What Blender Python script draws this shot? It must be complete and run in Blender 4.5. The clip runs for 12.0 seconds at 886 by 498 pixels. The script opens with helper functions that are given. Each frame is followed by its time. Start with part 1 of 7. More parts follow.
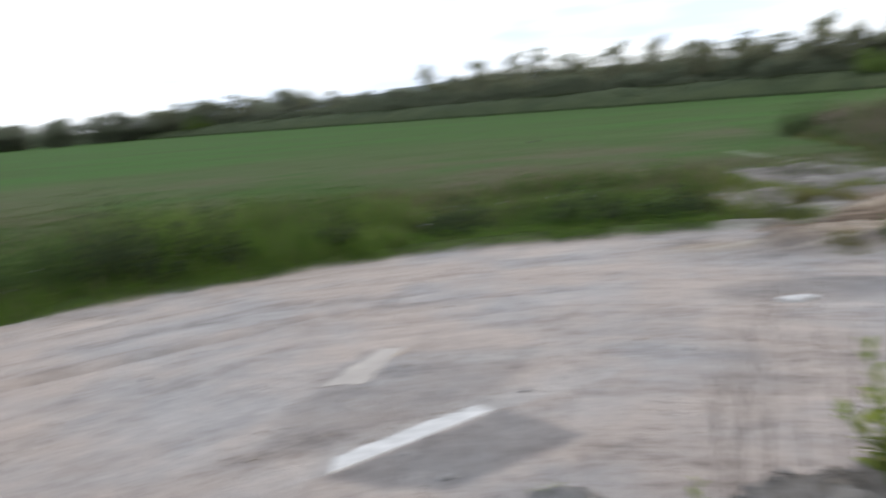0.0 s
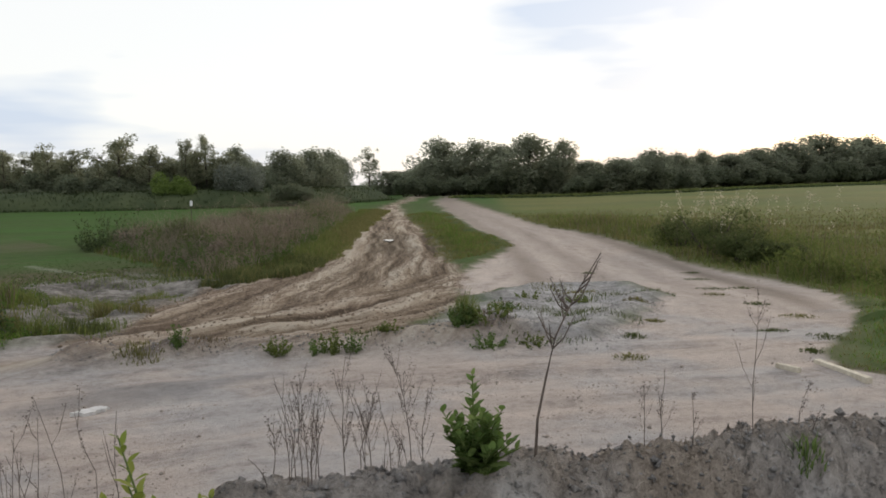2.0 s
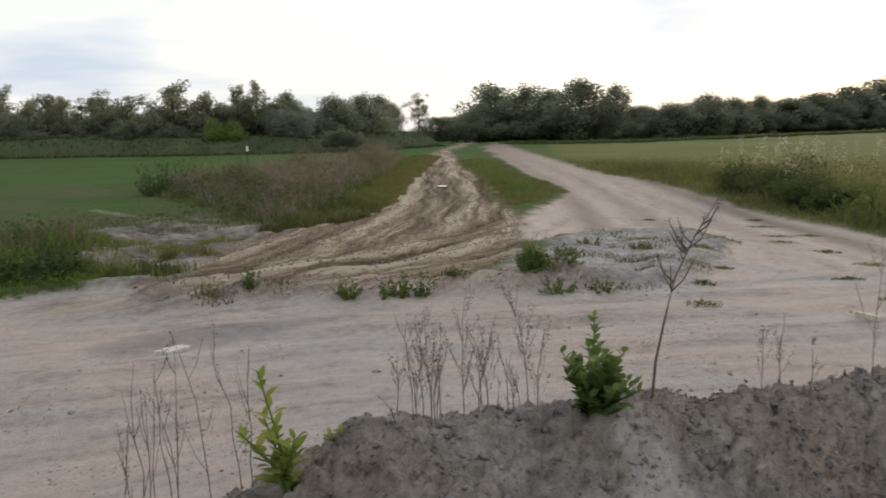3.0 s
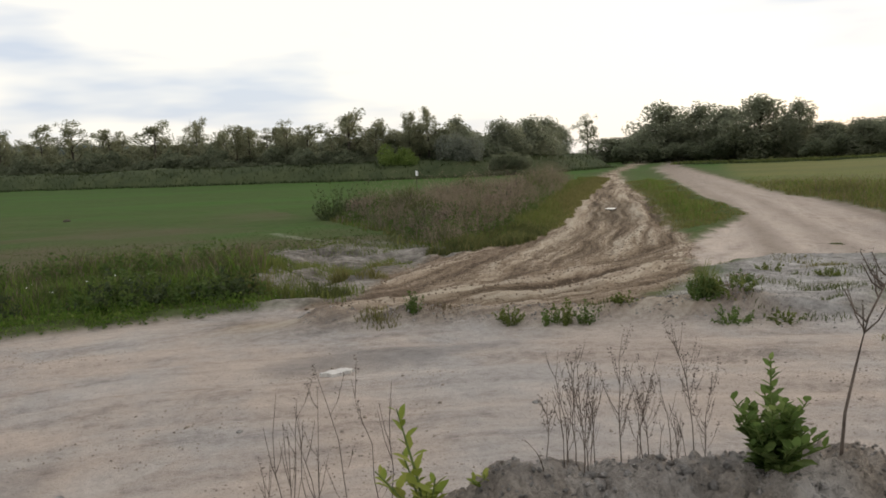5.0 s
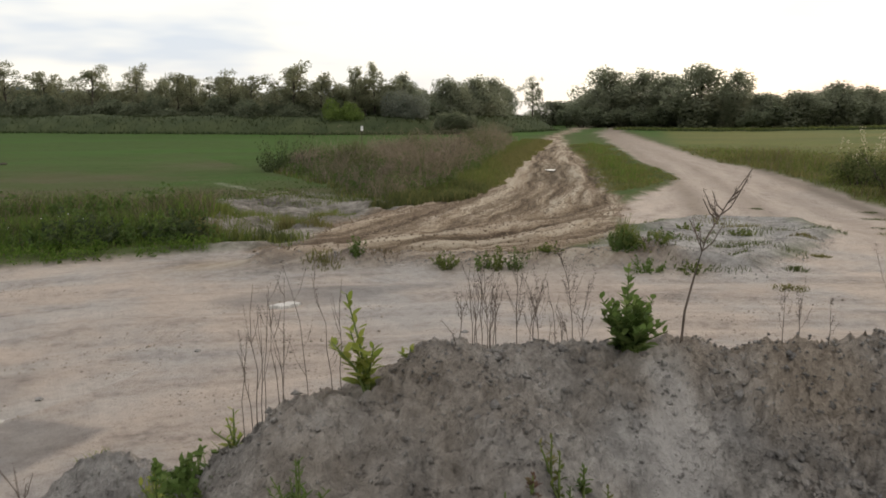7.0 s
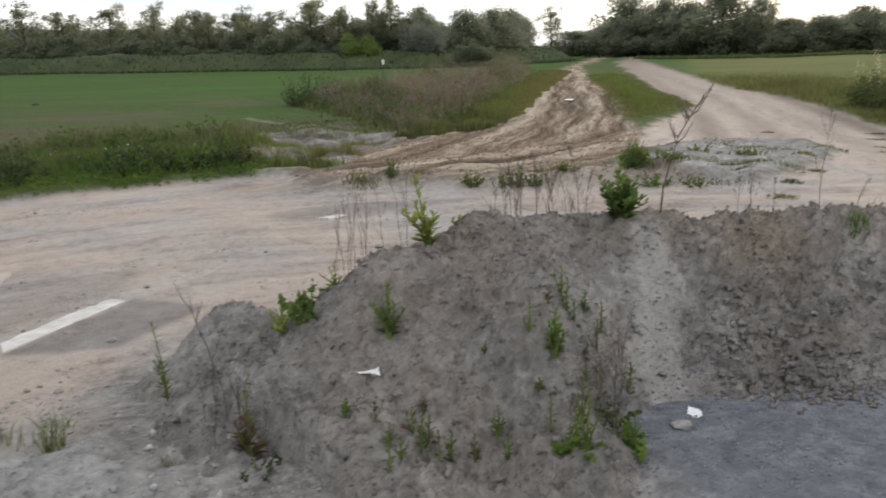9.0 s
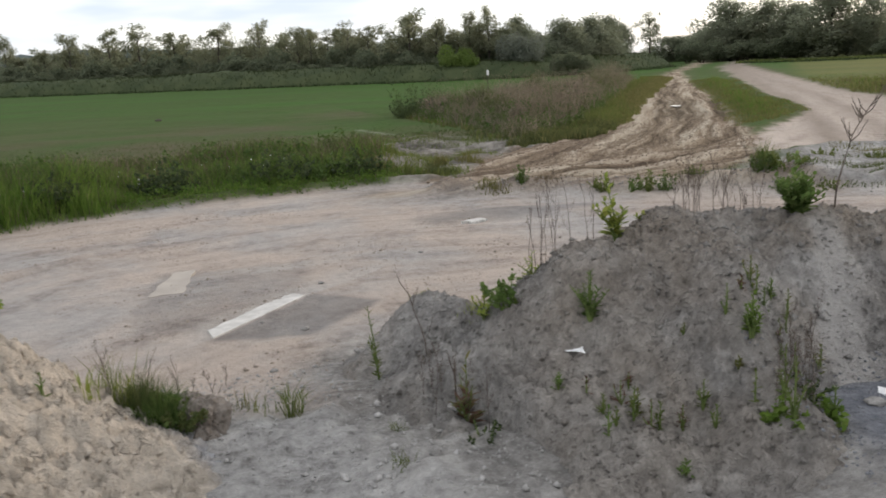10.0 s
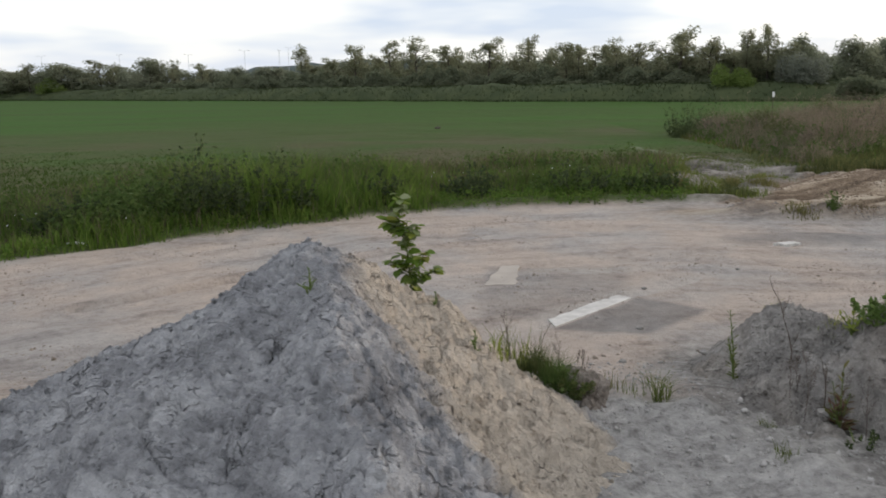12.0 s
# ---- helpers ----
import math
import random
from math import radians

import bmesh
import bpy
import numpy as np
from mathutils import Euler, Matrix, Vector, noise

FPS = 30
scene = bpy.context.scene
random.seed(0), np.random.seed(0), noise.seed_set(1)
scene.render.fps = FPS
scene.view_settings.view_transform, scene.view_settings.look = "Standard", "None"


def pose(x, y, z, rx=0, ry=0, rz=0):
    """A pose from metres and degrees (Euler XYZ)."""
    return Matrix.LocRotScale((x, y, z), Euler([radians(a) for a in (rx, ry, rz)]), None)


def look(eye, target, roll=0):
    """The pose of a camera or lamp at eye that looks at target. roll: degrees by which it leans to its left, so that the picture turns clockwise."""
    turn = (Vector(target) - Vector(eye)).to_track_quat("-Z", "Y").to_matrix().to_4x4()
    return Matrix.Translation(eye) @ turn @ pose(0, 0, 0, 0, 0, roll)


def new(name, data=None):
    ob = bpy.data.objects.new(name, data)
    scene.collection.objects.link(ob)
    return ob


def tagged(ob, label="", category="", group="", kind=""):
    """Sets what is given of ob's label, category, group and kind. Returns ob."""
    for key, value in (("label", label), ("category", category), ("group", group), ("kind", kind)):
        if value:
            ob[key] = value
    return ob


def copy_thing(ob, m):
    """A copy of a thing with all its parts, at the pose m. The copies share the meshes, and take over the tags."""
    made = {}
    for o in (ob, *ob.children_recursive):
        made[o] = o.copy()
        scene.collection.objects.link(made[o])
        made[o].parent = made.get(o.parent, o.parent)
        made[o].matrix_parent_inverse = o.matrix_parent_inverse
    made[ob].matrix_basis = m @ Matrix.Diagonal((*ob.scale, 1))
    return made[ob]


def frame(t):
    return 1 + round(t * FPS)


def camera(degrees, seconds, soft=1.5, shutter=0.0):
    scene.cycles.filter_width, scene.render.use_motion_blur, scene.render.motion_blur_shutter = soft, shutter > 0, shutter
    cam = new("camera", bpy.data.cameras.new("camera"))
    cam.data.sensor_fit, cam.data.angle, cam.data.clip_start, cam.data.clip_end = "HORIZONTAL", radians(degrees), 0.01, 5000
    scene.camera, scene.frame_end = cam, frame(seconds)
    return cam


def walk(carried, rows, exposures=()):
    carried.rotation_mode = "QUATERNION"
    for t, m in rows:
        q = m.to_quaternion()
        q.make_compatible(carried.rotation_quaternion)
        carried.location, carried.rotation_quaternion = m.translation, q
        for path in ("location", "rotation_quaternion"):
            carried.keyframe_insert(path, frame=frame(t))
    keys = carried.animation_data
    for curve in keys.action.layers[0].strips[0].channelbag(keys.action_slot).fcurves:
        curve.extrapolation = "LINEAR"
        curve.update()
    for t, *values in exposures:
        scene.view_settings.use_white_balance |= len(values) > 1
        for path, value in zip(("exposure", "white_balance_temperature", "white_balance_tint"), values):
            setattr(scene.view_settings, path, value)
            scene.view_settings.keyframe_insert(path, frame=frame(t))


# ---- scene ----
cam = camera(55.1, 12.0, soft=1.7, shutter=0.28)
PATH = [
    (0, (0.107, 0.043, 1.982), (-0.205, 1.99, 1.647), -5.1),
    (0.1, (0.085, 0.045, 1.95), (0.171, 2.019, 1.643), -5.0),
    (0.2, (0.062, 0.03, 1.935), (0.499, 1.962, 1.657), -4.6),
    (0.3, (0.074, -0.029, 1.958), (0.768, 1.83, 1.712), -4.6),
    (0.4, (0.066, -0.066, 1.97), (0.956, 1.711, 1.751), -4.8),
    (0.5, (0.06, -0.1, 1.98), (1.091, 1.598, 1.751), -4.5),
    (1, (0.176, -0.161, 1.997), (1.385, 1.424, 1.831), -3.9),
    (1.5, (0.244, -0.182, 1.997), (1.346, 1.481, 1.856), -2.4),
    (2, (0.167, -0.234, 2.005), (1.341, 1.377, 1.851), -1.1),
    (2.5, (0.041, -0.18, 2.003), (1.203, 1.435, 1.803), -1.8),
    (3, (-0.029, -0.069, 1.984), (1.043, 1.597, 1.707), -1.1),
    (3.5, (0.073, 0.038, 1.985), (0.96, 1.814, 1.748), 0.4),
    (3.7, (0.161, 0.093, 1.979), (0.991, 1.9, 1.762), 1.0),
    (5.3, (0.056, 0.021, 1.993), (0.777, 1.875, 1.782), -2.4),
    (5.5, (-0.038, -0.043, 1.992), (0.708, 1.801, 1.789), -2.2),
    (6, (-0.143, -0.186, 1.983), (0.657, 1.631, 1.738), -2.0),
    (6.5, (-0.143, -0.399, 1.973), (0.705, 1.396, 1.733), -1.6),
    (7, (-0.183, -0.693, 1.955), (0.661, 1.093, 1.643), -0.0),
    (7.2, (-0.232, -0.792, 1.962), (0.601, 0.996, 1.635), 0.4),
    (8.8, (-0.741, -1.705, 1.914), (0.095, 0.061, 1.49), -0.7),
    (9, (-0.813, -1.775, 1.934), (-0.025, 0.004, 1.473), -1.2),
    (9.5, (-1.105, -1.86, 1.945), (-0.497, -0.006, 1.503), -2.2),
    (10, (-1.495, -1.996, 1.956), (-0.909, -0.133, 1.525), -2.7),
    (10.5, (-1.643, -2.124, 1.969), (-1.342, -0.185, 1.583), -1.7),
    (11, (-1.777, -2.294, 1.964), (-1.745, -0.346, 1.514), -3.0),
    (11.5, (-2.098, -2.359, 1.963), (-2.045, -0.403, 1.553), -2.6),
    (12, (-2.343, -2.374, 1.975), (-2.318, -0.41, 1.595), -0.8),
]
walk(cam, [(t, look(eye, target, roll)) for t, eye, target, roll in PATH], [(0.0, 0.52, 5850, 10), (0.3, 0.47, 6000, 10), (0.6, 0.37, 6150, 10), (1.0, 0.14, 6300, 10), (1.5, 0.02, 6350, 10), (3.5, 0.02, 6450, 10), (5.5, 0.10, 6850, 10), (6.5, 0.15, 6950, 10), (7.0, 0.15, 6900, 10), (9.0, 0.40, 6380, 10), (10.0, 0.32, 6400, 10), (11.0, 0.12, 6350, 10), (12.0, 0.10, 6320, 10)])

# ---- world, sun ----
SUN_TURN, SUN_HEIGHT = 66.0, 9.0          # degrees clockwise from +y, degrees up
sun_dir = Vector((math.sin(radians(SUN_TURN)) * math.cos(radians(SUN_HEIGHT)), math.cos(radians(SUN_TURN)) * math.cos(radians(SUN_HEIGHT)), math.sin(radians(SUN_HEIGHT))))
world = bpy.data.worlds.new("evening_sky")
scene.world = world
world.use_nodes = True
wn, wl = world.node_tree.nodes, world.node_tree.links
wn.clear()
w_out, w_bg = wn.new("ShaderNodeOutputWorld"), wn.new("ShaderNodeBackground")
sky = wn.new("ShaderNodeTexSky")
sky.sky_type, sky.sun_disc = "NISHITA", False
sky.sun_elevation, sky.sun_rotation = radians(SUN_HEIGHT), radians(SUN_TURN)
sky_dim = wn.new("ShaderNodeVectorMath")
sky_dim.operation = "SCALE"
sky_dim.inputs["Scale"].default_value = 0.12
wl.new(sky.outputs[0], sky_dim.inputs[0])
w_co, w_map, w_noise, w_ramp = wn.new("ShaderNodeTexCoord"), wn.new("ShaderNodeMapping"), wn.new("ShaderNodeTexNoise"), wn.new("ShaderNodeValToRGB")
w_map.inputs["Scale"].default_value = (1.0, 1.0, 5.0)
w_map.inputs["Location"].default_value = (0.35, 0.1, 0.25)
w_noise.inputs["Scale"].default_value, w_noise.inputs["Detail"].default_value, w_noise.inputs["Roughness"].default_value = 2.4, 4.0, 0.5
w_ramp.color_ramp.elements[0].position, w_ramp.color_ramp.elements[0].color = 0.38, (0.70, 0.78, 0.93, 1)
w_ramp.color_ramp.elements[1].position, w_ramp.color_ramp.elements[1].color = 0.50, (1.10, 1.085, 1.055, 1)
w_mix = wn.new("ShaderNodeMixRGB")
w_mix.inputs[0].default_value = 0.82
wl.new(w_co.outputs["Generated"], w_map.inputs["Vector"])
wl.new(w_map.outputs[0], w_noise.inputs["Vector"])
wl.new(w_noise.outputs["Fac"], w_ramp.inputs[0])
wl.new(sky_dim.outputs[0], w_mix.inputs[1])
wl.new(w_ramp.outputs[0], w_mix.inputs[2])
wl.new(w_mix.outputs[0], w_bg.inputs["Color"])
w_bg.inputs["Strength"].default_value = 1.0
wl.new(w_bg.outputs[0], w_out.inputs[0])
sun_lamp = bpy.data.lights.new("sun", "SUN")
sun_lamp.energy, sun_lamp.angle, sun_lamp.color = 1.2, radians(12), (1.0, 0.80, 0.60)
sun = new("sun", sun_lamp)
sun.matrix_world = Matrix.Translation((30, 10, 40)) @ (-sun_dir).to_track_quat("-Z", "Y").to_matrix().to_4x4()


# ---- number helpers ----
def lattice(ix, iy, seed):
    v = np.sin(ix * 127.1 + iy * 311.7 + seed * 74.7) * 43758.5453
    return v - np.floor(v)


def vnoise(x, y, seed=0):
    x, y = np.asarray(x, float), np.asarray(y, float)
    ix, iy = np.floor(x), np.floor(y)
    fx, fy = x - ix, y - iy
    fx, fy = fx * fx * (3 - 2 * fx), fy * fy * (3 - 2 * fy)
    a, b = lattice(ix, iy, seed), lattice(ix + 1, iy, seed)
    c, d = lattice(ix, iy + 1, seed), lattice(ix + 1, iy + 1, seed)
    return (a + (b - a) * fx + (c - a) * fy + (a - b - c + d) * fx * fy) * 2 - 1


def fbm(x, y, scale, seed=0, octaves=4, rough=0.5):
    total, amp, norm = 0.0, 1.0, 0.0
    c, s = math.cos(0.6), math.sin(0.6)
    x, y = np.asarray(x, float) / scale, np.asarray(y, float) / scale
    for k in range(octaves):
        total = total + amp * vnoise(x, y, seed + k * 7)
        norm += amp
        amp *= rough
        x, y = (x * c - y * s) * 2.03 + 3.1, (x * s + y * c) * 2.03 - 1.7
    return total / norm


def worley(x, y, scale, seed=0):
    """Broken blocks: how far into its block a place lies (0 at a gap), and the block's own number, 0 to 1."""
    x, y = np.asarray(x, float) / scale, np.asarray(y, float) / scale
    ix, iy = np.floor(x), np.floor(y)
    f1, f2, own = np.full(x.shape, 9.0), np.full(x.shape, 9.0), np.zeros(x.shape)
    for dx in (-1, 0, 1):
        for dy in (-1, 0, 1):
            cx, cy = ix + dx, iy + dy
            d = np.hypot(cx + lattice(cx, cy, seed) - x, cy + lattice(cx, cy, seed + 3) - y)
            near = d < f1
            f2 = np.where(near, f1, np.minimum(f2, d))
            own = np.where(near, lattice(cx, cy, seed + 6), own)
            f1 = np.where(near, d, f1)
    return f2 - f1, own


def smooth(a, b, v):
    t = np.clip((np.asarray(v, float) - a) / (b - a), 0, 1)
    return t * t * (3 - 2 * t)


def line_distance(x, y, pts, closed=False):
    """The distance to a polyline, and on which side of it (positive: to its left)."""
    x, y = np.asarray(x, float), np.asarray(y, float)
    best, side = np.full(x.shape, 1e9), np.zeros(x.shape)
    n = len(pts)
    for i in range(n if closed else n - 1):
        (ax, ay), (bx, by) = pts[i][:2], pts[(i + 1) % n][:2]
        dx, dy = bx - ax, by - ay
        t = np.clip(((x - ax) * dx + (y - ay) * dy) / (dx * dx + dy * dy), 0, 1)
        d = np.hypot(x - ax - t * dx, y - ay - t * dy)
        s = np.sign(dx * (y - ay) - dy * (x - ax))
        nearer = d < best
        best, side = np.where(nearer, d, best), np.where(nearer, s, side)
    return best, side


def line_coords(x, y, pts):
    """Where a place lies beside a polyline: the signed distance across it and the way along it."""
    x, y = np.asarray(x, float), np.asarray(y, float)
    best, across, gone, run = np.full(x.shape, 1e9), np.zeros(x.shape), np.zeros(x.shape), 0.0
    for (ax, ay), (bx, by) in zip(pts, pts[1:]):
        dx, dy = bx - ax, by - ay
        size = math.hypot(dx, dy)
        t = np.clip(((x - ax) * dx + (y - ay) * dy) / (size * size), 0, 1)
        d = np.hypot(x - ax - t * dx, y - ay - t * dy)
        nearer = d < best
        best = np.where(nearer, d, best)
        across = np.where(nearer, d * np.sign(dx * (y - ay) - dy * (x - ax)), across)
        gone = np.where(nearer, run + t * size, gone)
        run += size
    return across, gone


def area_distance(x, y, pts):
    """Signed distance to a closed outline, negative inside."""
    x, y = np.asarray(x, float), np.asarray(y, float)
    d, _ = line_distance(x, y, pts, True)
    inside = np.zeros(x.shape, bool)
    n = len(pts)
    for i in range(n):
        (ax, ay), (bx, by) = pts[i], pts[(i + 1) % n]
        if ay == by:
            continue
        cross = ((ay > y) != (by > y)) & (x < (bx - ax) * (y - ay) / (by - ay) + ax)
        inside ^= cross
    return np.where(inside, -d, d)


# ---- the plan ----
HAUL_ROAD = [(-60, -52), (-14, -3), (-9.2, 4.4), (-7.4, 7.5), (-5.7, 8.85), (-4.6, 9.7), (-3.3, 10.7), (-1.5, 11.5), (0.6, 11.75), (2.6, 11.7), (4.0, 11.5),
             (6.0, 9.6), (7.2, 8.0), (8.0, 7.2), (10, 7.5), (14, 7.5), (13.4, 6.8), (11.0, 5.6), (9.5, 5.1), (8.75, 4.5), (8.6, 3.6), (9.6, 1.0), (12, -6), (22, -40), (10, -40), (6, -2.5), (3.6, 1.2), (0, 2.2), (-3, 2.6), (-6, -3), (-40, -52)]
MAIN_ROAD = [(7.6, 6.9), (10.6, 8.6), (13.4, 10.4), (14.8, 12.8), (12.8, 14.0), (10.4, 13.0), (11.8, 15.6), (14.4, 18.6), (18.4, 22.2), (22.9, 26.0), (25.2, 29.4), (29.6, 37.0), (46.4, 62.3), (69.4, 96.6), (140, 190),
             (146, 188), (82, 108), (34.4, 36.9), (29.6, 27.6), (24.2, 19.8), (19.4, 13.0), (17.2, 9.8), (15.8, 8.4), (14.0, 7.2), (10.6, 5.7)]
MUD_TRACK = [(2.4, 11.6), (3.3, 12.3), (4.9, 15.2), (6.6, 18.2), (8.2, 20.8), (9.8, 22.3), (12.6, 25.3), (15.3, 29.1), (17.5, 31.8), (22.0, 38.6), (30.3, 51.0), (53, 84), (118, 172), (121, 170), (58.7, 89.5), (38.8, 57.8),
             (29.6, 42.4), (22.0, 30.3), (17.5, 23.4), (16.4, 21.6), (14.8, 18.8), (12.0, 15.4), (10.2, 12.9), (8.4, 11.0), (7.2, 10.2), (6.6, 9.0), (5.0, 9.6), (3.6, 10.4)]
ISLAND = [(7.3, 9.6), (8.8, 11.2), (10.6, 12.6), (12.7, 13.8), (14.6, 12.9), (13.2, 10.5), (10.5, 8.7), (7.7, 7.0), (6.7, 7.8), (6.6, 8.6)]
WASHOUT = [(2.8, 12.1), (3.5, 12.9), (4.6, 15.4), (6.4, 17.9), (9.4, 20.8), (10.2, 22.6), (8.6, 23.4), (6.8, 26.4), (4.4, 25.4), (4.3, 20.2), (2.8, 16.4), (2.2, 13.6)]
THICKET = [(8.9, 23.3), (10.2, 23.2), (11.6, 24.8), (13.4, 26.6), (15.6, 30.0), (18.2, 33.6), (23.4, 42.0), (29.0, 50.4), (43.5, 73), (40, 76), (30, 60), (22, 50), (15, 44), (10.2, 41.5), (9.2, 36), (9.3, 30), (8.7, 25.5)]
WEDGE = [(88, 132), (58.7, 89.8), (38.8, 58.0), (29.6, 42.8), (22.0, 30.7), (17.5, 23.8), (16.6, 22.2), (18.6, 22.8), (20.2, 24.0), (22.9, 26.2), (25.0, 29.6), (29.4, 37.2), (46.2, 62.5), (69, 97)]
RUT_LINES = [[(1.0, 10.6), (4.6, 13.0), (8.6, 18.6), (11.9, 23.2), (14.3, 26.2), (18.0, 31.8), (27.4, 46.4), (58, 90)],
             [(24.0, 25.6), (17.9, 20.8), (15.0, 18.6), (12.4, 16.6), (8.5, 13.4), (7.1, 12.4), (4.0, 11.3), (-1.0, 10.6)],
             [(4.6, 11.6), (8.0, 14.0), (11.5, 17.8), (15.2, 22.2), (18.2, 26.4), (22.6, 33.2), (29.2, 44.2), (59, 89)]]
CROSS_LINE = [(16.0, 17.4), (10.3, 12.7), (9.1, 12.0), (7.6, 10.9), (5.8, 10.5), (3.0, 10.4)]
CHURN = [(17.0, 26.2), (17.6, 28.6), (20.4, 33.0), (23.6, 38.2), (25.6, 39.6), (23.6, 34.6), (20.6, 30.0), (18.6, 26.8)]


ROAD_LINE = [(-60, -48), (-14, -3), (-6.2, 5.2), (-3.0, 8.0), (0, 8.8), (4, 7.8), (8, 5.6), (13, 4), (18, -10)]
MAIN_LINE = [(6, 5.6), (10, 7.4), (14, 11.5), (18, 16.5), (24, 24), (31, 34), (60, 78), (140, 189)]


def furrows(x, y, line, seed, wide=0.16, long=3.5):
    """Streaks that run along a line, -1 to 1."""
    a, g = line_coords(x, y, line)
    a = a + 0.22 * fbm(x, y, 2.4, seed + 5, 2)
    return 0.6 * vnoise(a / wide, g / long, seed) + 0.4 * vnoise(a / (wide * 0.45), g / (long * 0.6), seed + 1)


def mud_share(x, y):
    """1 where the wheels run on up the track, 0 where they sweep round from the sandy road."""
    return smooth(-0.5, 1.9, ((y - 11.4) * 13.9 - (x - 4.0) * 9.2) / 16.7 + 0.7 * fbm(x, y, 3.0, 68, 2))


def mud_furrows(x, y):
    """Wheel marks in the mud: one set up the track, one that sweeps in from the sandy road."""
    share = mud_share(x, y)
    return furrows(x, y, RUT_LINES[0], 61, 0.34, 14.0) * share + furrows(x, y, RUT_LINES[1], 64, 0.30, 12.0) * (1 - share)


def wheel_bands(x, y):
    """Broad pressed wheel bands (above 0) and dark ruts between them (below 0)."""
    v = np.zeros(np.shape(x))
    r = np.hypot(x, y)
    for k, (line, marks) in enumerate(((RUT_LINES[0], ((0.75, 0.30, 1.0), (0.1, 0.22, -0.8), (-0.75, 0.34, 0.9), (1.35, 0.22, -0.7), (-1.3, 0.2, -0.5))),
                                       (RUT_LINES[2], ((0.0, 0.34, 1.1), (-0.75, 0.30, -1.0), (-1.5, 0.26, 0.7), (0.65, 0.26, -0.8))),
                                       (RUT_LINES[1], ((0.0, 0.16, -1.2), (0.42, 0.20, 0.9), (-0.5, 0.20, 0.7), (1.3, 0.14, -0.9), (-1.1, 0.15, -0.9), (1.7, 0.2, 0.6))),
                                       (CROSS_LINE, ((0.0, 0.13, -1.0), (0.35, 0.16, 0.8), (-0.5, 0.14, -0.8), (-0.8, 0.14, 0.6))))):
        a, g = line_coords(x, y, line)
        a = a + 0.15 * fbm(x, y, 3.5, 620 + k, 2)
        for off, wide, amp in marks:
            wide = wide * np.clip(r / 22, 0.8, 1.25)
            v = v + amp * np.exp(-((a - off) / wide) ** 2) * (0.45 + 0.75 * np.clip(0.5 + vnoise(g / 3.3, 0 * g + off, 630 + k), 0, 1))
    return v


def zones(x, y):
    """How much road, mud, grey rubble and gravel there is at a place, 0 to 1."""
    wob = 0.16 * fbm(x, y, 0.9, 3, 3) + 0.10 * fbm(x, y, 0.25, 9, 2)
    far = np.clip(np.hypot(x, y) / 14, 0.7, 1.7)
    soft = 0.12 * far
    road = np.minimum(area_distance(x, y, HAUL_ROAD), area_distance(x, y, MAIN_ROAD)) + wob * far
    mud = area_distance(x, y, MUD_TRACK) + wob * far
    isl = area_distance(x, y, ISLAND) + 1.6 * wob * far + 0.35 * fbm(x, y, 1.6, 12, 2)
    wash = area_distance(x, y, WASHOUT) + 1.6 * wob * far
    near = np.maximum(y - 2.6 - 0.25 * np.sin(x * 2), np.maximum(-x - 9, x - 9)) + wob
    return {"road": 1 - smooth(-soft, soft, road), "mud": 1 - smooth(-1.6 * soft, 1.6 * soft, mud), "grey": np.maximum(1 - smooth(-0.55, 0.45, isl), 1 - smooth(-0.4, 0.4, wash)),
            "yard": 1 - smooth(-0.2, 0.2, near), "sd_road": road, "sd_mud": mud, "sd_isl": isl, "sd_wash": wash}


def far_rise(x, y):
    """The land climbs gently towards the wood on the sunny side."""
    b = np.degrees(np.arctan2(x, y))
    return 1.1 * smooth(45, 145, np.hypot(x, y)) * smooth(40, 66, b) * smooth(150, 110, b)


def base_height(x, y):
    """The lie of the land without heaps: the level road, the land falling gently past it, the raised yard."""
    x, y = np.asarray(x, float), np.asarray(y, float)
    r = np.hypot(x, y)
    z = -0.62 * smooth(9.0, 27.0, r) + far_rise(x, y)
    z = z + 0.30 * smooth(2.3, 0.9, y) * smooth(0.2, 1.4, x) + 0.13 * smooth(3.6, 2.2, y) * smooth(1.2, 0.0, x)
    z = z + 0.12 * smooth(0.5, -2.0, y)
    return z


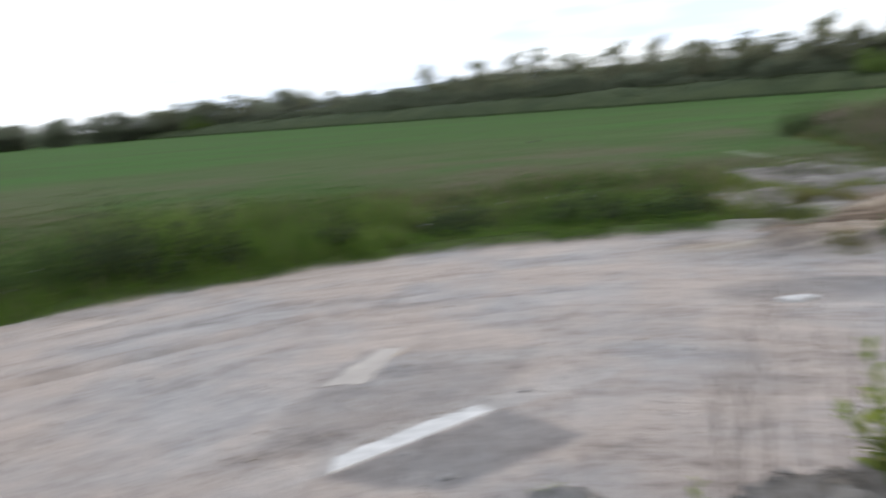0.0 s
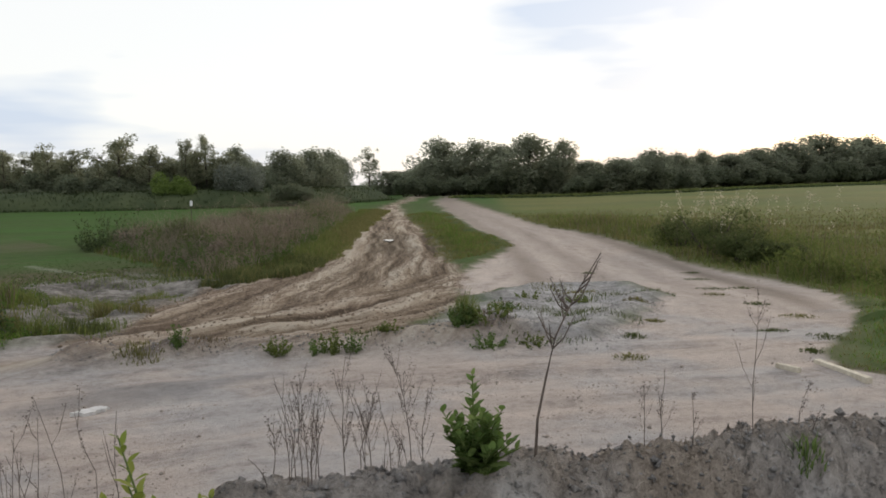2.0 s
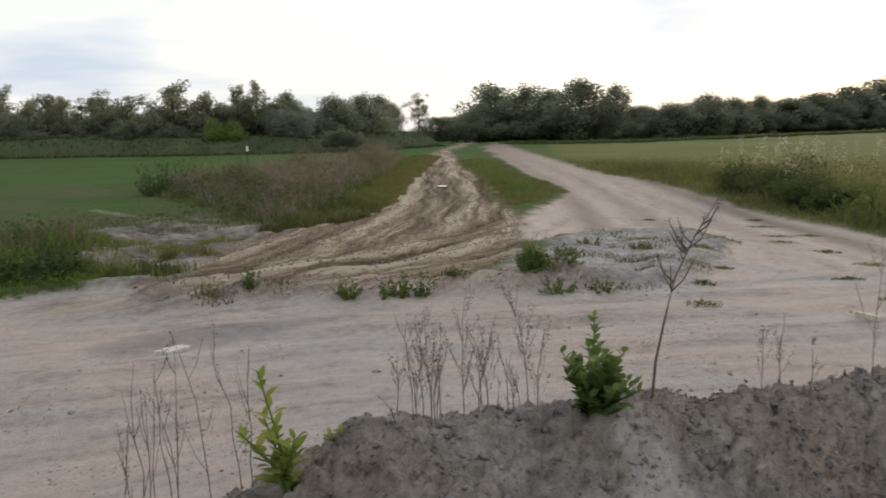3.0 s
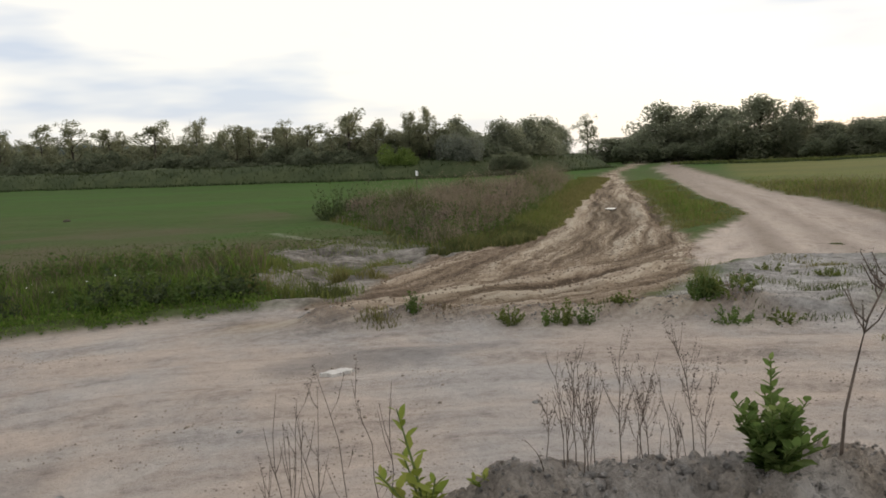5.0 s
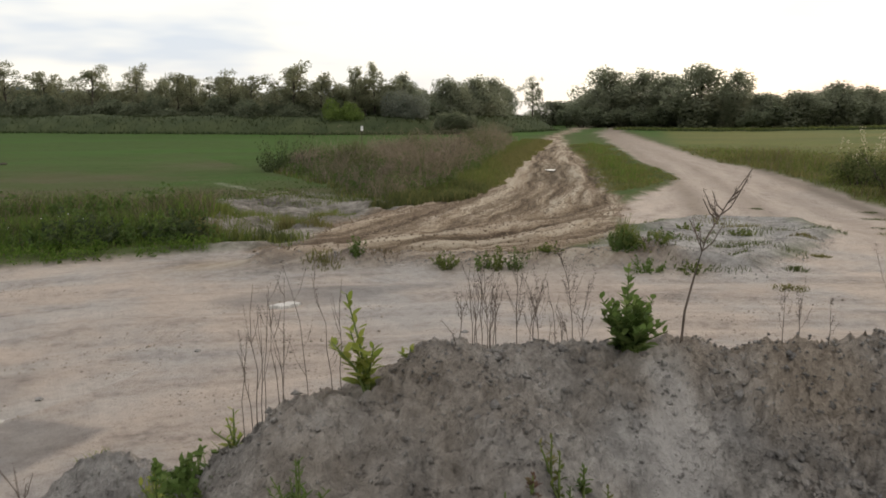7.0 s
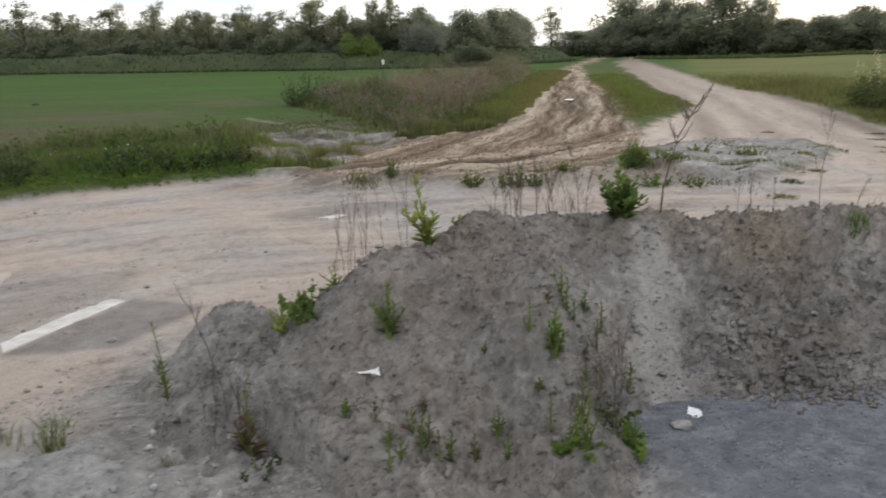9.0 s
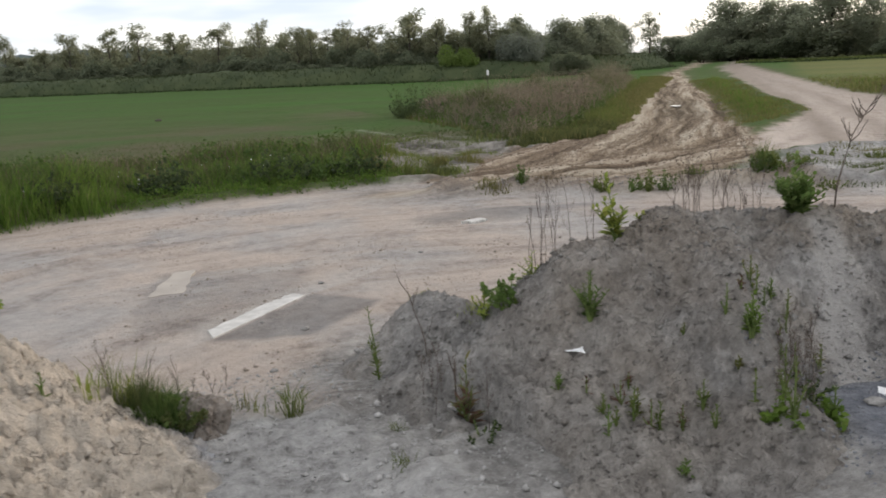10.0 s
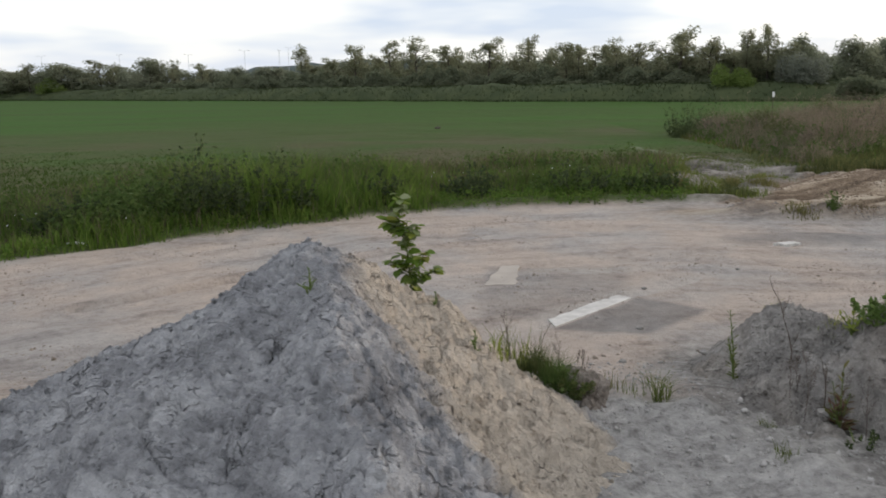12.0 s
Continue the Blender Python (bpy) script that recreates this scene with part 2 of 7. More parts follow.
def ground_height(x, y, zn=None):
    x, y = np.asarray(x, float), np.asarray(y, float)
    zn = zn or zones(x, y)
    z = base_height(x, y)
    # low berm between the road and the muddy track
    d, _ = line_distance(x, y, [(2.6, 10.4), (3.8, 9.9), (5.0, 9.2), (6.3, 8.7), (7.1, 8.2)])
    z = z + (0.17 + 0.10 * fbm(x, y, 0.5, 21, 3)) * np.exp(-(d / 0.36) ** 2)
    # raised rim at the verge
    z = z + 0.10 * np.exp(-((zn["sd_road"] - 0.35) / 0.3) ** 2) * (y > 6) * (1 - zn["mud"])
    z = z + 0.30 * smooth(0.4, 2.4, zn["sd_road"]) * smooth(9, 5, zn["sd_road"]) * (1 - zn["mud"]) * (y > 3) * (x < 3)
    z = z + (0.02 + 0.06 * fbm(x, y, 0.6, 23, 4)) * smooth(0.2, -0.9, zn["sd_isl"])
    z = z - 0.20 * smooth(0.0, -1.2, zn["sd_wash"]) + 0.16 * smooth(0.2, -0.5, zn["sd_wash"]) * fbm(x, y, 0.9, 31, 4, 0.6)
    # wheel ruts
    for k, line in enumerate(RUT_LINES):
        d, s = line_distance(x, y, line)
        d = d * s + 0.18 * fbm(x, y, 2.2, 40 + k, 2)
        fade = zn["mud"] * smooth(60, 25, np.hypot(x, y))
        deep = 0.6 + 0.5 * vnoise(x / 3.1, y / 3.1, 50 + k)
        for off, wid in ((-1.0, 0.22), (0.95, 0.22)):
            z = z - 0.06 * deep * fade * np.exp(-((d - off) / wid) ** 2)
    near_mud = zn["mud"] * smooth(60, 30, np.hypot(x, y))
    share = mud_share(x, y)
    fine = furrows(x, y, RUT_LINES[0], 661, 0.20, 7.0) * share + furrows(x, y, RUT_LINES[1], 664, 0.17, 6.0) * (1 - share)
    z = z + near_mud * (0.042 * wheel_bands(x, y) + 0.045 * mud_furrows(x, y) + 0.038 * fine + 0.018 * fbm(x, y, 0.55, 60, 4) + 0.055 * np.maximum(fbm(x, y, 0.30, 66, 3) - 0.08, 0))
    # faint tyre tracks and crumbs on the sandy road
    d, _ = line_distance(x, y, [(-5.6, 5.2), (-4.4, 6.35), (-3.26, 7.33), (-2.5, 8.0), (-1.9, 8.45)])
    z = z - 0.05 * np.exp(-(d / 0.06) ** 2) + 0.03 * np.exp(-((d - 0.14) / 0.06) ** 2)
    d, _ = line_coords(x, y, ROAD_LINE)
    for off in (-1.6, -0.5, 0.6, 1.5):
        z = z - 0.030 * zn["road"] * np.exp(-((d - off + 0.2 * vnoise(x * 0.5, y * 0.5, 71)) / 0.16) ** 2)
    z = z + zn["road"] * (0.012 * fbm(x, y, 0.9, 72, 3) + 0.009 * fbm(x, y, 0.22, 73, 3))
    z = z + 0.05 * zn["yard"] * fbm(x, y, 0.6, 80, 4) * (1 - smooth(1.0, 1.6, x) * smooth(1.3, 0.9, y))
    saddle = smooth(-2.4, -1.6, x) * smooth(0.5, -0.3, x) * smooth(0.2, 1.0, y) * smooth(3.0, 2.2, y)
    if np.any(saddle > 0):
        gap, own = worley(x + 0.05 * fbm(x, y, 0.2, 86, 2), y + 0.05 * fbm(x, y, 0.2, 87, 2), 0.15, 195)
        z = z + saddle * (0.05 + 0.05 * fbm(x, y, 0.5, 84, 3) + 0.035 * (own - 0.4) * smooth(0, 0.15, gap) - 0.05 * np.abs(fbm(x, y * 1.3, 0.2, 83, 3)))
    z = z + 0.10 * (1 - zn["road"]) * (1 - zn["mud"]) * (1 - zn["yard"]) * fbm(x, y, 2.5, 85, 3)
    return z


def ridge(x, y, pts, slope, r):
    """The height of a heap with its crest along pts (x, y, z) and flanks of that slope, rounded over r."""
    best = np.full(np.shape(x), -9.0)
    for (ax, ay, az), (bx, by, bz) in zip(pts, pts[1:]):
        dx, dy = bx - ax, by - ay
        t = np.clip(((x - ax) * dx + (y - ay) * dy) / (dx * dx + dy * dy), 0, 1)
        d = np.hypot(x - ax - t * dx, y - ay - t * dy)
        best = np.maximum(best, az + t * (bz - az) - slope * (np.sqrt(d * d + r * r) - r))
    return best


def blend_max(a, b, k=0.10):
    h = np.clip(0.5 + 0.5 * (a - b) / k, 0, 1)
    return b + (a - b) * h + k * h * (1 - h)


def flakes(x, y, scale, seed, steps=4.5):
    """Broken plates: gentle ramps that end in sharp little scarps, -0.5 to 0.5."""
    f = steps * fbm(x, y, scale, seed, 4, 0.62)
    t = f - np.floor(f)
    return t - smooth(0.78, 0.98, t) - 0.4


def bank_height(x, y):
    """The long heap with the green plant on it."""
    x, y = np.asarray(x, float), np.asarray(y, float)
    wx, wy = x + 0.06 * fbm(x, y, 0.4, 101, 2), y + 0.06 * fbm(x, y, 0.4, 102, 2)
    h = ridge(wx, wy, [(0.72, 2.2, 0.92), (1.2, 2.28, 1.05), (1.95, 2.1, 1.02), (2.4, 2.0, 0.98)], 0.92, 0.22)
    h = blend_max(h, ridge(wx, wy, [(1.25, 1.8, 0.88), (1.08, 1.45, 0.72)], 1.25, 0.16))
    h = blend_max(h, ridge(wx, wy, [(2.4, 2.0, 0.97), (3.1, 1.78, 1.0), (4.0, 1.6, 0.90), (6.5, 0.6, 0.85)], 0.80, 0.15), 0.06)
    h = blend_max(h, ridge(wx, wy, [(0.02, 3.0, 0.50), (0.25, 2.5, 0.44)], 0.95, 0.16))
    h = blend_max(h, ridge(wx, wy, [(-0.12, 2.35, 0.42), (0.3, 1.8, 0.40)], 0.8, 0.15))
    h = blend_max(h, ridge(wx, wy, [(1.08, 1.45, 0.72), (0.95, 0.95, 0.46), (0.82, 0.50, 0.20)], 0.95, 0.2))
    h = blend_max(h, ridge(wx, wy, [(0.3, 1.8, 0.40), (0.32, 1.15, 0.30), (0.5, 0.65, 0.14)], 0.55, 0.2))
    # runnels down the flanks and clods on top
    h = h - 0.05 * np.abs(vnoise(x * 3.2 + 0.4 * y, y * 0.9, 105)) * smooth(1.0, 0.6, h)
    d, _ = line_distance(x + 0.03 * fbm(x, y, 0.15, 216, 2), y, [(-0.14, 2.0), (-0.13, 1.65), (-0.05, 1.38), (-0.08, 1.1)])
    h = h - 0.15 * np.exp(-(d / 0.075) ** 2) + 0.05 * np.exp(-((d - 0.16) / 0.07) ** 2) * (x > -0.08)
    d, _ = line_distance(x, y, [(2.08, 1.98), (2.0, 1.78), (1.83, 1.55), (1.72, 1.38), (1.68, 1.2)])
    calm = smooth(0.16, 0.06, d)
    h = h - 0.06 * np.exp(-(d / 0.10) ** 2)
    h = h + (1 - calm) * (0.036 * flakes(x, 1.3 * y, 0.30, 155) + 0.016 * flakes(x, y, 0.11, 156))
    rubble = (1 - calm) * smooth(2.0, 2.4, x) * (0.55 + 0.6 * fbm(x, y, 0.7, 109, 2))
    h = h + 0.05 * fbm(x, y, 0.30, 110, 3) + 0.030 * fbm(x, y, 0.11, 114, 3) + 0.012 * np.abs(vnoise(x * 22, y * 22, 118)) - 0.060 * np.abs(fbm(x, y * 1.4, 0.12, 119, 3)) * (1 - calm)
    wx, wy = x + 0.03 * fbm(x, y, 0.12, 116, 2), y + 0.03 * fbm(x, y, 0.12, 117, 2)
    gap, own = worley(wx, wy, 0.13, 150)
    h = h + rubble * (0.022 * (own - 0.4) * smooth(0, 0.25, gap) - 0.030 * smooth(0.16, 0.0, gap) + 0.045 * flakes(0.6 * x, 1.6 * y, 0.26, 157) + 0.022 * flakes(0.6 * x, 1.5 * y, 0.10, 158))
    gap, own = worley(wx, wy, 0.06, 160)
    h = h + (0.75 - 0.35 * rubble) * smooth(0.35, 0.6, own) * 0.026 * smooth(0, 0.3, gap) * smooth(-0.25, 0.20, fbm(x, y, 0.5, 163, 2) + 0.3 * rubble)
    gap, own = worley(wx, wy, 0.16, 170)
    h = h - 0.055 * (1 - calm) * smooth(0.72, 0.95, own) * smooth(0, 0.5, gap)
    return h


def cone_height(x, y):
    """The pale clay heap with the sapling on it."""
    x, y = np.asarray(x, float), np.asarray(y, float)
    wx, wy = x + 0.05 * fbm(x, y, 0.5, 121, 2), y + 0.05 * fbm(x, y, 0.5, 122, 2)
    h = ridge(wx, wy, [(-2.94, 1.80, 1.20), (-2.72, 0.75, 1.00), (-2.50, 0.05, 0.72), (-2.45, -0.75, 0.25)], 0.77, 0.10)
    h = blend_max(h, ridge(wx, wy, [(-2.94, 1.80, 1.16), (-2.38, 2.04, 0.95), (-2.10, 2.15, 0.54)], 0.95, 0.10))
    h = blend_max(h, ridge(wx, wy, [(-3.0, 1.6, 1.10), (-3.7, 1.3, 0.86), (-4.4, 1.05, 0.60), (-5.3, 0.6, 0.20)], 0.62, 0.16))
    h = blend_max(h, ridge(wx, wy, [(-3.1, 1.5, 1.05), (-3.4, 0.7, 0.86), (-3.5, -0.2, 0.55), (-3.7, -1.0, 0.15)], 0.60, 0.18))
    east = smooth(-2.75, -2.35, x + 0.12 * (y - 1.0))
    h = h - 0.085 * east * np.abs(vnoise(x * 1.0, y * 4.2 - x * 1.3, 125)) - 0.045 * east * np.abs(vnoise(x * 2.0, y * 10.0 - x * 3, 127)) - 0.02 * np.abs(vnoise(x * 4.1, y * 2.6, 126))
    gap, own = worley(x + 0.04 * fbm(x, y, 0.15, 146, 2), y * 1.3 - 0.5 * x, 0.085, 185)
    h = h + east * (0.012 * (own - 0.35) * smooth(0, 0.3, gap) - 0.02 * smooth(0.2, 0.0, gap))
    run = fbm(0.35 * x + 0.2 * y, y - 0.75 * x, 0.11, 211, 3)
    h = h - 0.042 * east * smooth(0.16, 0.0, np.abs(run)) * smooth(-0.25, 0.15, fbm(x, y, 0.6, 212, 2)) + 0.012 * east * run
    gap, own = worley(0.6 * x + 0.25 * y + 0.03 * fbm(x, y, 0.12, 213, 2), y - 0.6 * x, 0.075, 214)
    h = h - 0.045 * east * smooth(0.70, 0.9, own) * smooth(0, 0.45, gap)
    dell = smooth(0.10, 0.32, fbm(0.8 * x + 0.3 * y, 1.2 * y - 0.3 * x, 0.5, 215, 3)) * (1 - east)
    h = h - 0.055 * dell
    h = h + 0.034 * fbm(x, y, 0.55, 130, 3) + 0.010 * fbm(x, y, 0.13, 134, 3)
    h = h + 0.030 * flakes(x + 0.3 * y, 1.2 * y, 0.34, 148) + 0.014 * flakes(0.7 * x, 1.5 * y, 0.13, 149) + 0.009 * flakes(0.7 * x, 1.4 * y, 0.06, 147)
    h = h - 0.016 * np.abs(fbm(x * 1.2 + 0.5 * y, y - 0.4 * x, 0.16, 137, 3)) - 0.010 * np.abs(vnoise(x * 17 + 5 * y, y * 13, 138)) - 0.03 * east * np.abs(vnoise(x * 5, y * 15 - x * 4, 139))
    wx, wy = x + 0.05 * fbm(x, y, 0.2, 141, 3), y + 0.05 * fbm(x, y, 0.2, 142, 3)
    gap, own = worley(wx, wy, 0.30, 180)
    split = smooth(-0.05, 0.25, fbm(x, y, 0.8, 144, 2) + 0.12)
    h = h + 0.020 * (own - 0.5) * smooth(0, 0.06, gap) - 0.040 * split * smooth(0.06, 0.0, gap)
    gap, own = worley(wx, wy, 0.09, 190)
    h = h + 0.010 * smooth(0.4, 0.8, own) * smooth(0, 0.2, gap) - 0.028 * smooth(0.88, 0.97, own) * smooth(0, 0.5, gap)
    gap, own = worley(0.6 * x + 0.02 * fbm(x, y, 0.1, 143, 2), 1.4 * y, 0.045, 187)
    h = h - 0.020 * smooth(0.86, 0.97, own) * smooth(0, 0.4, gap) + 0.008 * smooth(0.55, 0.3, own) * smooth(0, 0.3, gap)
    return h


def surface(x, y):
    """The height of whatever lies on top at a place."""
    x, y = np.atleast_1d(np.asarray(x, float)), np.atleast_1d(np.asarray(y, float))
    return np.maximum(ground_height(x, y), np.maximum(bank_height(x, y), cone_height(x, y)))


def top(x, y):
    return float(surface(x, y)[0])


# ---- mesh helpers ----
def raw_mesh(name, co, *face_sets):
    """A mesh from an array of points and arrays of faces with three or four corners."""
    mesh = bpy.data.meshes.new(name)
    co = np.asarray(co, np.float32)
    mesh.vertices.add(len(co))
    mesh.vertices.foreach_set("co", co.ravel())
    sets = [np.asarray(f, np.int32) for f in face_sets if len(f)]
    mesh.loops.add(sum(f.size for f in sets))
    mesh.loops.foreach_set("vertex_index", np.concatenate([f.ravel() for f in sets]))
    counts = np.concatenate([np.full(len(f), f.shape[1], np.int32) for f in sets])
    mesh.polygons.add(len(counts))
    mesh.polygons.foreach_set("loop_start", np.concatenate([[0], np.cumsum(counts)[:-1]]).astype(np.int32))
    mesh.polygons.foreach_set("loop_total", counts)
    mesh.update(calc_edges=True)
    return mesh


def smooth_faces(mesh):
    mesh.polygons.foreach_set("use_smooth", np.ones(len(mesh.polygons), bool))
    return mesh


def put(name, mesh, material, parent=None, label=""):
    ob = new(name, mesh)
    if material and not mesh.materials:
        mesh.materials.append(material)
    if parent:
        ob.parent = parent
    return tagged(ob, label)


def root(name, at=(0, 0, 0), turn=0.0, size=1.0):
    ob = new(name)
    ob.empty_display_size = 0.1
    ob.location, ob.rotation_euler, ob.scale = at, (0, 0, turn), (size, size, size)
    return ob


def join(pieces):
    """Several (points, quads, tris) as one."""
    cos, quads, tris, n = [], [], [], 0
    for co, q, t in pieces:
        cos.append(co)
        if len(q):
            quads.append(np.asarray(q) + n)
        if len(t):
            tris.append(np.asarray(t) + n)
        n += len(co)
    return np.concatenate(cos), (np.concatenate(quads) if quads else np.zeros((0, 4), int)), (np.concatenate(tris) if tris else np.zeros((0, 3), int))


def tube(pts, radii, sides=5):
    """A tapering stem along pts."""
    pts, n = np.asarray(pts, float), len(pts)
    tang = np.gradient(pts, axis=0)
    tang /= np.linalg.norm(tang, axis=1)[:, None] + 1e-9
    ref = np.where(np.abs(tang[:, 2:3]) > 0.9, [[1.0, 0, 0]], [[0, 0, 1.0]])
    u = np.cross(tang, ref)
    u /= np.linalg.norm(u, axis=1)[:, None]
    v = np.cross(tang, u)
    a = np.arange(sides) * 2 * math.pi / sides
    co = pts[:, None] + np.asarray(radii)[:, None, None] * (np.cos(a)[None, :, None] * u[:, None] + np.sin(a)[None, :, None] * v[:, None])
    i, j = np.meshgrid(np.arange(n - 1), np.arange(sides), indexing="ij")
    k = (j + 1) % sides
    quads = np.stack([i * sides + j, i * sides + k, (i + 1) * sides + k, (i + 1) * sides + j], -1).reshape(-1, 4)
    return co.reshape(-1, 3), quads, np.zeros((0, 3), int)


def blades(rng, at, tall, wide, lean=0.35, curl=0.25):
    """Grass blades: one bent, tapering blade at each point."""
    n = len(at)
    tall, wide = np.broadcast_to(tall, n), np.broadcast_to(wide, n)
    turn, tip = rng.uniform(0, 2 * math.pi, n), rng.uniform(0, 2 * math.pi, n)
    side = np.stack([np.cos(turn), np.sin(turn), np.zeros(n)], 1) * (wide / 2)[:, None]
    out = np.stack([np.cos(tip), np.sin(tip), np.zeros(n)], 1) * (tall * rng.uniform(0.1, 1, n) * lean)[:, None]
    up = np.zeros((n, 3))
    up[:, 2] = tall
    mid = at + out * (0.5 - curl) + up * 0.55
    end = at + out + up * (1 - 0.3 * rng.uniform(0, 1, n) * curl)[:, None]
    co = np.stack([at - side, at + side, mid - side * 0.8, mid + side * 0.8, end], 1).reshape(-1, 3)
    b = np.arange(n)[:, None] * 5
    return co, b + np.array([[0, 1, 3, 2]]), b + np.array([[2, 3, 4]])


def leaf_cloud(rng, centres, size, flat=0.0):
    """A small four-cornered leaf or leaf clump at each point, turned at random."""
    n = len(centres)
    a, b = rng.normal(size=(n, 3)), rng.normal(size=(n, 3))
    a[:, 2] *= 1 - flat
    b[:, 2] *= 1 - flat
    a /= np.linalg.norm(a, axis=1)[:, None]
    b -= a * (a * b).sum(1)[:, None]
    b /= np.linalg.norm(b, axis=1)[:, None] + 1e-9
    s = (size * rng.uniform(0.55, 1.3, n))[:, None]
    co = np.stack([centres - a * s * 0.6, centres + b * s * 0.32, centres + a * s * 0.6, centres - b * s * 0.32], 1).reshape(-1, 3)
    return co, np.arange(n)[:, None] * 4 + np.array([[0, 1, 2, 3]]), np.zeros((0, 3), int)


# ---- materials ----
def nodes_of(name, rough=0.9):
    m = bpy.data.materials.new(name)
    m.use_nodes = True
    n, l = m.node_tree.nodes, m.node_tree.links
    p = n["Principled BSDF"]
    p.inputs["Roughness"].default_value = rough
    p.inputs["Specular IOR Level"].default_value = 0.06
    return m, n, l, p


def noise_node(n, l, vec, scale, detail=5.0, rough=0.6, dist=0.0):
    t = n.new("ShaderNodeTexNoise")
    t.inputs["Scale"].default_value, t.inputs["Detail"].default_value = scale, detail
    t.inputs["Roughness"].default_value, t.inputs["Distortion"].default_value = rough, dist
    if vec is not None:
        l.new(vec, t.inputs["Vector"])
    return t.outputs["Fac"]


def ramp_node(n, l, fac, stops):
    r = n.new("ShaderNodeValToRGB")
    e = r.color_ramp.elements
    while len(e) < len(stops):
        e.new(0.5)
    for el, (at, col) in zip(e, stops):
        el.position, el.color = at, (*col, 1)
    l.new(fac, r.inputs[0])
    return r.outputs[0]


def mix_node(n, l, fac, a, b, kind="MIX"):
    m = n.new("ShaderNodeMixRGB")
    m.blend_type = kind
    for sock, val in zip(m.inputs, (fac, a, b)):
        if isinstance(val, (int, float)):
            sock.default_value = val
        elif isinstance(val, tuple):
            sock.default_value = (*val, 1)
        else:
            l.new(val, sock)
    return m.outputs[0]


def math_node(n, l, op, a, b=0.0):
    m = n.new("ShaderNodeMath")
    m.operation = op
    for sock, val in zip(m.inputs, (a, b)):
        if isinstance(val, (int, float)):
            sock.default_value = val
        else:
            l.new(val, sock)
    return m.outputs[0]


def bump_node(n, l, p, height, strength, dist):
    b = n.new("ShaderNodeBump")
    b.inputs["Strength"].default_value, b.inputs["Distance"].default_value = strength, dist
    l.new(height, b.inputs["Height"])
    l.new(b.outputs[0], p.inputs["Normal"])


def place_node(n, l, scale=(1, 1, 1), turn=0.0):
    g, mp = n.new("ShaderNodeNewGeometry"), n.new("ShaderNodeMapping")
    mp.inputs["Scale"].default_value = scale
    mp.inputs["Rotation"].default_value = (0, 0, turn)
    l.new(g.outputs["Position"], mp.inputs["Vector"])
    return mp.outputs[0]


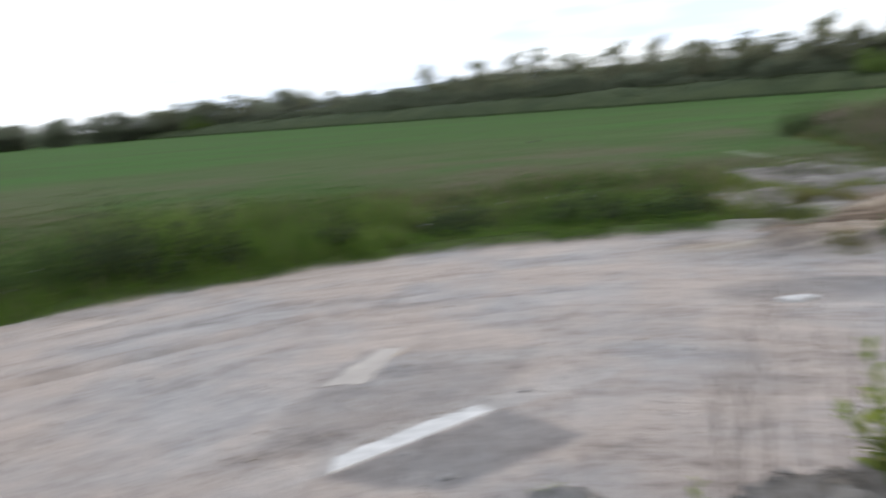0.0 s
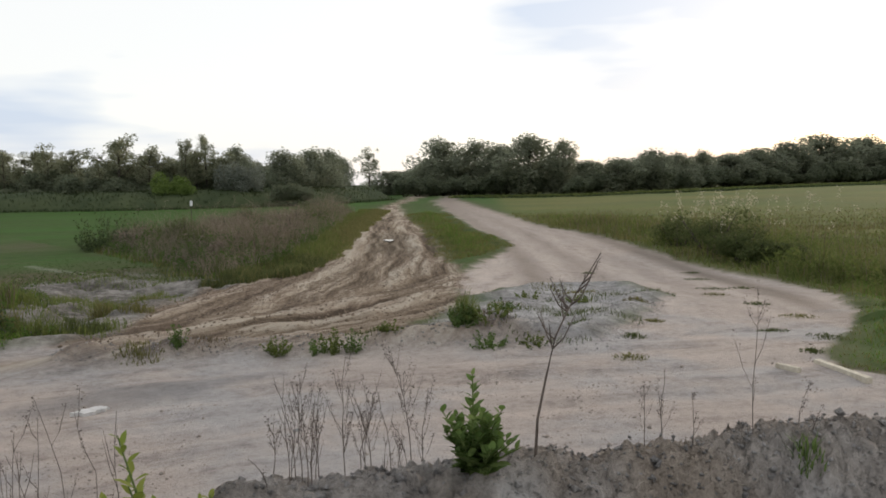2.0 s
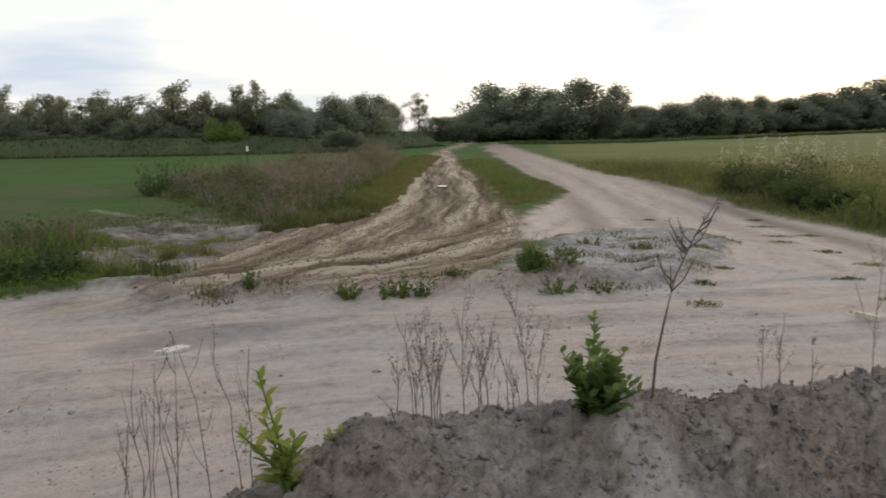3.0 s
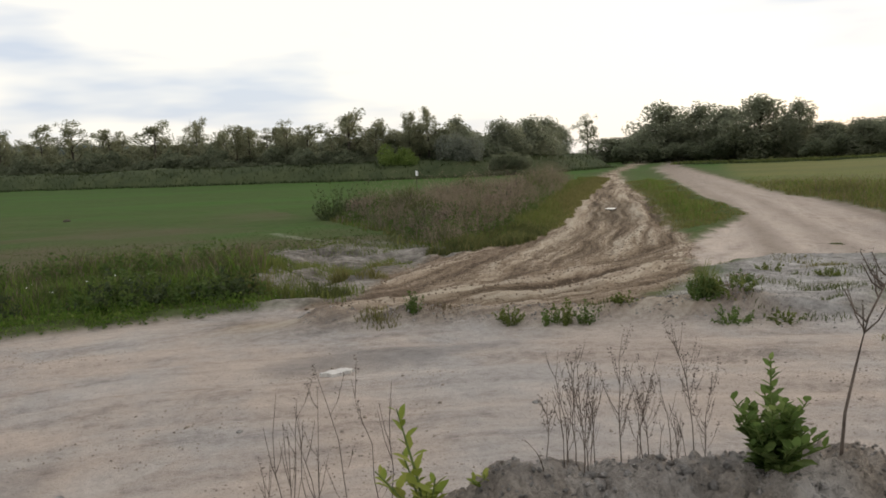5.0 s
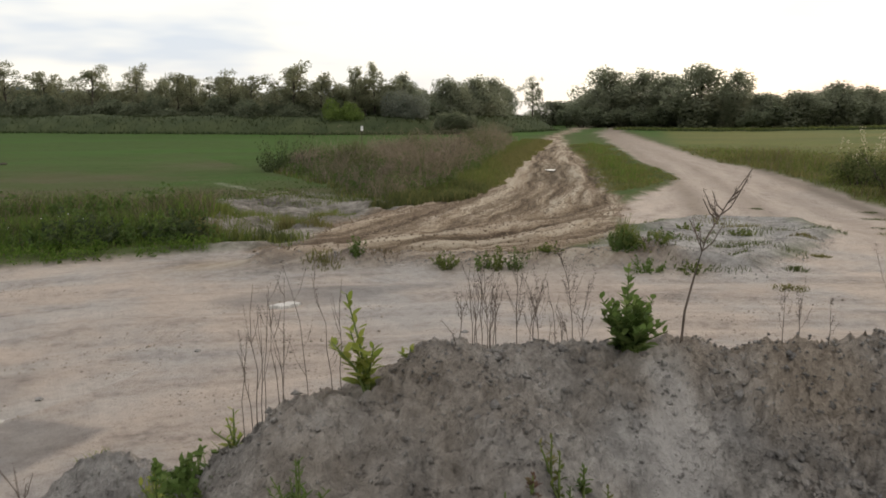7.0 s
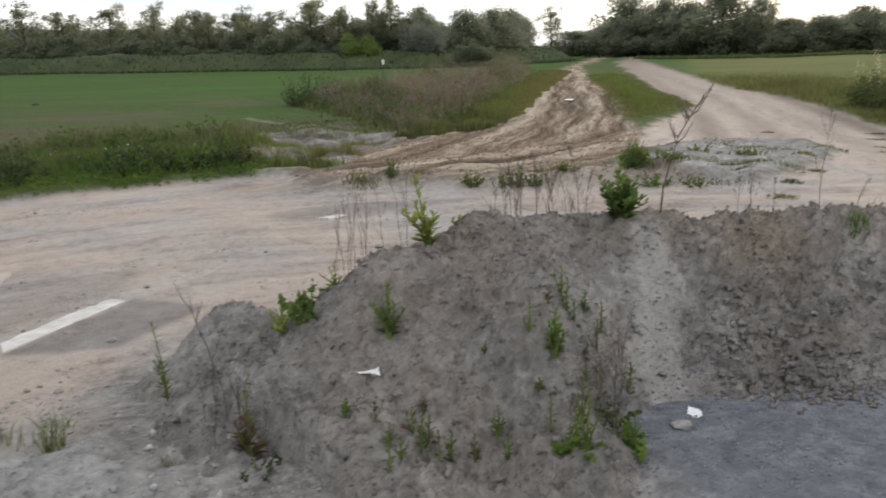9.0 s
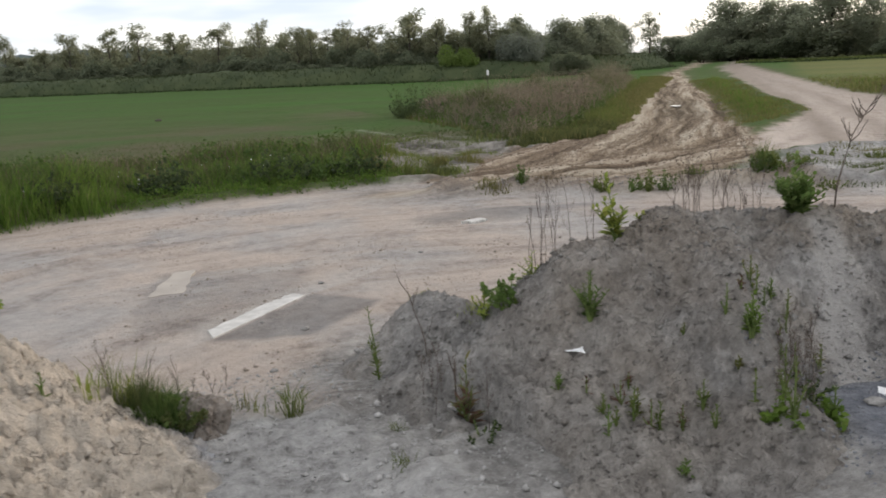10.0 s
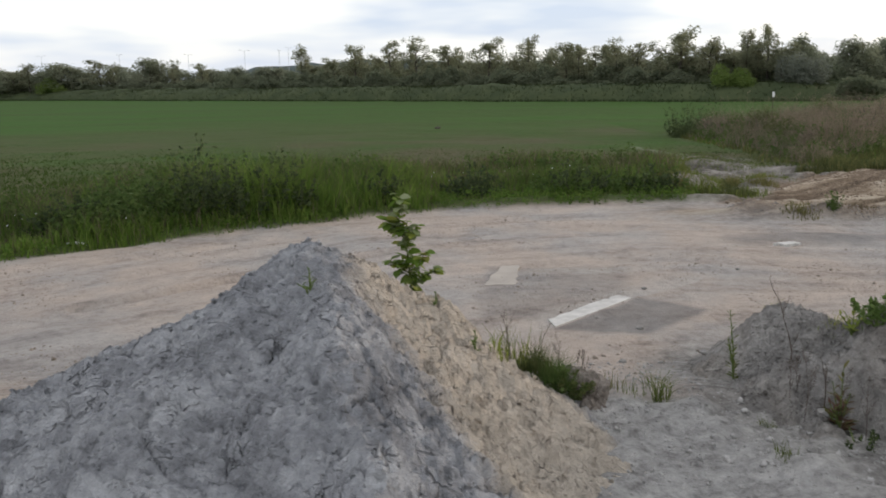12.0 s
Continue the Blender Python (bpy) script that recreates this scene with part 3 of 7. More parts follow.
def ground_material():
    m, n, l, p = nodes_of("land", 0.95)
    pos = place_node(n, l)

    def attr(name):
        a = n.new("ShaderNodeAttribute")
        a.attribute_name = name
        return a.outputs["Fac"]

    big, mid, fine, grit = noise_node(n, l, pos, 0.45, 5, 0.6), noise_node(n, l, pos, 1.9, 7, 0.68), noise_node(n, l, pos, 9, 7, 0.75), noise_node(n, l, pos, 48, 4, 0.75)
    def streak(side, along, sx, sy, scale, detail):
        c = n.new("ShaderNodeCombineXYZ")
        l.new(math_node(n, l, "MULTIPLY", attr(side), sx), c.inputs[0])
        l.new(math_node(n, l, "MULTIPLY", attr(along), sy), c.inputs[1])
        return noise_node(n, l, c.outputs[0], scale, detail, 0.68, 0.15)

    haul = streak("road_side", "road_along", 2.4, 0.22, 1.0, 6)
    tone = math_node(n, l, "ADD", math_node(n, l, "MULTIPLY", mid, 0.26), math_node(n, l, "ADD", math_node(n, l, "MULTIPLY", fine, 0.34), math_node(n, l, "MULTIPLY", haul, 0.40)))
    sand = ramp_node(n, l, tone, [(0.37, (0.250, 0.208, 0.180)), (0.47, (0.435, 0.370, 0.326)), (0.60, (0.545, 0.466, 0.408))])
    sand = mix_node(n, l, math_node(n, l, "MULTIPLY", ramp_node(n, l, big, [(0.44, (0, 0, 0)), (0.60, (0.85, 0.85, 0.85))]), math_node(n, l, "SUBTRACT", 1.0, attr("main"))), sand, ramp_node(n, l, tone, [(0.38, (0.235, 0.220, 0.212)), (0.49, (0.385, 0.366, 0.356)), (0.60, (0.48, 0.457, 0.440))]))
    sand = mix_node(n, l, ramp_node(n, l, grit, [(0.57, (0, 0, 0)), (0.66, (0.62, 0.62, 0.62))]), sand, (0.11, 0.096, 0.085))
    sand = mix_node(n, l, math_node(n, l, "MULTIPLY", attr("tracks"), 0.8), sand, (0.20, 0.165, 0.135))
    wheel_a, wheel_b = streak("mud_side_a", "mud_along_a", 2.2, 0.10, 1.0, 7), streak("mud_side_b", "mud_along_b", 2.2, 0.10, 1.0, 7)
    share = attr("mud_share")
    wheel = mix_node(n, l, share, wheel_b, wheel_a)
    thin = mix_node(n, l, share, streak("mud_side_b", "mud_along_b", 5.5, 0.20, 1.0, 5), streak("mud_side_a", "mud_along_a", 5.0, 0.16, 1.0, 5))
    wheel = math_node(n, l, "ADD", math_node(n, l, "ADD", math_node(n, l, "MULTIPLY", wheel, 0.36), math_node(n, l, "MULTIPLY", thin, 0.44)), math_node(n, l, "ADD", math_node(n, l, "ADD", math_node(n, l, "MULTIPLY", attr("rut"), 0.08), math_node(n, l, "MULTIPLY", attr("band"), 0.06)), math_node(n, l, "MULTIPLY", fine, 0.16)))
    mud = ramp_node(n, l, wheel, [(0.412, (0.075, 0.054, 0.039)), (0.482, (0.180, 0.134, 0.098)), (0.535, (0.29, 0.230, 0.174)), (0.605, (0.45, 0.386, 0.310))])
    mud = mix_node(n, l, math_node(n, l, "MULTIPLY", attr("churn"), 0.75), mud, mix_node(n, l, 0.45, mud, (0.045, 0.035, 0.025)))
    grey = ramp_node(n, l, math_node(n, l, "ADD", math_node(n, l, "MULTIPLY", mid, 0.6), math_node(n, l, "MULTIPLY", fine, 0.4)), [(0.37, (0.150, 0.143, 0.138)), (0.49, (0.300, 0.288, 0.278)), (0.62, (0.45, 0.435, 0.418))])
    grass = ramp_node(n, l, mid, [(0.30, (0.040, 0.068, 0.017)), (0.52, (0.050, 0.086, 0.021)), (0.72, (0.063, 0.092, 0.027))])
    bands = noise_node(n, l, place_node(n, l, (0.10, 0.35, 1), 0.6), 0.35, 4)
    grass = mix_node(n, l, ramp_node(n, l, bands, [(0.44, (0, 0, 0)), (0.58, (0.85, 0.85, 0.85))]), grass, (0.047, 0.103, 0.019))
    grass = mix_node(n, l, attr("sunlit_meadow"), grass, ramp_node(n, l, mid, [(0.35, (0.112, 0.116, 0.034)), (0.65, (0.160, 0.156, 0.048))]))
    grass = mix_node(n, l, attr("straw"), grass, ramp_node(n, l, fine, [(0.35, (0.070, 0.068, 0.036)), (0.65, (0.108, 0.098, 0.058))]))
    gravel = ramp_node(n, l, fine, [(0.30, (0.105, 0.110, 0.130)), (0.50, (0.190, 0.197, 0.222)), (0.72, (0.31, 0.315, 0.335))])
    col = mix_node(n, l, attr("yard"), grass, ramp_node(n, l, math_node(n, l, "ADD", math_node(n, l, "MULTIPLY", mid, 0.4), math_node(n, l, "MULTIPLY", fine, 0.6)), [(0.37, (0.135, 0.128, 0.122)), (0.48, (0.335, 0.325, 0.317)), (0.61, (0.51, 0.496, 0.482))]))
    col = mix_node(n, l, attr("grey"), col, grey)
    col = mix_node(n, l, attr("wash"), col, ramp_node(n, l, math_node(n, l, "ADD", math_node(n, l, "MULTIPLY", mid, 0.6), math_node(n, l, "MULTIPLY", fine, 0.4)), [(0.38, (0.075, 0.068, 0.059)), (0.50, (0.175, 0.160, 0.141)), (0.62, (0.33, 0.308, 0.278))]))
    col = mix_node(n, l, attr("footpath"), col, (0.46, 0.43, 0.39))
    col = mix_node(n, l, attr("road"), col, sand)
    col = mix_node(n, l, math_node(n, l, "MULTIPLY", attr("foot"), 0.9), col, ramp_node(n, l, math_node(n, l, "ADD", math_node(n, l, "MULTIPLY", mid, 0.4), math_node(n, l, "MULTIPLY", fine, 0.6)), [(0.36, (0.11, 0.103, 0.097)), (0.49, (0.255, 0.243, 0.232)), (0.62, (0.43, 0.412, 0.392))]))
    col = mix_node(n, l, attr("mud"), col, mud)
    col = mix_node(n, l, attr("wet_and_rut_shade"), col, mix_node(n, l, 0.62, grey, (0.125, 0.124, 0.130)))
    col = mix_node(n, l, attr("pale_streaks"), col, ramp_node(n, l, fine, [(0.35, (0.42, 0.395, 0.37)), (0.65, (0.60, 0.575, 0.55))]))
    col = mix_node(n, l, attr("gravel"), col, gravel)
    l.new(col, p.inputs["Base Color"])
    h = math_node(n, l, "ADD", math_node(n, l, "MULTIPLY", fine, 1.0), math_node(n, l, "MULTIPLY", grit, 0.45))
    h = math_node(n, l, "ADD", h, math_node(n, l, "MULTIPLY", math_node(n, l, "MULTIPLY", wheel, attr("mud")), 2.2))
    h = math_node(n, l, "ADD", h, math_node(n, l, "MULTIPLY", haul, 0.5))
    bare = math_node(n, l, "MAXIMUM", math_node(n, l, "MAXIMUM", attr("road"), attr("mud")), math_node(n, l, "MAXIMUM", attr("grey"), attr("yard")))
    bump_node(n, l, p, math_node(n, l, "MULTIPLY", h, math_node(n, l, "MAXIMUM", bare, 0.2)), 0.9, 0.05)
    return m


def soil_material(name, dark, mid, pale, crack=0.0, tan=None, blotch=None):
    m, n, l, p = nodes_of(name, 0.95)
    pos = place_node(n, l)
    a, b, c = noise_node(n, l, pos, 2.2, 5, 0.6, 0.3), noise_node(n, l, pos, 13, 6, 0.72), noise_node(n, l, pos, 55, 4, 0.7)
    col = ramp_node(n, l, math_node(n, l, "ADD", math_node(n, l, "MULTIPLY", a, 0.55), math_node(n, l, "MULTIPLY", b, 0.45)), [(0.36, dark), (0.50, mid), (0.63, pale)])
    if blotch:
        col = mix_node(n, l, ramp_node(n, l, noise_node(n, l, pos, 0.9, 4, 0.6, 0.5), [(0.46, (0, 0, 0)), (0.62, (0.5, 0.5, 0.5))]), col, ramp_node(n, l, b, [(0.35, tuple(v * 0.6 for v in blotch)), (0.65, blotch)]))
    if tan:
        # colour turns to tan in a slanting band on the east side
        sep = n.new("ShaderNodeSeparateXYZ")
        l.new(pos, sep.inputs[0])
        slant = math_node(n, l, "ADD", sep.outputs["X"], math_node(n, l, "MULTIPLY", sep.outputs["Y"], 0.50))
        east = math_node(n, l, "ADD", math_node(n, l, "ADD", slant, 1.94), math_node(n, l, "MULTIPLY", math_node(n, l, "SUBTRACT", noise_node(n, l, pos, 3.2, 6, 0.7, 0.4), 0.5), 0.62))
        west = math_node(n, l, "SUBTRACT", 1.0, math_node(n, l, "MULTIPLY", math_node(n, l, "ADD", east, -1.05), 2.4))
        east = math_node(n, l, "MINIMUM", math_node(n, l, "MULTIPLY", east, 3.0), west)
        col = mix_node(n, l, ramp_node(n, l, east, [(0.0, (0, 0, 0)), (0.6, (0.85, 0.85, 0.85))]), col, ramp_node(n, l, b, [(0.35, tan), (0.65, tuple(v * 1.45 for v in tan))]))
    col = mix_node(n, l, ramp_node(n, l, c, [(0.66, (0, 0, 0)), (0.76, (0.7, 0.7, 0.7))]), col, tuple(min(1, v * 1.35) for v in pale))
    col = mix_node(n, l, ramp_node(n, l, c, [(0.27, (0.75, 0.75, 0.75)), (0.36, (0, 0, 0))]), col, tuple(v * 0.45 for v in dark))
    for key, low, high in (("brown", (0.185, 0.148, 0.115), (0.40, 0.335, 0.27)), ("ashy", (0.26, 0.252, 0.246), (0.50, 0.487, 0.475))):
        spot = n.new("ShaderNodeAttribute")
        spot.attribute_name = key
        col = mix_node(n, l, spot.outputs["Fac"], col, ramp_node(n, l, math_node(n, l, "ADD", math_node(n, l, "MULTIPLY", b, 0.6), math_node(n, l, "MULTIPLY", c, 0.4)), [(0.38, low), (0.62, high)]))
    slip = n.new("ShaderNodeAttribute")
    slip.attribute_name = "slide"
    col = mix_node(n, l, math_node(n, l, "MULTIPLY", slip.outputs["Fac"], 0.75), col, ramp_node(n, l, b, [(0.35, tuple(v * 0.85 for v in pale)), (0.65, tuple(v * 1.08 for v in pale))]))
    h = math_node(n, l, "ADD", b, math_node(n, l, "MULTIPLY", c, 0.5))
    if crack:
        v = n.new("ShaderNodeTexVoronoi")
        v.feature = "DISTANCE_TO_EDGE"
        v.inputs["Scale"].default_value = 4.2
        warp = n.new("ShaderNodeVectorMath")
        warp.operation = "MULTIPLY_ADD"
        nz = n.new("ShaderNodeTexNoise")
        nz.inputs["Scale"].default_value, nz.inputs["Detail"].default_value = 5.0, 4.0
        l.new(pos, nz.inputs["Vector"])
        l.new(nz.outputs["Color"], warp.inputs[0])
        warp.inputs[1].default_value = (0.14, 0.14, 0.14)
        l.new(pos, warp.inputs[2])
        l.new(warp.outputs[0], v.inputs["Vector"])
        open_here = ramp_node(n, l, noise_node(n, l, pos, 1.6, 3), [(0.54, (0, 0, 0)), (0.66, (1, 1, 1))])
        gap = mix_node(n, l, ramp_node(n, l, v.outputs["Distance"], [(0.004, (0.8, 0.8, 0.8)), (0.024, (0, 0, 0))]), (0, 0, 0), open_here)
        if tan:
            gap = mix_node(n, l, ramp_node(n, l, east, [(0.0, (1, 1, 1)), (0.4, (0, 0, 0))]), (0, 0, 0), gap)
        net = n.new("ShaderNodeTexVoronoi")
        net.feature = "DISTANCE_TO_EDGE"
        net.inputs["Scale"].default_value = 13.0
        flat = n.new("ShaderNodeMapping")
        flat.inputs["Scale"].default_value = (0.65, 1.5, 1.0)
        l.new(warp.outputs[0], flat.inputs["Vector"])
        l.new(flat.outputs[0], net.inputs["Vector"])
        some = ramp_node(n, l, noise_node(n, l, pos, 6.5, 4, 0.65), [(0.56, (0, 0, 0)), (0.66, (1, 1, 1))])
        hair = mix_node(n, l, ramp_node(n, l, net.outputs["Distance"], [(0.012, (0.55, 0.55, 0.55)), (0.050, (0, 0, 0))]), (0, 0, 0), some)
        gap = mix_node(n, l, 1.0, gap, hair, "LIGHTEN")
        col = mix_node(n, l, gap, col, tuple(v2 * 0.55 for v2 in dark))
        h = math_node(n, l, "SUBTRACT", h, math_node(n, l, "MULTIPLY", gap, crack))
    l.new(col, p.inputs["Base Color"])
    bump_node(n, l, p, h, 1.0, 0.045)
    return m


def plant_material(name, a, b, c=None, rough=0.6, see_through=0.25, mottle=0.7):
    """Leaves or stalks: colour varies from piece to piece, light passes through thin parts."""
    m, n, l, p = nodes_of(name, rough)
    g, o = n.new("ShaderNodeNewGeometry"), n.new("ShaderNodeObjectInfo")
    rnd = math_node(n, l, "FRACT", math_node(n, l, "ADD", g.outputs["Random Per Island"], o.outputs["Random"]))
    stops = [(0.0, a), (1.0, b)] if c is None else [(0.0, a), (0.6, b), (1.0, c)]
    col = ramp_node(n, l, rnd, stops)
    col = mix_node(n, l, math_node(n, l, "MULTIPLY", noise_node(n, l, place_node(n, l), 0.7, 3), mottle), col, tuple(v * 0.62 for v in a))
    l.new(col, p.inputs["Base Color"])
    if see_through:
        t, s = n.new("ShaderNodeBsdfTranslucent"), n.new("ShaderNodeMixShader")
        l.new(col, t.inputs["Color"])
        s.inputs[0].default_value = see_through
        l.new(p.outputs[0], s.inputs[1])
        l.new(t.outputs[0], s.inputs[2])
        l.new(s.outputs[0], n["Material Output"].inputs["Surface"])
    return m


def plain_material(name, a, b, scale=8.0, rough=0.8, metal=0.0):
    m, n, l, p = nodes_of(name, rough)
    p.inputs["Metallic"].default_value = metal
    f = noise_node(n, l, place_node(n, l), scale, 5, 0.65)
    l.new(ramp_node(n, l, f, [(0.35, a), (0.65, b)]), p.inputs["Base Color"])
    bump_node(n, l, p, f, 0.4, 0.01)
    return m


LAND = ground_material()
BANK_SOIL = soil_material("bank_soil", (0.110, 0.103, 0.098), (0.262, 0.248, 0.237), (0.45, 0.428, 0.410), 0.0, None, (0.330, 0.285, 0.243))
CLAY = soil_material("clay", (0.160, 0.163, 0.177), (0.345, 0.350, 0.372), (0.56, 0.565, 0.588), 1.6, (0.48, 0.415, 0.342))
GRASS = plant_material("grass", (0.090, 0.165, 0.030), (0.150, 0.245, 0.045), (0.23, 0.285, 0.08), 0.6, 0.5)
CROP = plant_material("crop", (0.055, 0.092, 0.022), (0.070, 0.114, 0.026), (0.095, 0.128, 0.036), 0.6, 0.5)
WEED = plant_material("weed_leaf", (0.072, 0.118, 0.034), (0.115, 0.175, 0.050), (0.17, 0.22, 0.075), 0.6, 0.45)
LUSH = plant_material("lush_grass", (0.120, 0.200, 0.034), (0.190, 0.290, 0.055), (0.25, 0.32, 0.09), 0.6, 0.5)
DULL = plant_material("dull_grass", (0.075, 0.098, 0.036), (0.115, 0.140, 0.052), (0.16, 0.165, 0.07), 0.7, 0.5)
DARK_LEAF = plant_material("dark_leaf", (0.056, 0.078, 0.038), (0.080, 0.108, 0.050), (0.11, 0.135, 0.062), 0.6, 0.45)
MEADOW = plant_material("meadow_grass", (0.100, 0.132, 0.038), (0.160, 0.192, 0.056), (0.22, 0.235, 0.082), 0.7, 0.55, 0.5)
GOLD_GRASS = plant_material("yellowing_grass", (0.140, 0.140, 0.052), (0.205, 0.195, 0.075), (0.28, 0.250, 0.11), 0.7, 0.4)
STRAW = plant_material("straw", (0.13, 0.105, 0.073), (0.22, 0.178, 0.125), (0.31, 0.26, 0.18), 0.8, 0.3)
RUSSET = plant_material("russet", (0.175, 0.142, 0.110), (0.260, 0.212, 0.165), (0.34, 0.29, 0.22), 0.8, 0.4, 0.35)
FRESH = plant_material("fresh_leaf", (0.100, 0.160, 0.045), (0.155, 0.230, 0.065), (0.22, 0.285, 0.095), 0.55, 0.45)
YELLOW = plant_material("yellow_leaf", (0.20, 0.26, 0.05), (0.30, 0.34, 0.07), (0.36, 0.36, 0.10), 0.5, 0.3)
PALE_LEAF = plant_material("pale_leaf", (0.20, 0.25, 0.11), (0.27, 0.32, 0.16), (0.34, 0.38, 0.23), 0.55, 0.4)
RED_LEAF = plant_material("red_leaf", (0.12, 0.070, 0.052), (0.17, 0.105, 0.075), (0.15, 0.135, 0.060), 0.6, 0.3)
STALK = plain_material("dry_stalk", (0.085, 0.068, 0.058), (0.15, 0.12, 0.10), 30)
GREEN_STEM = plain_material("green_stem", (0.10, 0.14, 0.045), (0.16, 0.20, 0.07), 30)
# distant leaves paler than real foliage: haze put into their colour
TREE_LEAF = plant_material("tree_leaf", (0.205, 0.222, 0.160), (0.252, 0.272, 0.190), (0.290, 0.305, 0.210), 0.7, 0.70, 0.1)
BUSH_LEAF = plant_material("bush_leaf", (0.135, 0.155, 0.105), (0.175, 0.198, 0.128), (0.21, 0.228, 0.145), 0.7, 0.65, 0.2)
POPLAR_LEAF = plant_material("poplar_leaf", (0.20, 0.215, 0.14), (0.26, 0.27, 0.175), (0.32, 0.32, 0.21), 0.7, 0.7, 0.1)
WILLOW_LEAF = plant_material("willow_leaf", (0.19, 0.21, 0.17), (0.24, 0.26, 0.215), (0.29, 0.30, 0.245), 0.7, 0.5, 0.2)
LIGHT_LEAF = plant_material("light_leaf", (0.145, 0.205, 0.055), (0.19, 0.26, 0.072), (0.23, 0.29, 0.09), 0.6, 0.5, 0.3)
BARK = plain_material("bark", (0.055, 0.047, 0.040), (0.11, 0.095, 0.08), 6)
PALE = plain_material("pale_patch", (0.46, 0.445, 0.425), (0.62, 0.60, 0.575), 9)
TIMBER = plain_material("weathered_timber", (0.42, 0.37, 0.29), (0.60, 0.55, 0.45), 12)
LITTER = plain_material("white_plastic", (0.70, 0.70, 0.71), (0.82, 0.82, 0.83), 20, 0.45)
STONE = plain_material("stone", (0.17, 0.165, 0.16), (0.34, 0.325, 0.31), 18)
LAMP_GREY = plain_material("painted_mast", (0.55, 0.56, 0.58), (0.62, 0.63, 0.65), 2, 0.6)
FAR_HILL = plain_material("wooded_hill", (0.055, 0.075, 0.075), (0.085, 0.105, 0.10), 0.02)

# ---- the land: one sheet, cut into ground, road and muddy track ----
def steps(fine_a, fine_b, mid_a, mid_b, fine, mid, end=4200.0):
    """Grid lines: close together near by, slowly wider to 210 m ahead, then quickly out to the horizon."""
    v = list(np.arange(mid_a, fine_a - mid * 0.4, mid)) + list(np.arange(fine_a, fine_b, fine)) + list(np.arange(fine_b, mid_b, mid))
    d = mid
    while v[-1] < end:
        d *= 1.03 if v[-1] < 210 else 1.35
        v.append(v[-1] + d)
    d, x, low = mid, v[0], []
    while x > -end:
        d *= 1.18
        x -= d
        low.append(x)
    return np.array(low[::-1] + v)


gx, gy = steps(-5.2, 4.0, -9, 25, 0.045, 0.085), steps(-1.0, 8.0, -5, 36, 0.045, 0.085)
X, Y = np.meshgrid(gx, gy)
zn = zones(X, Y)
Z = ground_height(X, Y, zn)
nx, ny = len(gx), len(gy)
normal = np.stack([-np.gradient(Z, gx, axis=1), -np.gradient(Z, gy, axis=0), np.ones_like(Z)], -1)
normal /= np.linalg.norm(normal, axis=-1)[..., None]
d_field, _ = line_distance(X, Y, [(-9.2, 4.4), (-5.7, 8.85), (-1.5, 11.5), (2.6, 11.7)])
straw = smooth(2, 6, d_field) * smooth(58, 14, d_field) * (0.55 + 0.2 * smooth(18, 8, d_field) + 1.1 * fbm(X, Y, 9, 90, 3) + 0.55 * fbm(X, Y * 1.6, 2.6, 82, 4)) * (X < 9)
straw = np.maximum(straw, 0.75 * (1 - smooth(-1, 1.5, area_distance(X, Y, THICKET))))
straw = np.maximum(straw, 0.8 * (1 - smooth(0.2, 2.2, zn["sd_wash"])))
straw = np.maximum(straw, 0.15 * smooth(0, 4, X - 0.82 * Y) * smooth(12, 18, X) * (0.8 + 0.5 * fbm(X, Y, 10, 92, 3)))
straw = np.maximum(straw, 0.35 * smooth(2.6, 0.2, np.minimum(np.abs(zn["sd_mud"]), np.abs(zn["sd_road"]))) * (np.hypot(X, Y) > 20))
wet_and_rut_shade = (1 - smooth(-0.3, 0.25, area_distance(X, Y, [(0.9, 8.4), (2.2, 9.2), (4.6, 8.5), (4.2, 7.6), (2.6, 7.4), (1.3, 7.6)]) + 0.45 + 0.30 * fbm(X, Y, 0.7, 97, 3))) * 0.65
wet_and_rut_shade = np.maximum(wet_and_rut_shade, (1 - smooth(-0.12, 0.12, area_distance(X, Y, [(-1.95, 4.9), (-1.75, 6.8), (-0.3, 6.6), (-0.45, 5.35), (-1.35, 4.5)]) + 0.14 * fbm(X, Y, 0.6, 98, 3))) * 0.36)
wet_and_rut_shade = np.maximum(wet_and_rut_shade, 0.70 * (1 - smooth(-0.07, 0.05, area_distance(X, Y, [(-1.36, 4.33), (-1.0, 4.16), (-0.62, 4.10), (-0.25, 4.45), (0.05, 4.85), (-0.12, 5.02), (-0.47, 5.26), (-0.92, 4.79)]) + 0.07 * fbm(X, Y, 0.4, 99, 3))))
# tyre rut line: the shade in its groove is put into the colour
d, _ = line_distance(X, Y, [(-5.6, 5.2), (-4.4, 6.35), (-3.26, 7.33), (-2.5, 8.0), (-1.9, 8.45)])
wet_and_rut_shade = np.maximum(wet_and_rut_shade, 0.55 * np.exp(-(d / 0.06) ** 2) * (0.5 + 0.6 * fbm(X, Y, 0.5, 96, 2)))
gravel = smooth(1.05, 1.35, X + 0.08 * fbm(X, Y, 0.3, 95, 2) + smooth(0.4, -1.0, Y) * (0.5 + 0.8 * fbm(X, Y, 1.4, 91, 3))) * smooth(1.35, 1.15, Y) * smooth(8, 6, X)
rut = 0.5 + 0.75 * mud_furrows(X, Y)
on_main = area_distance(X, Y, MAIN_ROAD) < area_distance(X, Y, HAUL_ROAD)
side_h, along_h = line_coords(X, Y, ROAD_LINE)
side_m, along_m = line_coords(X, Y, MAIN_LINE)
side_a, along_a = line_coords(X, Y, RUT_LINES[0])
side_b, along_b = line_coords(X, Y, RUT_LINES[1])
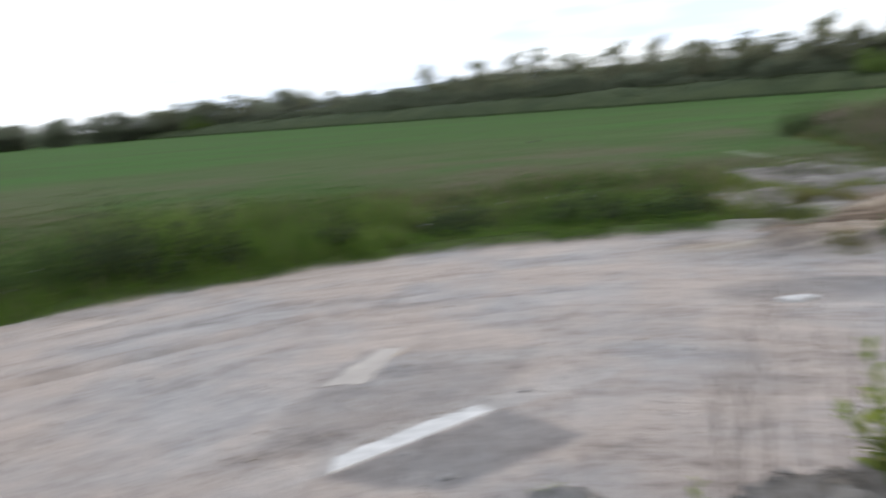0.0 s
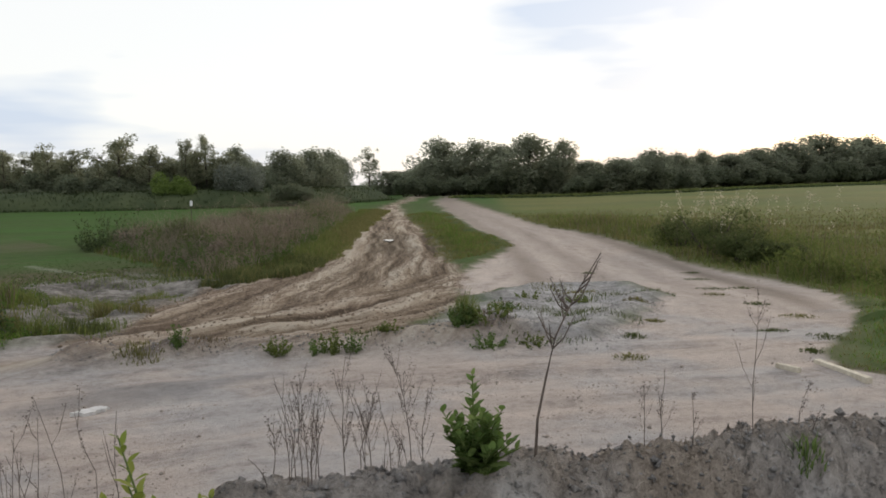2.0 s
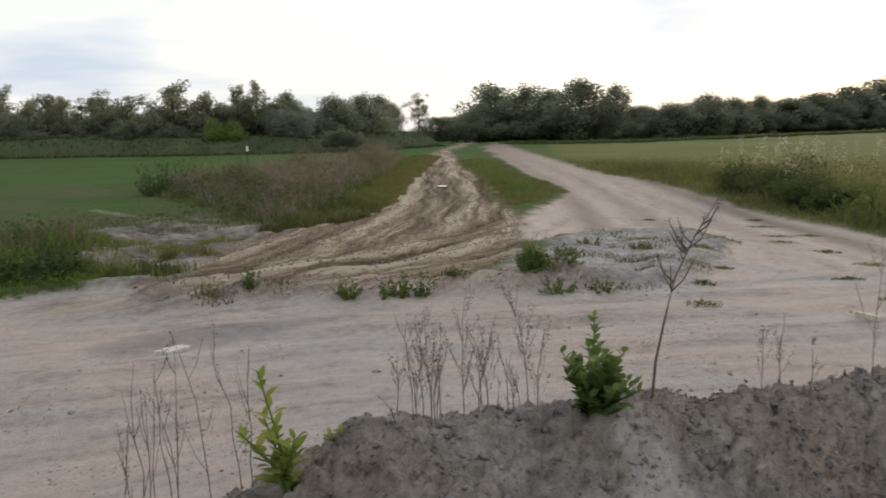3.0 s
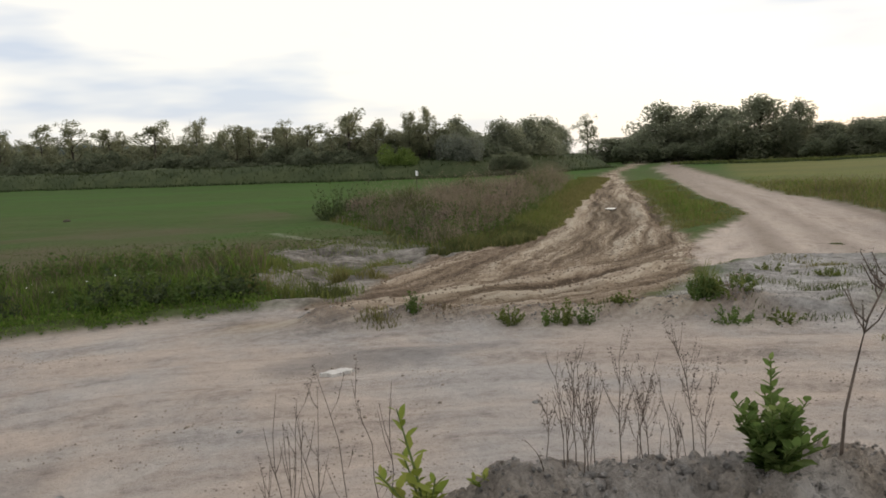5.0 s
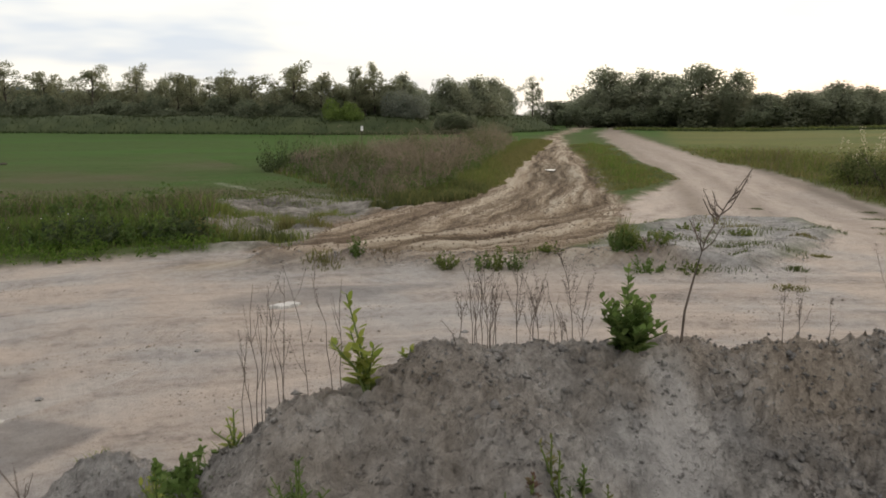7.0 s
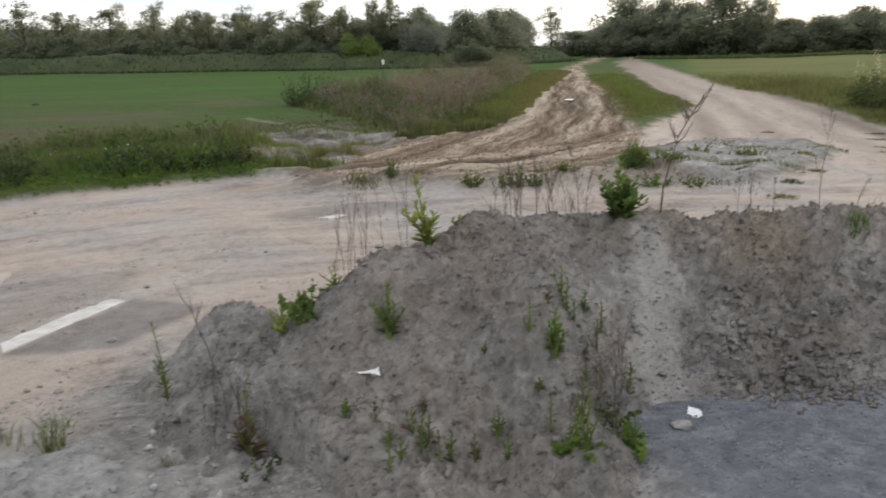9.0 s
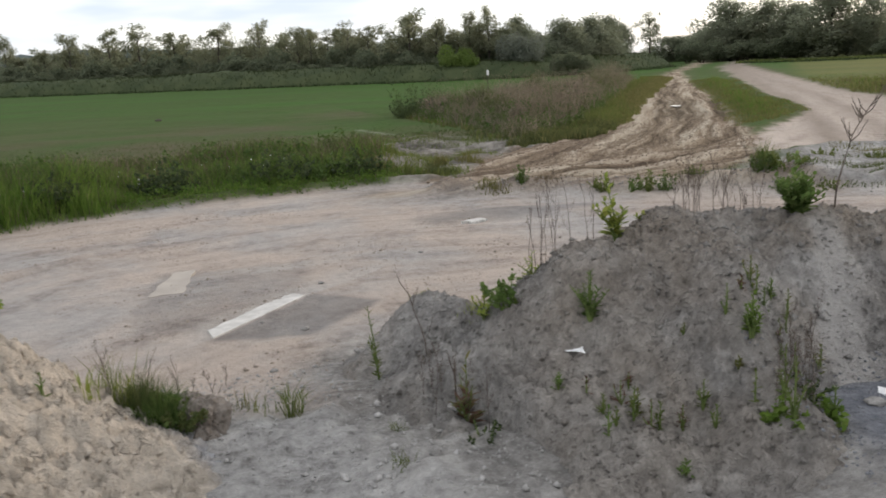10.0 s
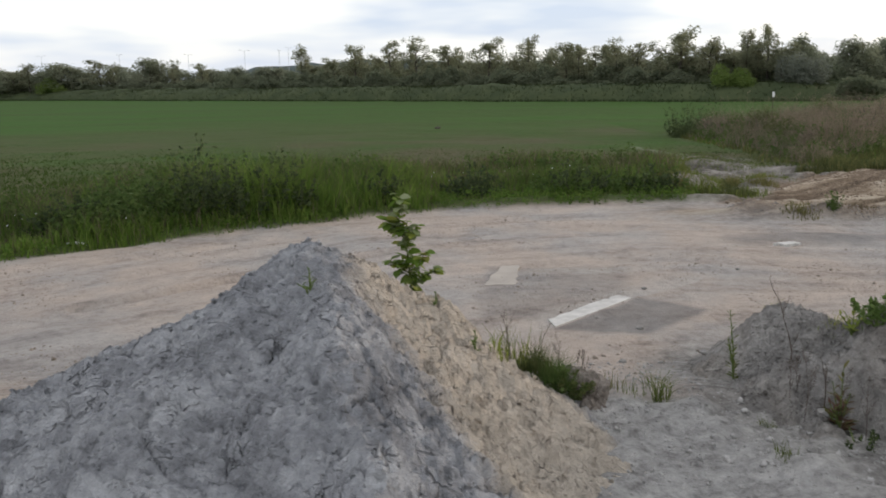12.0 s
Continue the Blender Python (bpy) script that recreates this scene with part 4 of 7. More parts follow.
churn = 1 - smooth(-0.7, 0.5, area_distance(X, Y, CHURN) + 0.9 * fbm(X, Y, 1.5, 640, 3))
tracks = sum(w * np.exp(-((side_m + 0.3 * fbm(X, Y, 8, 645, 2) - o) / (0.22 + 0.010 * np.hypot(X, Y))) ** 2) for o, w in ((2.2, 0.8), (0.6, 0.6), (-2.3, 1.0), (-0.9, 0.4))) * smooth(11, 18, np.hypot(X, Y))
bend = 0.25 * fbm(X, Y, 2.4, 66, 2)
straw = np.maximum(straw, 0.55 * smooth(0.7, 0.05, np.minimum(np.abs(zn["sd_mud"]), np.abs(zn["sd_road"]))))
foot = smooth(-0.42, -0.12, bank_height(X, Y) - Z) * (np.hypot(X, Y) < 9)
d_berm, _ = line_distance(X, Y, [(1.6, 10.7), (2.6, 10.4), (3.8, 9.9), (5.0, 9.2), (6.3, 8.7), (7.1, 8.2)])
foot = np.maximum(foot, 0.6 * np.exp(-((d_berm + 0.15 * fbm(X, Y, 0.5, 94, 3)) / 0.8) ** 2))
d, _ = line_distance(X, Y, [(5.9, 32.0), (6.6, 29.4), (6.8, 26.6), (7.3, 25.1), (7.7, 23.8), (8.4, 22.4), (9.6, 21.4)])
footpath = 0.32 * np.exp(-((d + 0.10 * fbm(X, Y, 0.8, 93, 3)) / 0.20) ** 2) * (0.6 + 0.6 * fbm(X, Y, 1.5, 94, 2))
# yellow tint over the right field: warm backlight put into the ground colour
sunlit_meadow = 0.85 * smooth(0, 4, X - 0.82 * Y) * smooth(12, 18, X) * (0.75 + 0.5 * fbm(X, Y, 12, 89, 3))
# pale streaks: sharp along the slab's edge, fading out to one side
d, s = line_distance(X, Y, [(-1.40, 4.36), (-0.50, 5.27), (0.25, 5.85)])
pale_streaks = np.where(s > 0, smooth(0.42, 0.05, d + 0.12 * fbm(X, Y, 0.35, 651, 3)), smooth(0.05, 0.0, d)) * smooth(3.0, 0.6, np.hypot(X + 0.75, Y - 4.95)) * (0.5 + 0.35 * fbm(X, Y, 0.3, 652, 3))
pale_streaks = np.maximum(pale_streaks, 0.45 * smooth(0.25, 0.0, np.abs(fbm(X, 0.7 * Y, 1.3, 653, 3))) * smooth(1.4, 0.4, np.hypot((X + 0.4) / 1.3, Y - 5.9)))
ATTRS = {"pale_streaks": np.clip(pale_streaks, 0, 0.8), "sunlit_meadow": np.clip(sunlit_meadow, 0, 1), "footpath": footpath, "foot": foot, "road_side": np.where(on_main, side_m, side_h) + bend, "road_along": np.where(on_main, along_m, along_h), "rut": np.clip(rut, 0, 1),
         "mud_side_a": side_a + bend, "mud_along_a": along_a, "mud_side_b": side_b + bend, "mud_along_b": along_b, "mud_share": mud_share(X, Y), "band": wheel_bands(X, Y), "churn": churn, "tracks": tracks,
         "main": np.where(on_main, 0.85, 0.0) * smooth(12, 17, np.hypot(X, Y)), "wash": 1 - smooth(0.1, 1.3, zn["sd_wash"] + 0.4 * fbm(X, Y, 0.9, 88, 3)), "road": zn["road"], "mud": np.maximum(zn["mud"] * 0.95, 0.8 * np.exp(-((d_berm + 0.15 * fbm(X, Y, 0.5, 94, 3)) / 0.40) ** 2)), "grey": zn["grey"], "yard": zn["yard"], "straw": np.clip(straw, 0, 1), "wet_and_rut_shade": wet_and_rut_shade, "gravel": gravel}
faces = (np.arange(ny - 1)[:, None] * nx + np.arange(nx - 1)[None, :])[..., None] + np.array([0, 1, nx + 1, nx])
kind = np.where(zn["mud"] > 0.5, 2, np.where((zn["road"] > 0.5) & (zn["yard"] < 0.5), 1, 0))[:-1, :-1]
flat_co, flat_n = np.stack([X, Y, Z], -1).reshape(-1, 3), normal.reshape(-1, 3)
for code, name, label in ((0, "ground", "green field and grey yard soil around a sandy road"), (1, "road", "dry pale sandy haul road with faint tyre marks"), (2, "mud_track", "brown rutted muddy track joining the sandy road")):
    f = faces[kind == code]
    used, inv = np.unique(f, return_inverse=True)
    mesh = smooth_faces(raw_mesh(name, flat_co[used], inv.reshape(-1, 4)))
    for key, arr in ATTRS.items():
        mesh.attributes.new(key, "FLOAT", "POINT").data.foreach_set("value", np.ascontiguousarray(arr.ravel()[used], np.float32))
    mesh.normals_split_custom_set_from_vertices(flat_n[used])
    tagged(put(name, mesh, LAND), label, "road" if code else "ground", "", "structure")


def heap(name, height, x0, x1, y0, y1, step, material, label):
    """A heap of soil as a sheet that dips under the ground all round."""
    hx, hy = np.arange(x0, x1, step), np.arange(y0, y1, step)
    HX, HY = np.meshgrid(hx, hy)
    HZ = height(HX, HY)
    low = base_height(HX, HY) - 0.12
    keep = (HZ > low)
    f = ((np.arange(len(hy) - 1)[:, None] * len(hx) + np.arange(len(hx) - 1)[None, :])[..., None] + np.array([0, 1, len(hx) + 1, len(hx)]))
    f = f[keep[:-1, :-1] & keep[1:, 1:]]
    used, inv = np.unique(f, return_inverse=True)
    mesh = smooth_faces(raw_mesh(name, np.stack([HX, HY, HZ], -1).reshape(-1, 3)[used], inv.reshape(-1, 4)))
    mx, my = HX.ravel()[used], HY.ravel()[used]
    d, _ = line_distance(mx, my, [(2.08, 1.98), (2.0, 1.78), (1.83, 1.55), (1.72, 1.38), (1.68, 1.2)])
    slide = smooth(0.15, 0.05, d + 0.05 * fbm(mx, my, 0.15, 193, 3)) * smooth(2.15, 1.9, my)
    mesh.attributes.new("slide", "FLOAT", "POINT").data.foreach_set("value", np.ascontiguousarray(slide, np.float32))
    mz = HZ.ravel()[used]
    # brown dried crest, warmed further by low sunlight put into its colour
    brown = np.clip(0.15 * smooth(0.7, 0.95, mz) + 0.55 * smooth(2.2, 2.7, mx) * smooth(0.5, 0.85, mz) + 0.7 * fbm(mx, my, 0.5, 194, 3), 0, 0.8) * (mx > -1.0)
    ashy = 0.30 * smooth(0.62, 0.25, mz + 0.16 * fbm(mx, my, 0.45, 196, 3)) * smooth(1.0, 0.2, mx) * (mx > -1.0)
    for key, arr in (("brown", brown), ("ashy", ashy)):
        mesh.attributes.new(key, "FLOAT", "POINT").data.foreach_set("value", np.ascontiguousarray(arr, np.float32))
    return tagged(put(name, mesh, material), label, "soil heap")


heap("soil_mound", bank_height, -1.2, 8.4, -1.2, 4.2, 0.016, BANK_SOIL, "long grey-brown heap of crumbly dug soil beside the road")
heap("clay_mound", cone_height, -6.2, -0.9, -2.2, 4.2, 0.014, CLAY, "pale grey cracked clay heap with a tan side")

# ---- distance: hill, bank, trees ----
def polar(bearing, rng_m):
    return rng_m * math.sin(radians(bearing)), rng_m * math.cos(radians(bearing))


hb = np.linspace(-40, 12, 90)
prof = 20 + 24 * smooth(-22, -3, hb) * smooth(14, 0, hb) + 3 * vnoise(hb * 0.9, hb * 0, 5) + 1.5 * vnoise(hb * 4, hb * 0, 6)
prof = np.where(hb < -14, prof * smooth(-22, -12, hb), prof)
hill_pts, hill_f = [], []
for i, (b, h) in enumerate(zip(hb, prof)):
    for r, k in ((1250, -2.0), (1380, 0.7 * h), (1500, h), (1800, -2.0)):
        hill_pts.append((*polar(b, r), k))
hill_f = [[i * 4 + k, i * 4 + k + 1, i * 4 + k + 5, i * 4 + k + 4] for i in range(len(hb) - 1) for k in range(3)]
tagged(put("distant_hill", smooth_faces(raw_mesh("distant_hill", hill_pts, hill_f)), FAR_HILL), "low wooded hill far behind the trees", "hill", "", "structure")

FIELD_EDGE = [(-330, 400), (-119.5, 234), (-66, 189.5), (-30, 159), (-3.3, 136.5), (17, 119.5), (33, 106.5), (46, 101), (60, 106), (78, 120)]


def along(pts, n):
    pts = np.asarray(pts, float)
    s = np.concatenate([[0], np.cumsum(np.linalg.norm(np.diff(pts, axis=0), axis=1))])
    v = np.linspace(0, s[-1], n)
    out = np.stack([np.interp(v, s, pts[:, k]) for k in range(2)], 1)
    t = np.gradient(out, axis=0)
    return out, t / np.linalg.norm(t, axis=1)[:, None]


mid_line, tangent = along(FIELD_EDGE, 420)
away = np.stack([-tangent[:, 1], tangent[:, 0]], 1)
across = np.array([-0.5, 0.3, 1.2, 2.2, 3.4, 4.8, 6.5, 9.0, 13.0])
rise = np.array([-0.9, 0.0, 0.7, 1.3, 1.8, 2.2, 2.4, 2.2, -0.9])
P = mid_line[:, None, :] + away[:, None, :] * across[None, :, None]
PZ = rise[None, :] * (1.0 + 0.14 * fbm(P[..., 0], P[..., 1], 9, 200, 3)) + 0.25 * fbm(P[..., 0], P[..., 1], 1.6, 207, 3) - 0.62
bank_co = np.concatenate([P, PZ[..., None]], -1).reshape(-1, 3)
na = len(across)
bank_f = (np.arange(419)[:, None] * na + np.arange(na - 1)[None, :])[..., None] + np.array([0, 1, na + 1, na])
bank_mat = plain_material("rough_grass", (0.040, 0.054, 0.026), (0.066, 0.080, 0.038), 0.25)
embankment = tagged(put("embankment", smooth_faces(raw_mesh("embankment", bank_co, bank_f.reshape(-1, 4))), bank_mat), "long low bank of rough dark grass behind the field", "embankment", "", "structure")
rng = np.random.default_rng(11)
k = rng.integers(0, 419, 26000)
u = rng.uniform(0, 7.5, 26000)
pt = mid_line[k] + away[k] * u[:, None] + rng.normal(0, 0.4, (26000, 2))
pz = np.interp(u, across, rise) - 0.7
co, q, t = blades(rng, np.column_stack([pt, pz]), rng.uniform(0.15, 0.5, 26000), rng.uniform(0.05, 0.16, 26000), 1.2)
tagged(put("bank_grass", raw_mesh("bank_grass", co, q, t), plant_material("rough_grass_blade", (0.046, 0.062, 0.028), (0.068, 0.084, 0.038), (0.090, 0.102, 0.048), 0.7, 0.4)), "tall rough grass covering the long bank", "grass", "", "stuff")


# row of dark blades added in place of the shaded line below the bank
k = rng.integers(0, 419, 9000)
pt = mid_line[k] + away[k] * rng.uniform(-0.9, 0.3, 9000)[:, None] + tangent[k] * rng.uniform(-1, 1, 9000)[:, None]
co, q, t = blades(rng, np.column_stack([pt, np.full(9000, -0.72)]), rng.uniform(0.3, 0.62, 9000), rng.uniform(0.10, 0.22, 9000), 0.6)
tagged(put("ditch_grass", raw_mesh("ditch_grass", co, q, t), DARK_LEAF), "dark tall grass row standing for the shaded line at the bank's foot", "grass", "", "stuff")


def crown_points(rng, lobes, n, shell=0.5):
    w = np.array([a * b * c for _, _, _, a, b, c in lobes]) ** 0.75
    pick = rng.choice(len(lobes), n, p=w / w.sum())
    L = np.array(lobes)[pick]
    d = rng.normal(size=(n, 3))
    d /= np.linalg.norm(d, axis=1)[:, None]
    r = rng.uniform(0, 1, n) ** shell
    return L[:, :3] + d * (r * rng.choice([1.0, 1.15], n, p=[0.86, 0.14]))[:, None] * L[:, 3:]


def tree(name, seed, leaf, label, tall=10.0, wide=5.0, trunk_to=0.35, lobes=14, n=2600, size=0.42):
    """A tree with tapered trunk, limbs and an uneven crown of leaf clumps, built 10 m or so tall."""
    rng = np.random.default_rng(seed)
    ob = root(name)
    z0 = tall * trunk_to
    lean = rng.normal(0, 0.03, 2) * tall
    pieces = [tube([(0, 0, -0.5), (lean[0] * 0.3, lean[1] * 0.3, z0), (lean[0], lean[1], tall * 0.92)], [0.020 * tall, 0.014 * tall, 0.003 * tall], 7)]
    blobs = []
    for i in range(lobes):
        f = (i + rng.uniform(0, 1)) / lobes
        z = z0 * 0.8 + (tall * 0.93 - z0 * 0.8) * f
        spread = wide * 0.5 * (math.sin(math.pi * min(1, 0.18 + 0.80 * f)) ** 0.7)
        a = rng.uniform(0, 2 * math.pi)
        r = spread * rng.uniform(0.15, 1.0) * 0.9
        s = wide * rng.uniform(0.09, 0.23)
        c = (r * math.cos(a), r * math.sin(a), z)
        blobs.append((*c, s, s, s * rng.uniform(0.8, 1.4)))
        pieces.append(tube([(lean[0] * f, lean[1] * f, z - 0.14 * tall * rng.uniform(0.6, 1.2)), (c[0] * 0.55, c[1] * 0.55, z - 0.03 * tall), c], [0.006 * tall, 0.004 * tall, 0.001 * tall], 4))
    blobs.append((lean[0], lean[1], tall * 0.93, wide * 0.13, wide * 0.13, tall * 0.07))
    put("trunk", smooth_faces(raw_mesh("trunk", *pieces[0][:2])), BARK, ob)
    co, q, t = join(pieces[1:])
    put("branchwork", smooth_faces(raw_mesh("branchwork", co, q)), BARK, ob)["kind"] = "stuff"
    co, q, t = leaf_cloud(rng, crown_points(rng, blobs, n, 0.4), size, 0.3)
    put("crown", raw_mesh("crown", co, q), leaf, ob)
    return tagged(ob, label, "tree")


def poplar(seed, label, tall=10.0, wide=4.2, n=2300, size=0.25):
    """A poplar: a straight trunk, steep limbs and an airy rounded crown of leaf clumps with sky between them."""
    rng = np.random.default_rng(seed)
    ob = root("poplar")
    bend = rng.normal(0, 0.02, 2) * tall
    trunk = [(0, 0, -0.5), (bend[0] * 0.4, bend[1] * 0.4, tall * 0.4), (bend[0], bend[1], tall * 0.9)]
    put("trunk", smooth_faces(raw_mesh("trunk", *tube(trunk, [0.016 * tall, 0.011 * tall, 0.002 * tall], 7)[:2])), BARK, ob)
    pieces, blobs = [], []
    for i in range(11):
        f = 0.30 + 0.52 * (i + rng.uniform(0, 1)) / 11
        a, out = i * 2.4 + rng.uniform(-0.5, 0.5), wide * 0.5 * rng.uniform(0.45, 1.0) * (1.0 if f < 0.62 else 0.75)
        p0 = np.array([bend[0] * f, bend[1] * f, f * tall])
        p2 = np.array([math.cos(a) * out, math.sin(a) * out, min(0.97, f + rng.uniform(0.12, 0.26)) * tall])
        p1 = (p0 + p2) / 2 + [0, 0, -0.03 * tall]
        pieces.append(tube([p0, p1, p2], [0.0055 * tall, 0.0035 * tall, 0.001 * tall], 4))
        for k in range(3):
            c = p1 + (p2 - p1) * (k / 2.0) + rng.normal(0, 0.22, 3)
            r = rng.uniform(0.36, 0.85)
            blobs.append((*c, r, r, r * rng.uniform(0.8, 1.3)))
    for k in range(3):
        blobs.append((bend[0] + rng.normal(0, 0.35), bend[1] + rng.normal(0, 0.35), tall * rng.uniform(0.84, 0.95), 0.55, 0.55, 0.6))
    co, q, t = join(pieces)
    put("branchwork", smooth_faces(raw_mesh("branchwork", co, q)), BARK, ob)["kind"] = "stuff"
    co, q, t = leaf_cloud(rng, crown_points(rng, blobs, n, 0.5), size, 0.2)
    put("crown", raw_mesh("crown", co, q), POPLAR_LEAF, ob)
    return tagged(ob, label, "tree")


def bush(name, seed, leaf, label, tall=4.0, wide=5.0, n=4200, size=0.28):
    rng = np.random.default_rng(seed)
    ob = root(name)
    blobs, pieces = [], []
    for i in range(9):
        a, r = rng.uniform(0, 2 * math.pi), wide * rng.uniform(0.0, 0.36)
        h = tall * rng.uniform(0.35, 0.78)
        s = wide * rng.uniform(0.15, 0.24)
        blobs.append((r * math.cos(a), r * math.sin(a), h * 0.75, s, s, h * 0.42))
        pieces.append(tube([(0.1 * math.cos(a), 0.1 * math.sin(a), -0.3), (r * 0.5 * math.cos(a), r * 0.5 * math.sin(a), h * 0.4), (r * math.cos(a), r * math.sin(a), h)], [0.05, 0.035, 0.01], 5))
    co, q, t = join(pieces)
    put("branchwork", smooth_faces(raw_mesh("branchwork", co, q)), BARK, ob)["kind"] = "stuff"
    co, q, t = leaf_cloud(rng, crown_points(rng, blobs, n, 0.35), size, 0.3)
    put("crown", raw_mesh("crown", co, q), leaf, ob)
    return tagged(ob, label, "bush")


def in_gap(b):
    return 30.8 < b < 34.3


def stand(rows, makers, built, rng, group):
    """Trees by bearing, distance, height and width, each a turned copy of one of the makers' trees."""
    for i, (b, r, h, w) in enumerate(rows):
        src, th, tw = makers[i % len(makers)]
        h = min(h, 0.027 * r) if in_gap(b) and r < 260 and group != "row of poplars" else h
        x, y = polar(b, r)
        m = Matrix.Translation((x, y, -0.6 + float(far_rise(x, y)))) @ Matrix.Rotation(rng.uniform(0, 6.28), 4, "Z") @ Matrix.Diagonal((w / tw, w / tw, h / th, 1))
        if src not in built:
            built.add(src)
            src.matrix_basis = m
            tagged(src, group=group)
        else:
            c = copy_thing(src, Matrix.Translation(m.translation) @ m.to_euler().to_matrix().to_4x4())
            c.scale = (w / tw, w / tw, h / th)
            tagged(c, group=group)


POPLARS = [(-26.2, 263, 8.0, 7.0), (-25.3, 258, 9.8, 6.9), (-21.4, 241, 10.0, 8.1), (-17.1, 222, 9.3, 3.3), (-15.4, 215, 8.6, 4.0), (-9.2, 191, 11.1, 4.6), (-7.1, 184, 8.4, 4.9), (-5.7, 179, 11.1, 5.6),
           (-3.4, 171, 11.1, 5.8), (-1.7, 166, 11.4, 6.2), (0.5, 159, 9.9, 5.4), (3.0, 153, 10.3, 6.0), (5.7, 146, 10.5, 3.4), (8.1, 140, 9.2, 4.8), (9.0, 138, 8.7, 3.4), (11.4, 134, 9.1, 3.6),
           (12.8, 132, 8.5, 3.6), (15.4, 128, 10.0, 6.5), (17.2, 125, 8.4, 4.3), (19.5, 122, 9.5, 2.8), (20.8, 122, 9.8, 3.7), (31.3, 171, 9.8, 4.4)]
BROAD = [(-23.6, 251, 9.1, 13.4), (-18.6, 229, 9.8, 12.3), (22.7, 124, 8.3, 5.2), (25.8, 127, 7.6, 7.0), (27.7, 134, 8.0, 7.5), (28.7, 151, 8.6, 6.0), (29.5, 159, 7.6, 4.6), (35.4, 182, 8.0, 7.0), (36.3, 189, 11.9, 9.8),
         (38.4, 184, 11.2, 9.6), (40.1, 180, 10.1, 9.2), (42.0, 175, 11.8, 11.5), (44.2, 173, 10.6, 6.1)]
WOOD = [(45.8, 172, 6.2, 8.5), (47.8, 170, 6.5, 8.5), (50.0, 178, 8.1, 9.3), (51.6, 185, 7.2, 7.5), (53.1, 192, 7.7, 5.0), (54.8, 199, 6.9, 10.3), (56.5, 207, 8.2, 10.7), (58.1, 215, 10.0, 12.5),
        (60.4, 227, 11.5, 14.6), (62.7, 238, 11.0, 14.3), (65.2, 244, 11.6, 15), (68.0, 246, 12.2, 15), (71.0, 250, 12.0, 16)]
POPLAR_LABEL = "tall slender poplar with a thin open crown"
BROAD_LABEL = "dark green broad-crowned tree at the wood's edge"
poplars = [(poplar(300 + i, POPLAR_LABEL), 10, 4.2) for i in range(6)]
broads = [(tree("broadleaf_tree", 320 + i, TREE_LEAF, BROAD_LABEL, 10, 8.6, 0.08, 44, 9000, 0.34), 10, 7.2) for i in range(5)]
trng, built = random.Random(5), set()
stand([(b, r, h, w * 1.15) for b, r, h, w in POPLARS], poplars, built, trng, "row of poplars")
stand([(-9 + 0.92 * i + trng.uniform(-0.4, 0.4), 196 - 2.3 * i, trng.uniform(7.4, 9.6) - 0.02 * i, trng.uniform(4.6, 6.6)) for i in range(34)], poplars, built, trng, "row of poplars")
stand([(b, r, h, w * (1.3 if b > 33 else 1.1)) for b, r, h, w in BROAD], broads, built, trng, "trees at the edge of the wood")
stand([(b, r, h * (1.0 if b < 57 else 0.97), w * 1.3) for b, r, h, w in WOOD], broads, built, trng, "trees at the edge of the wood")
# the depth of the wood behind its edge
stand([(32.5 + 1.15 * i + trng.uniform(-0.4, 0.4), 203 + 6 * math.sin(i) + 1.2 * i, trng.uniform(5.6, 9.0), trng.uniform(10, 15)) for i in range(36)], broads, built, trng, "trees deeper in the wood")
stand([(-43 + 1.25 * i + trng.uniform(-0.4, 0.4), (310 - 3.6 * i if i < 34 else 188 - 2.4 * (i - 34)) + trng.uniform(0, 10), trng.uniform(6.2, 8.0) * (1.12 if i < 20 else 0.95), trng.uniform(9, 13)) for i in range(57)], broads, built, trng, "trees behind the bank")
bushes = [(bush("bush", 340 + i, BUSH_LEAF, "dense dark green bush behind the grassy bank", 4.0, 5.0), 4.0, 5.0) for i in range(4)]
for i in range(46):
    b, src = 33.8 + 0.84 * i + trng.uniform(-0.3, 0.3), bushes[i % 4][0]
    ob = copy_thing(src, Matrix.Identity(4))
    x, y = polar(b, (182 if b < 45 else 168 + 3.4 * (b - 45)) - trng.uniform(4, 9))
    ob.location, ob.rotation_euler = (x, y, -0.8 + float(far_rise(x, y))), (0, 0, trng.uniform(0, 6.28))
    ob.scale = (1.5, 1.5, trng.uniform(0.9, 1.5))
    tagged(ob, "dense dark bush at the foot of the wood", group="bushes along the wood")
row, drow = along(FIELD_EDGE[0:9], 140)
for i in range(140):
    src, th, tw = bushes[i % 4]
    off = 9.5 + trng.uniform(-1.5, 4)
    x, y = row[i][0] - drow[i][1] * off, row[i][1] + drow[i][0] * off
    ob = src if i < 4 else copy_thing(src, Matrix.Identity(4))
    ob.location, ob.rotation_euler = (x, y, 0.4), (0, 0, trng.uniform(0, 6.28))
    s = trng.uniform(0.7, 1.25)
    ob.scale = (s * 1.15, s * 1.15, s * trng.uniform(0.6, 0.95))
    tagged(ob, group="bushes behind the bank")
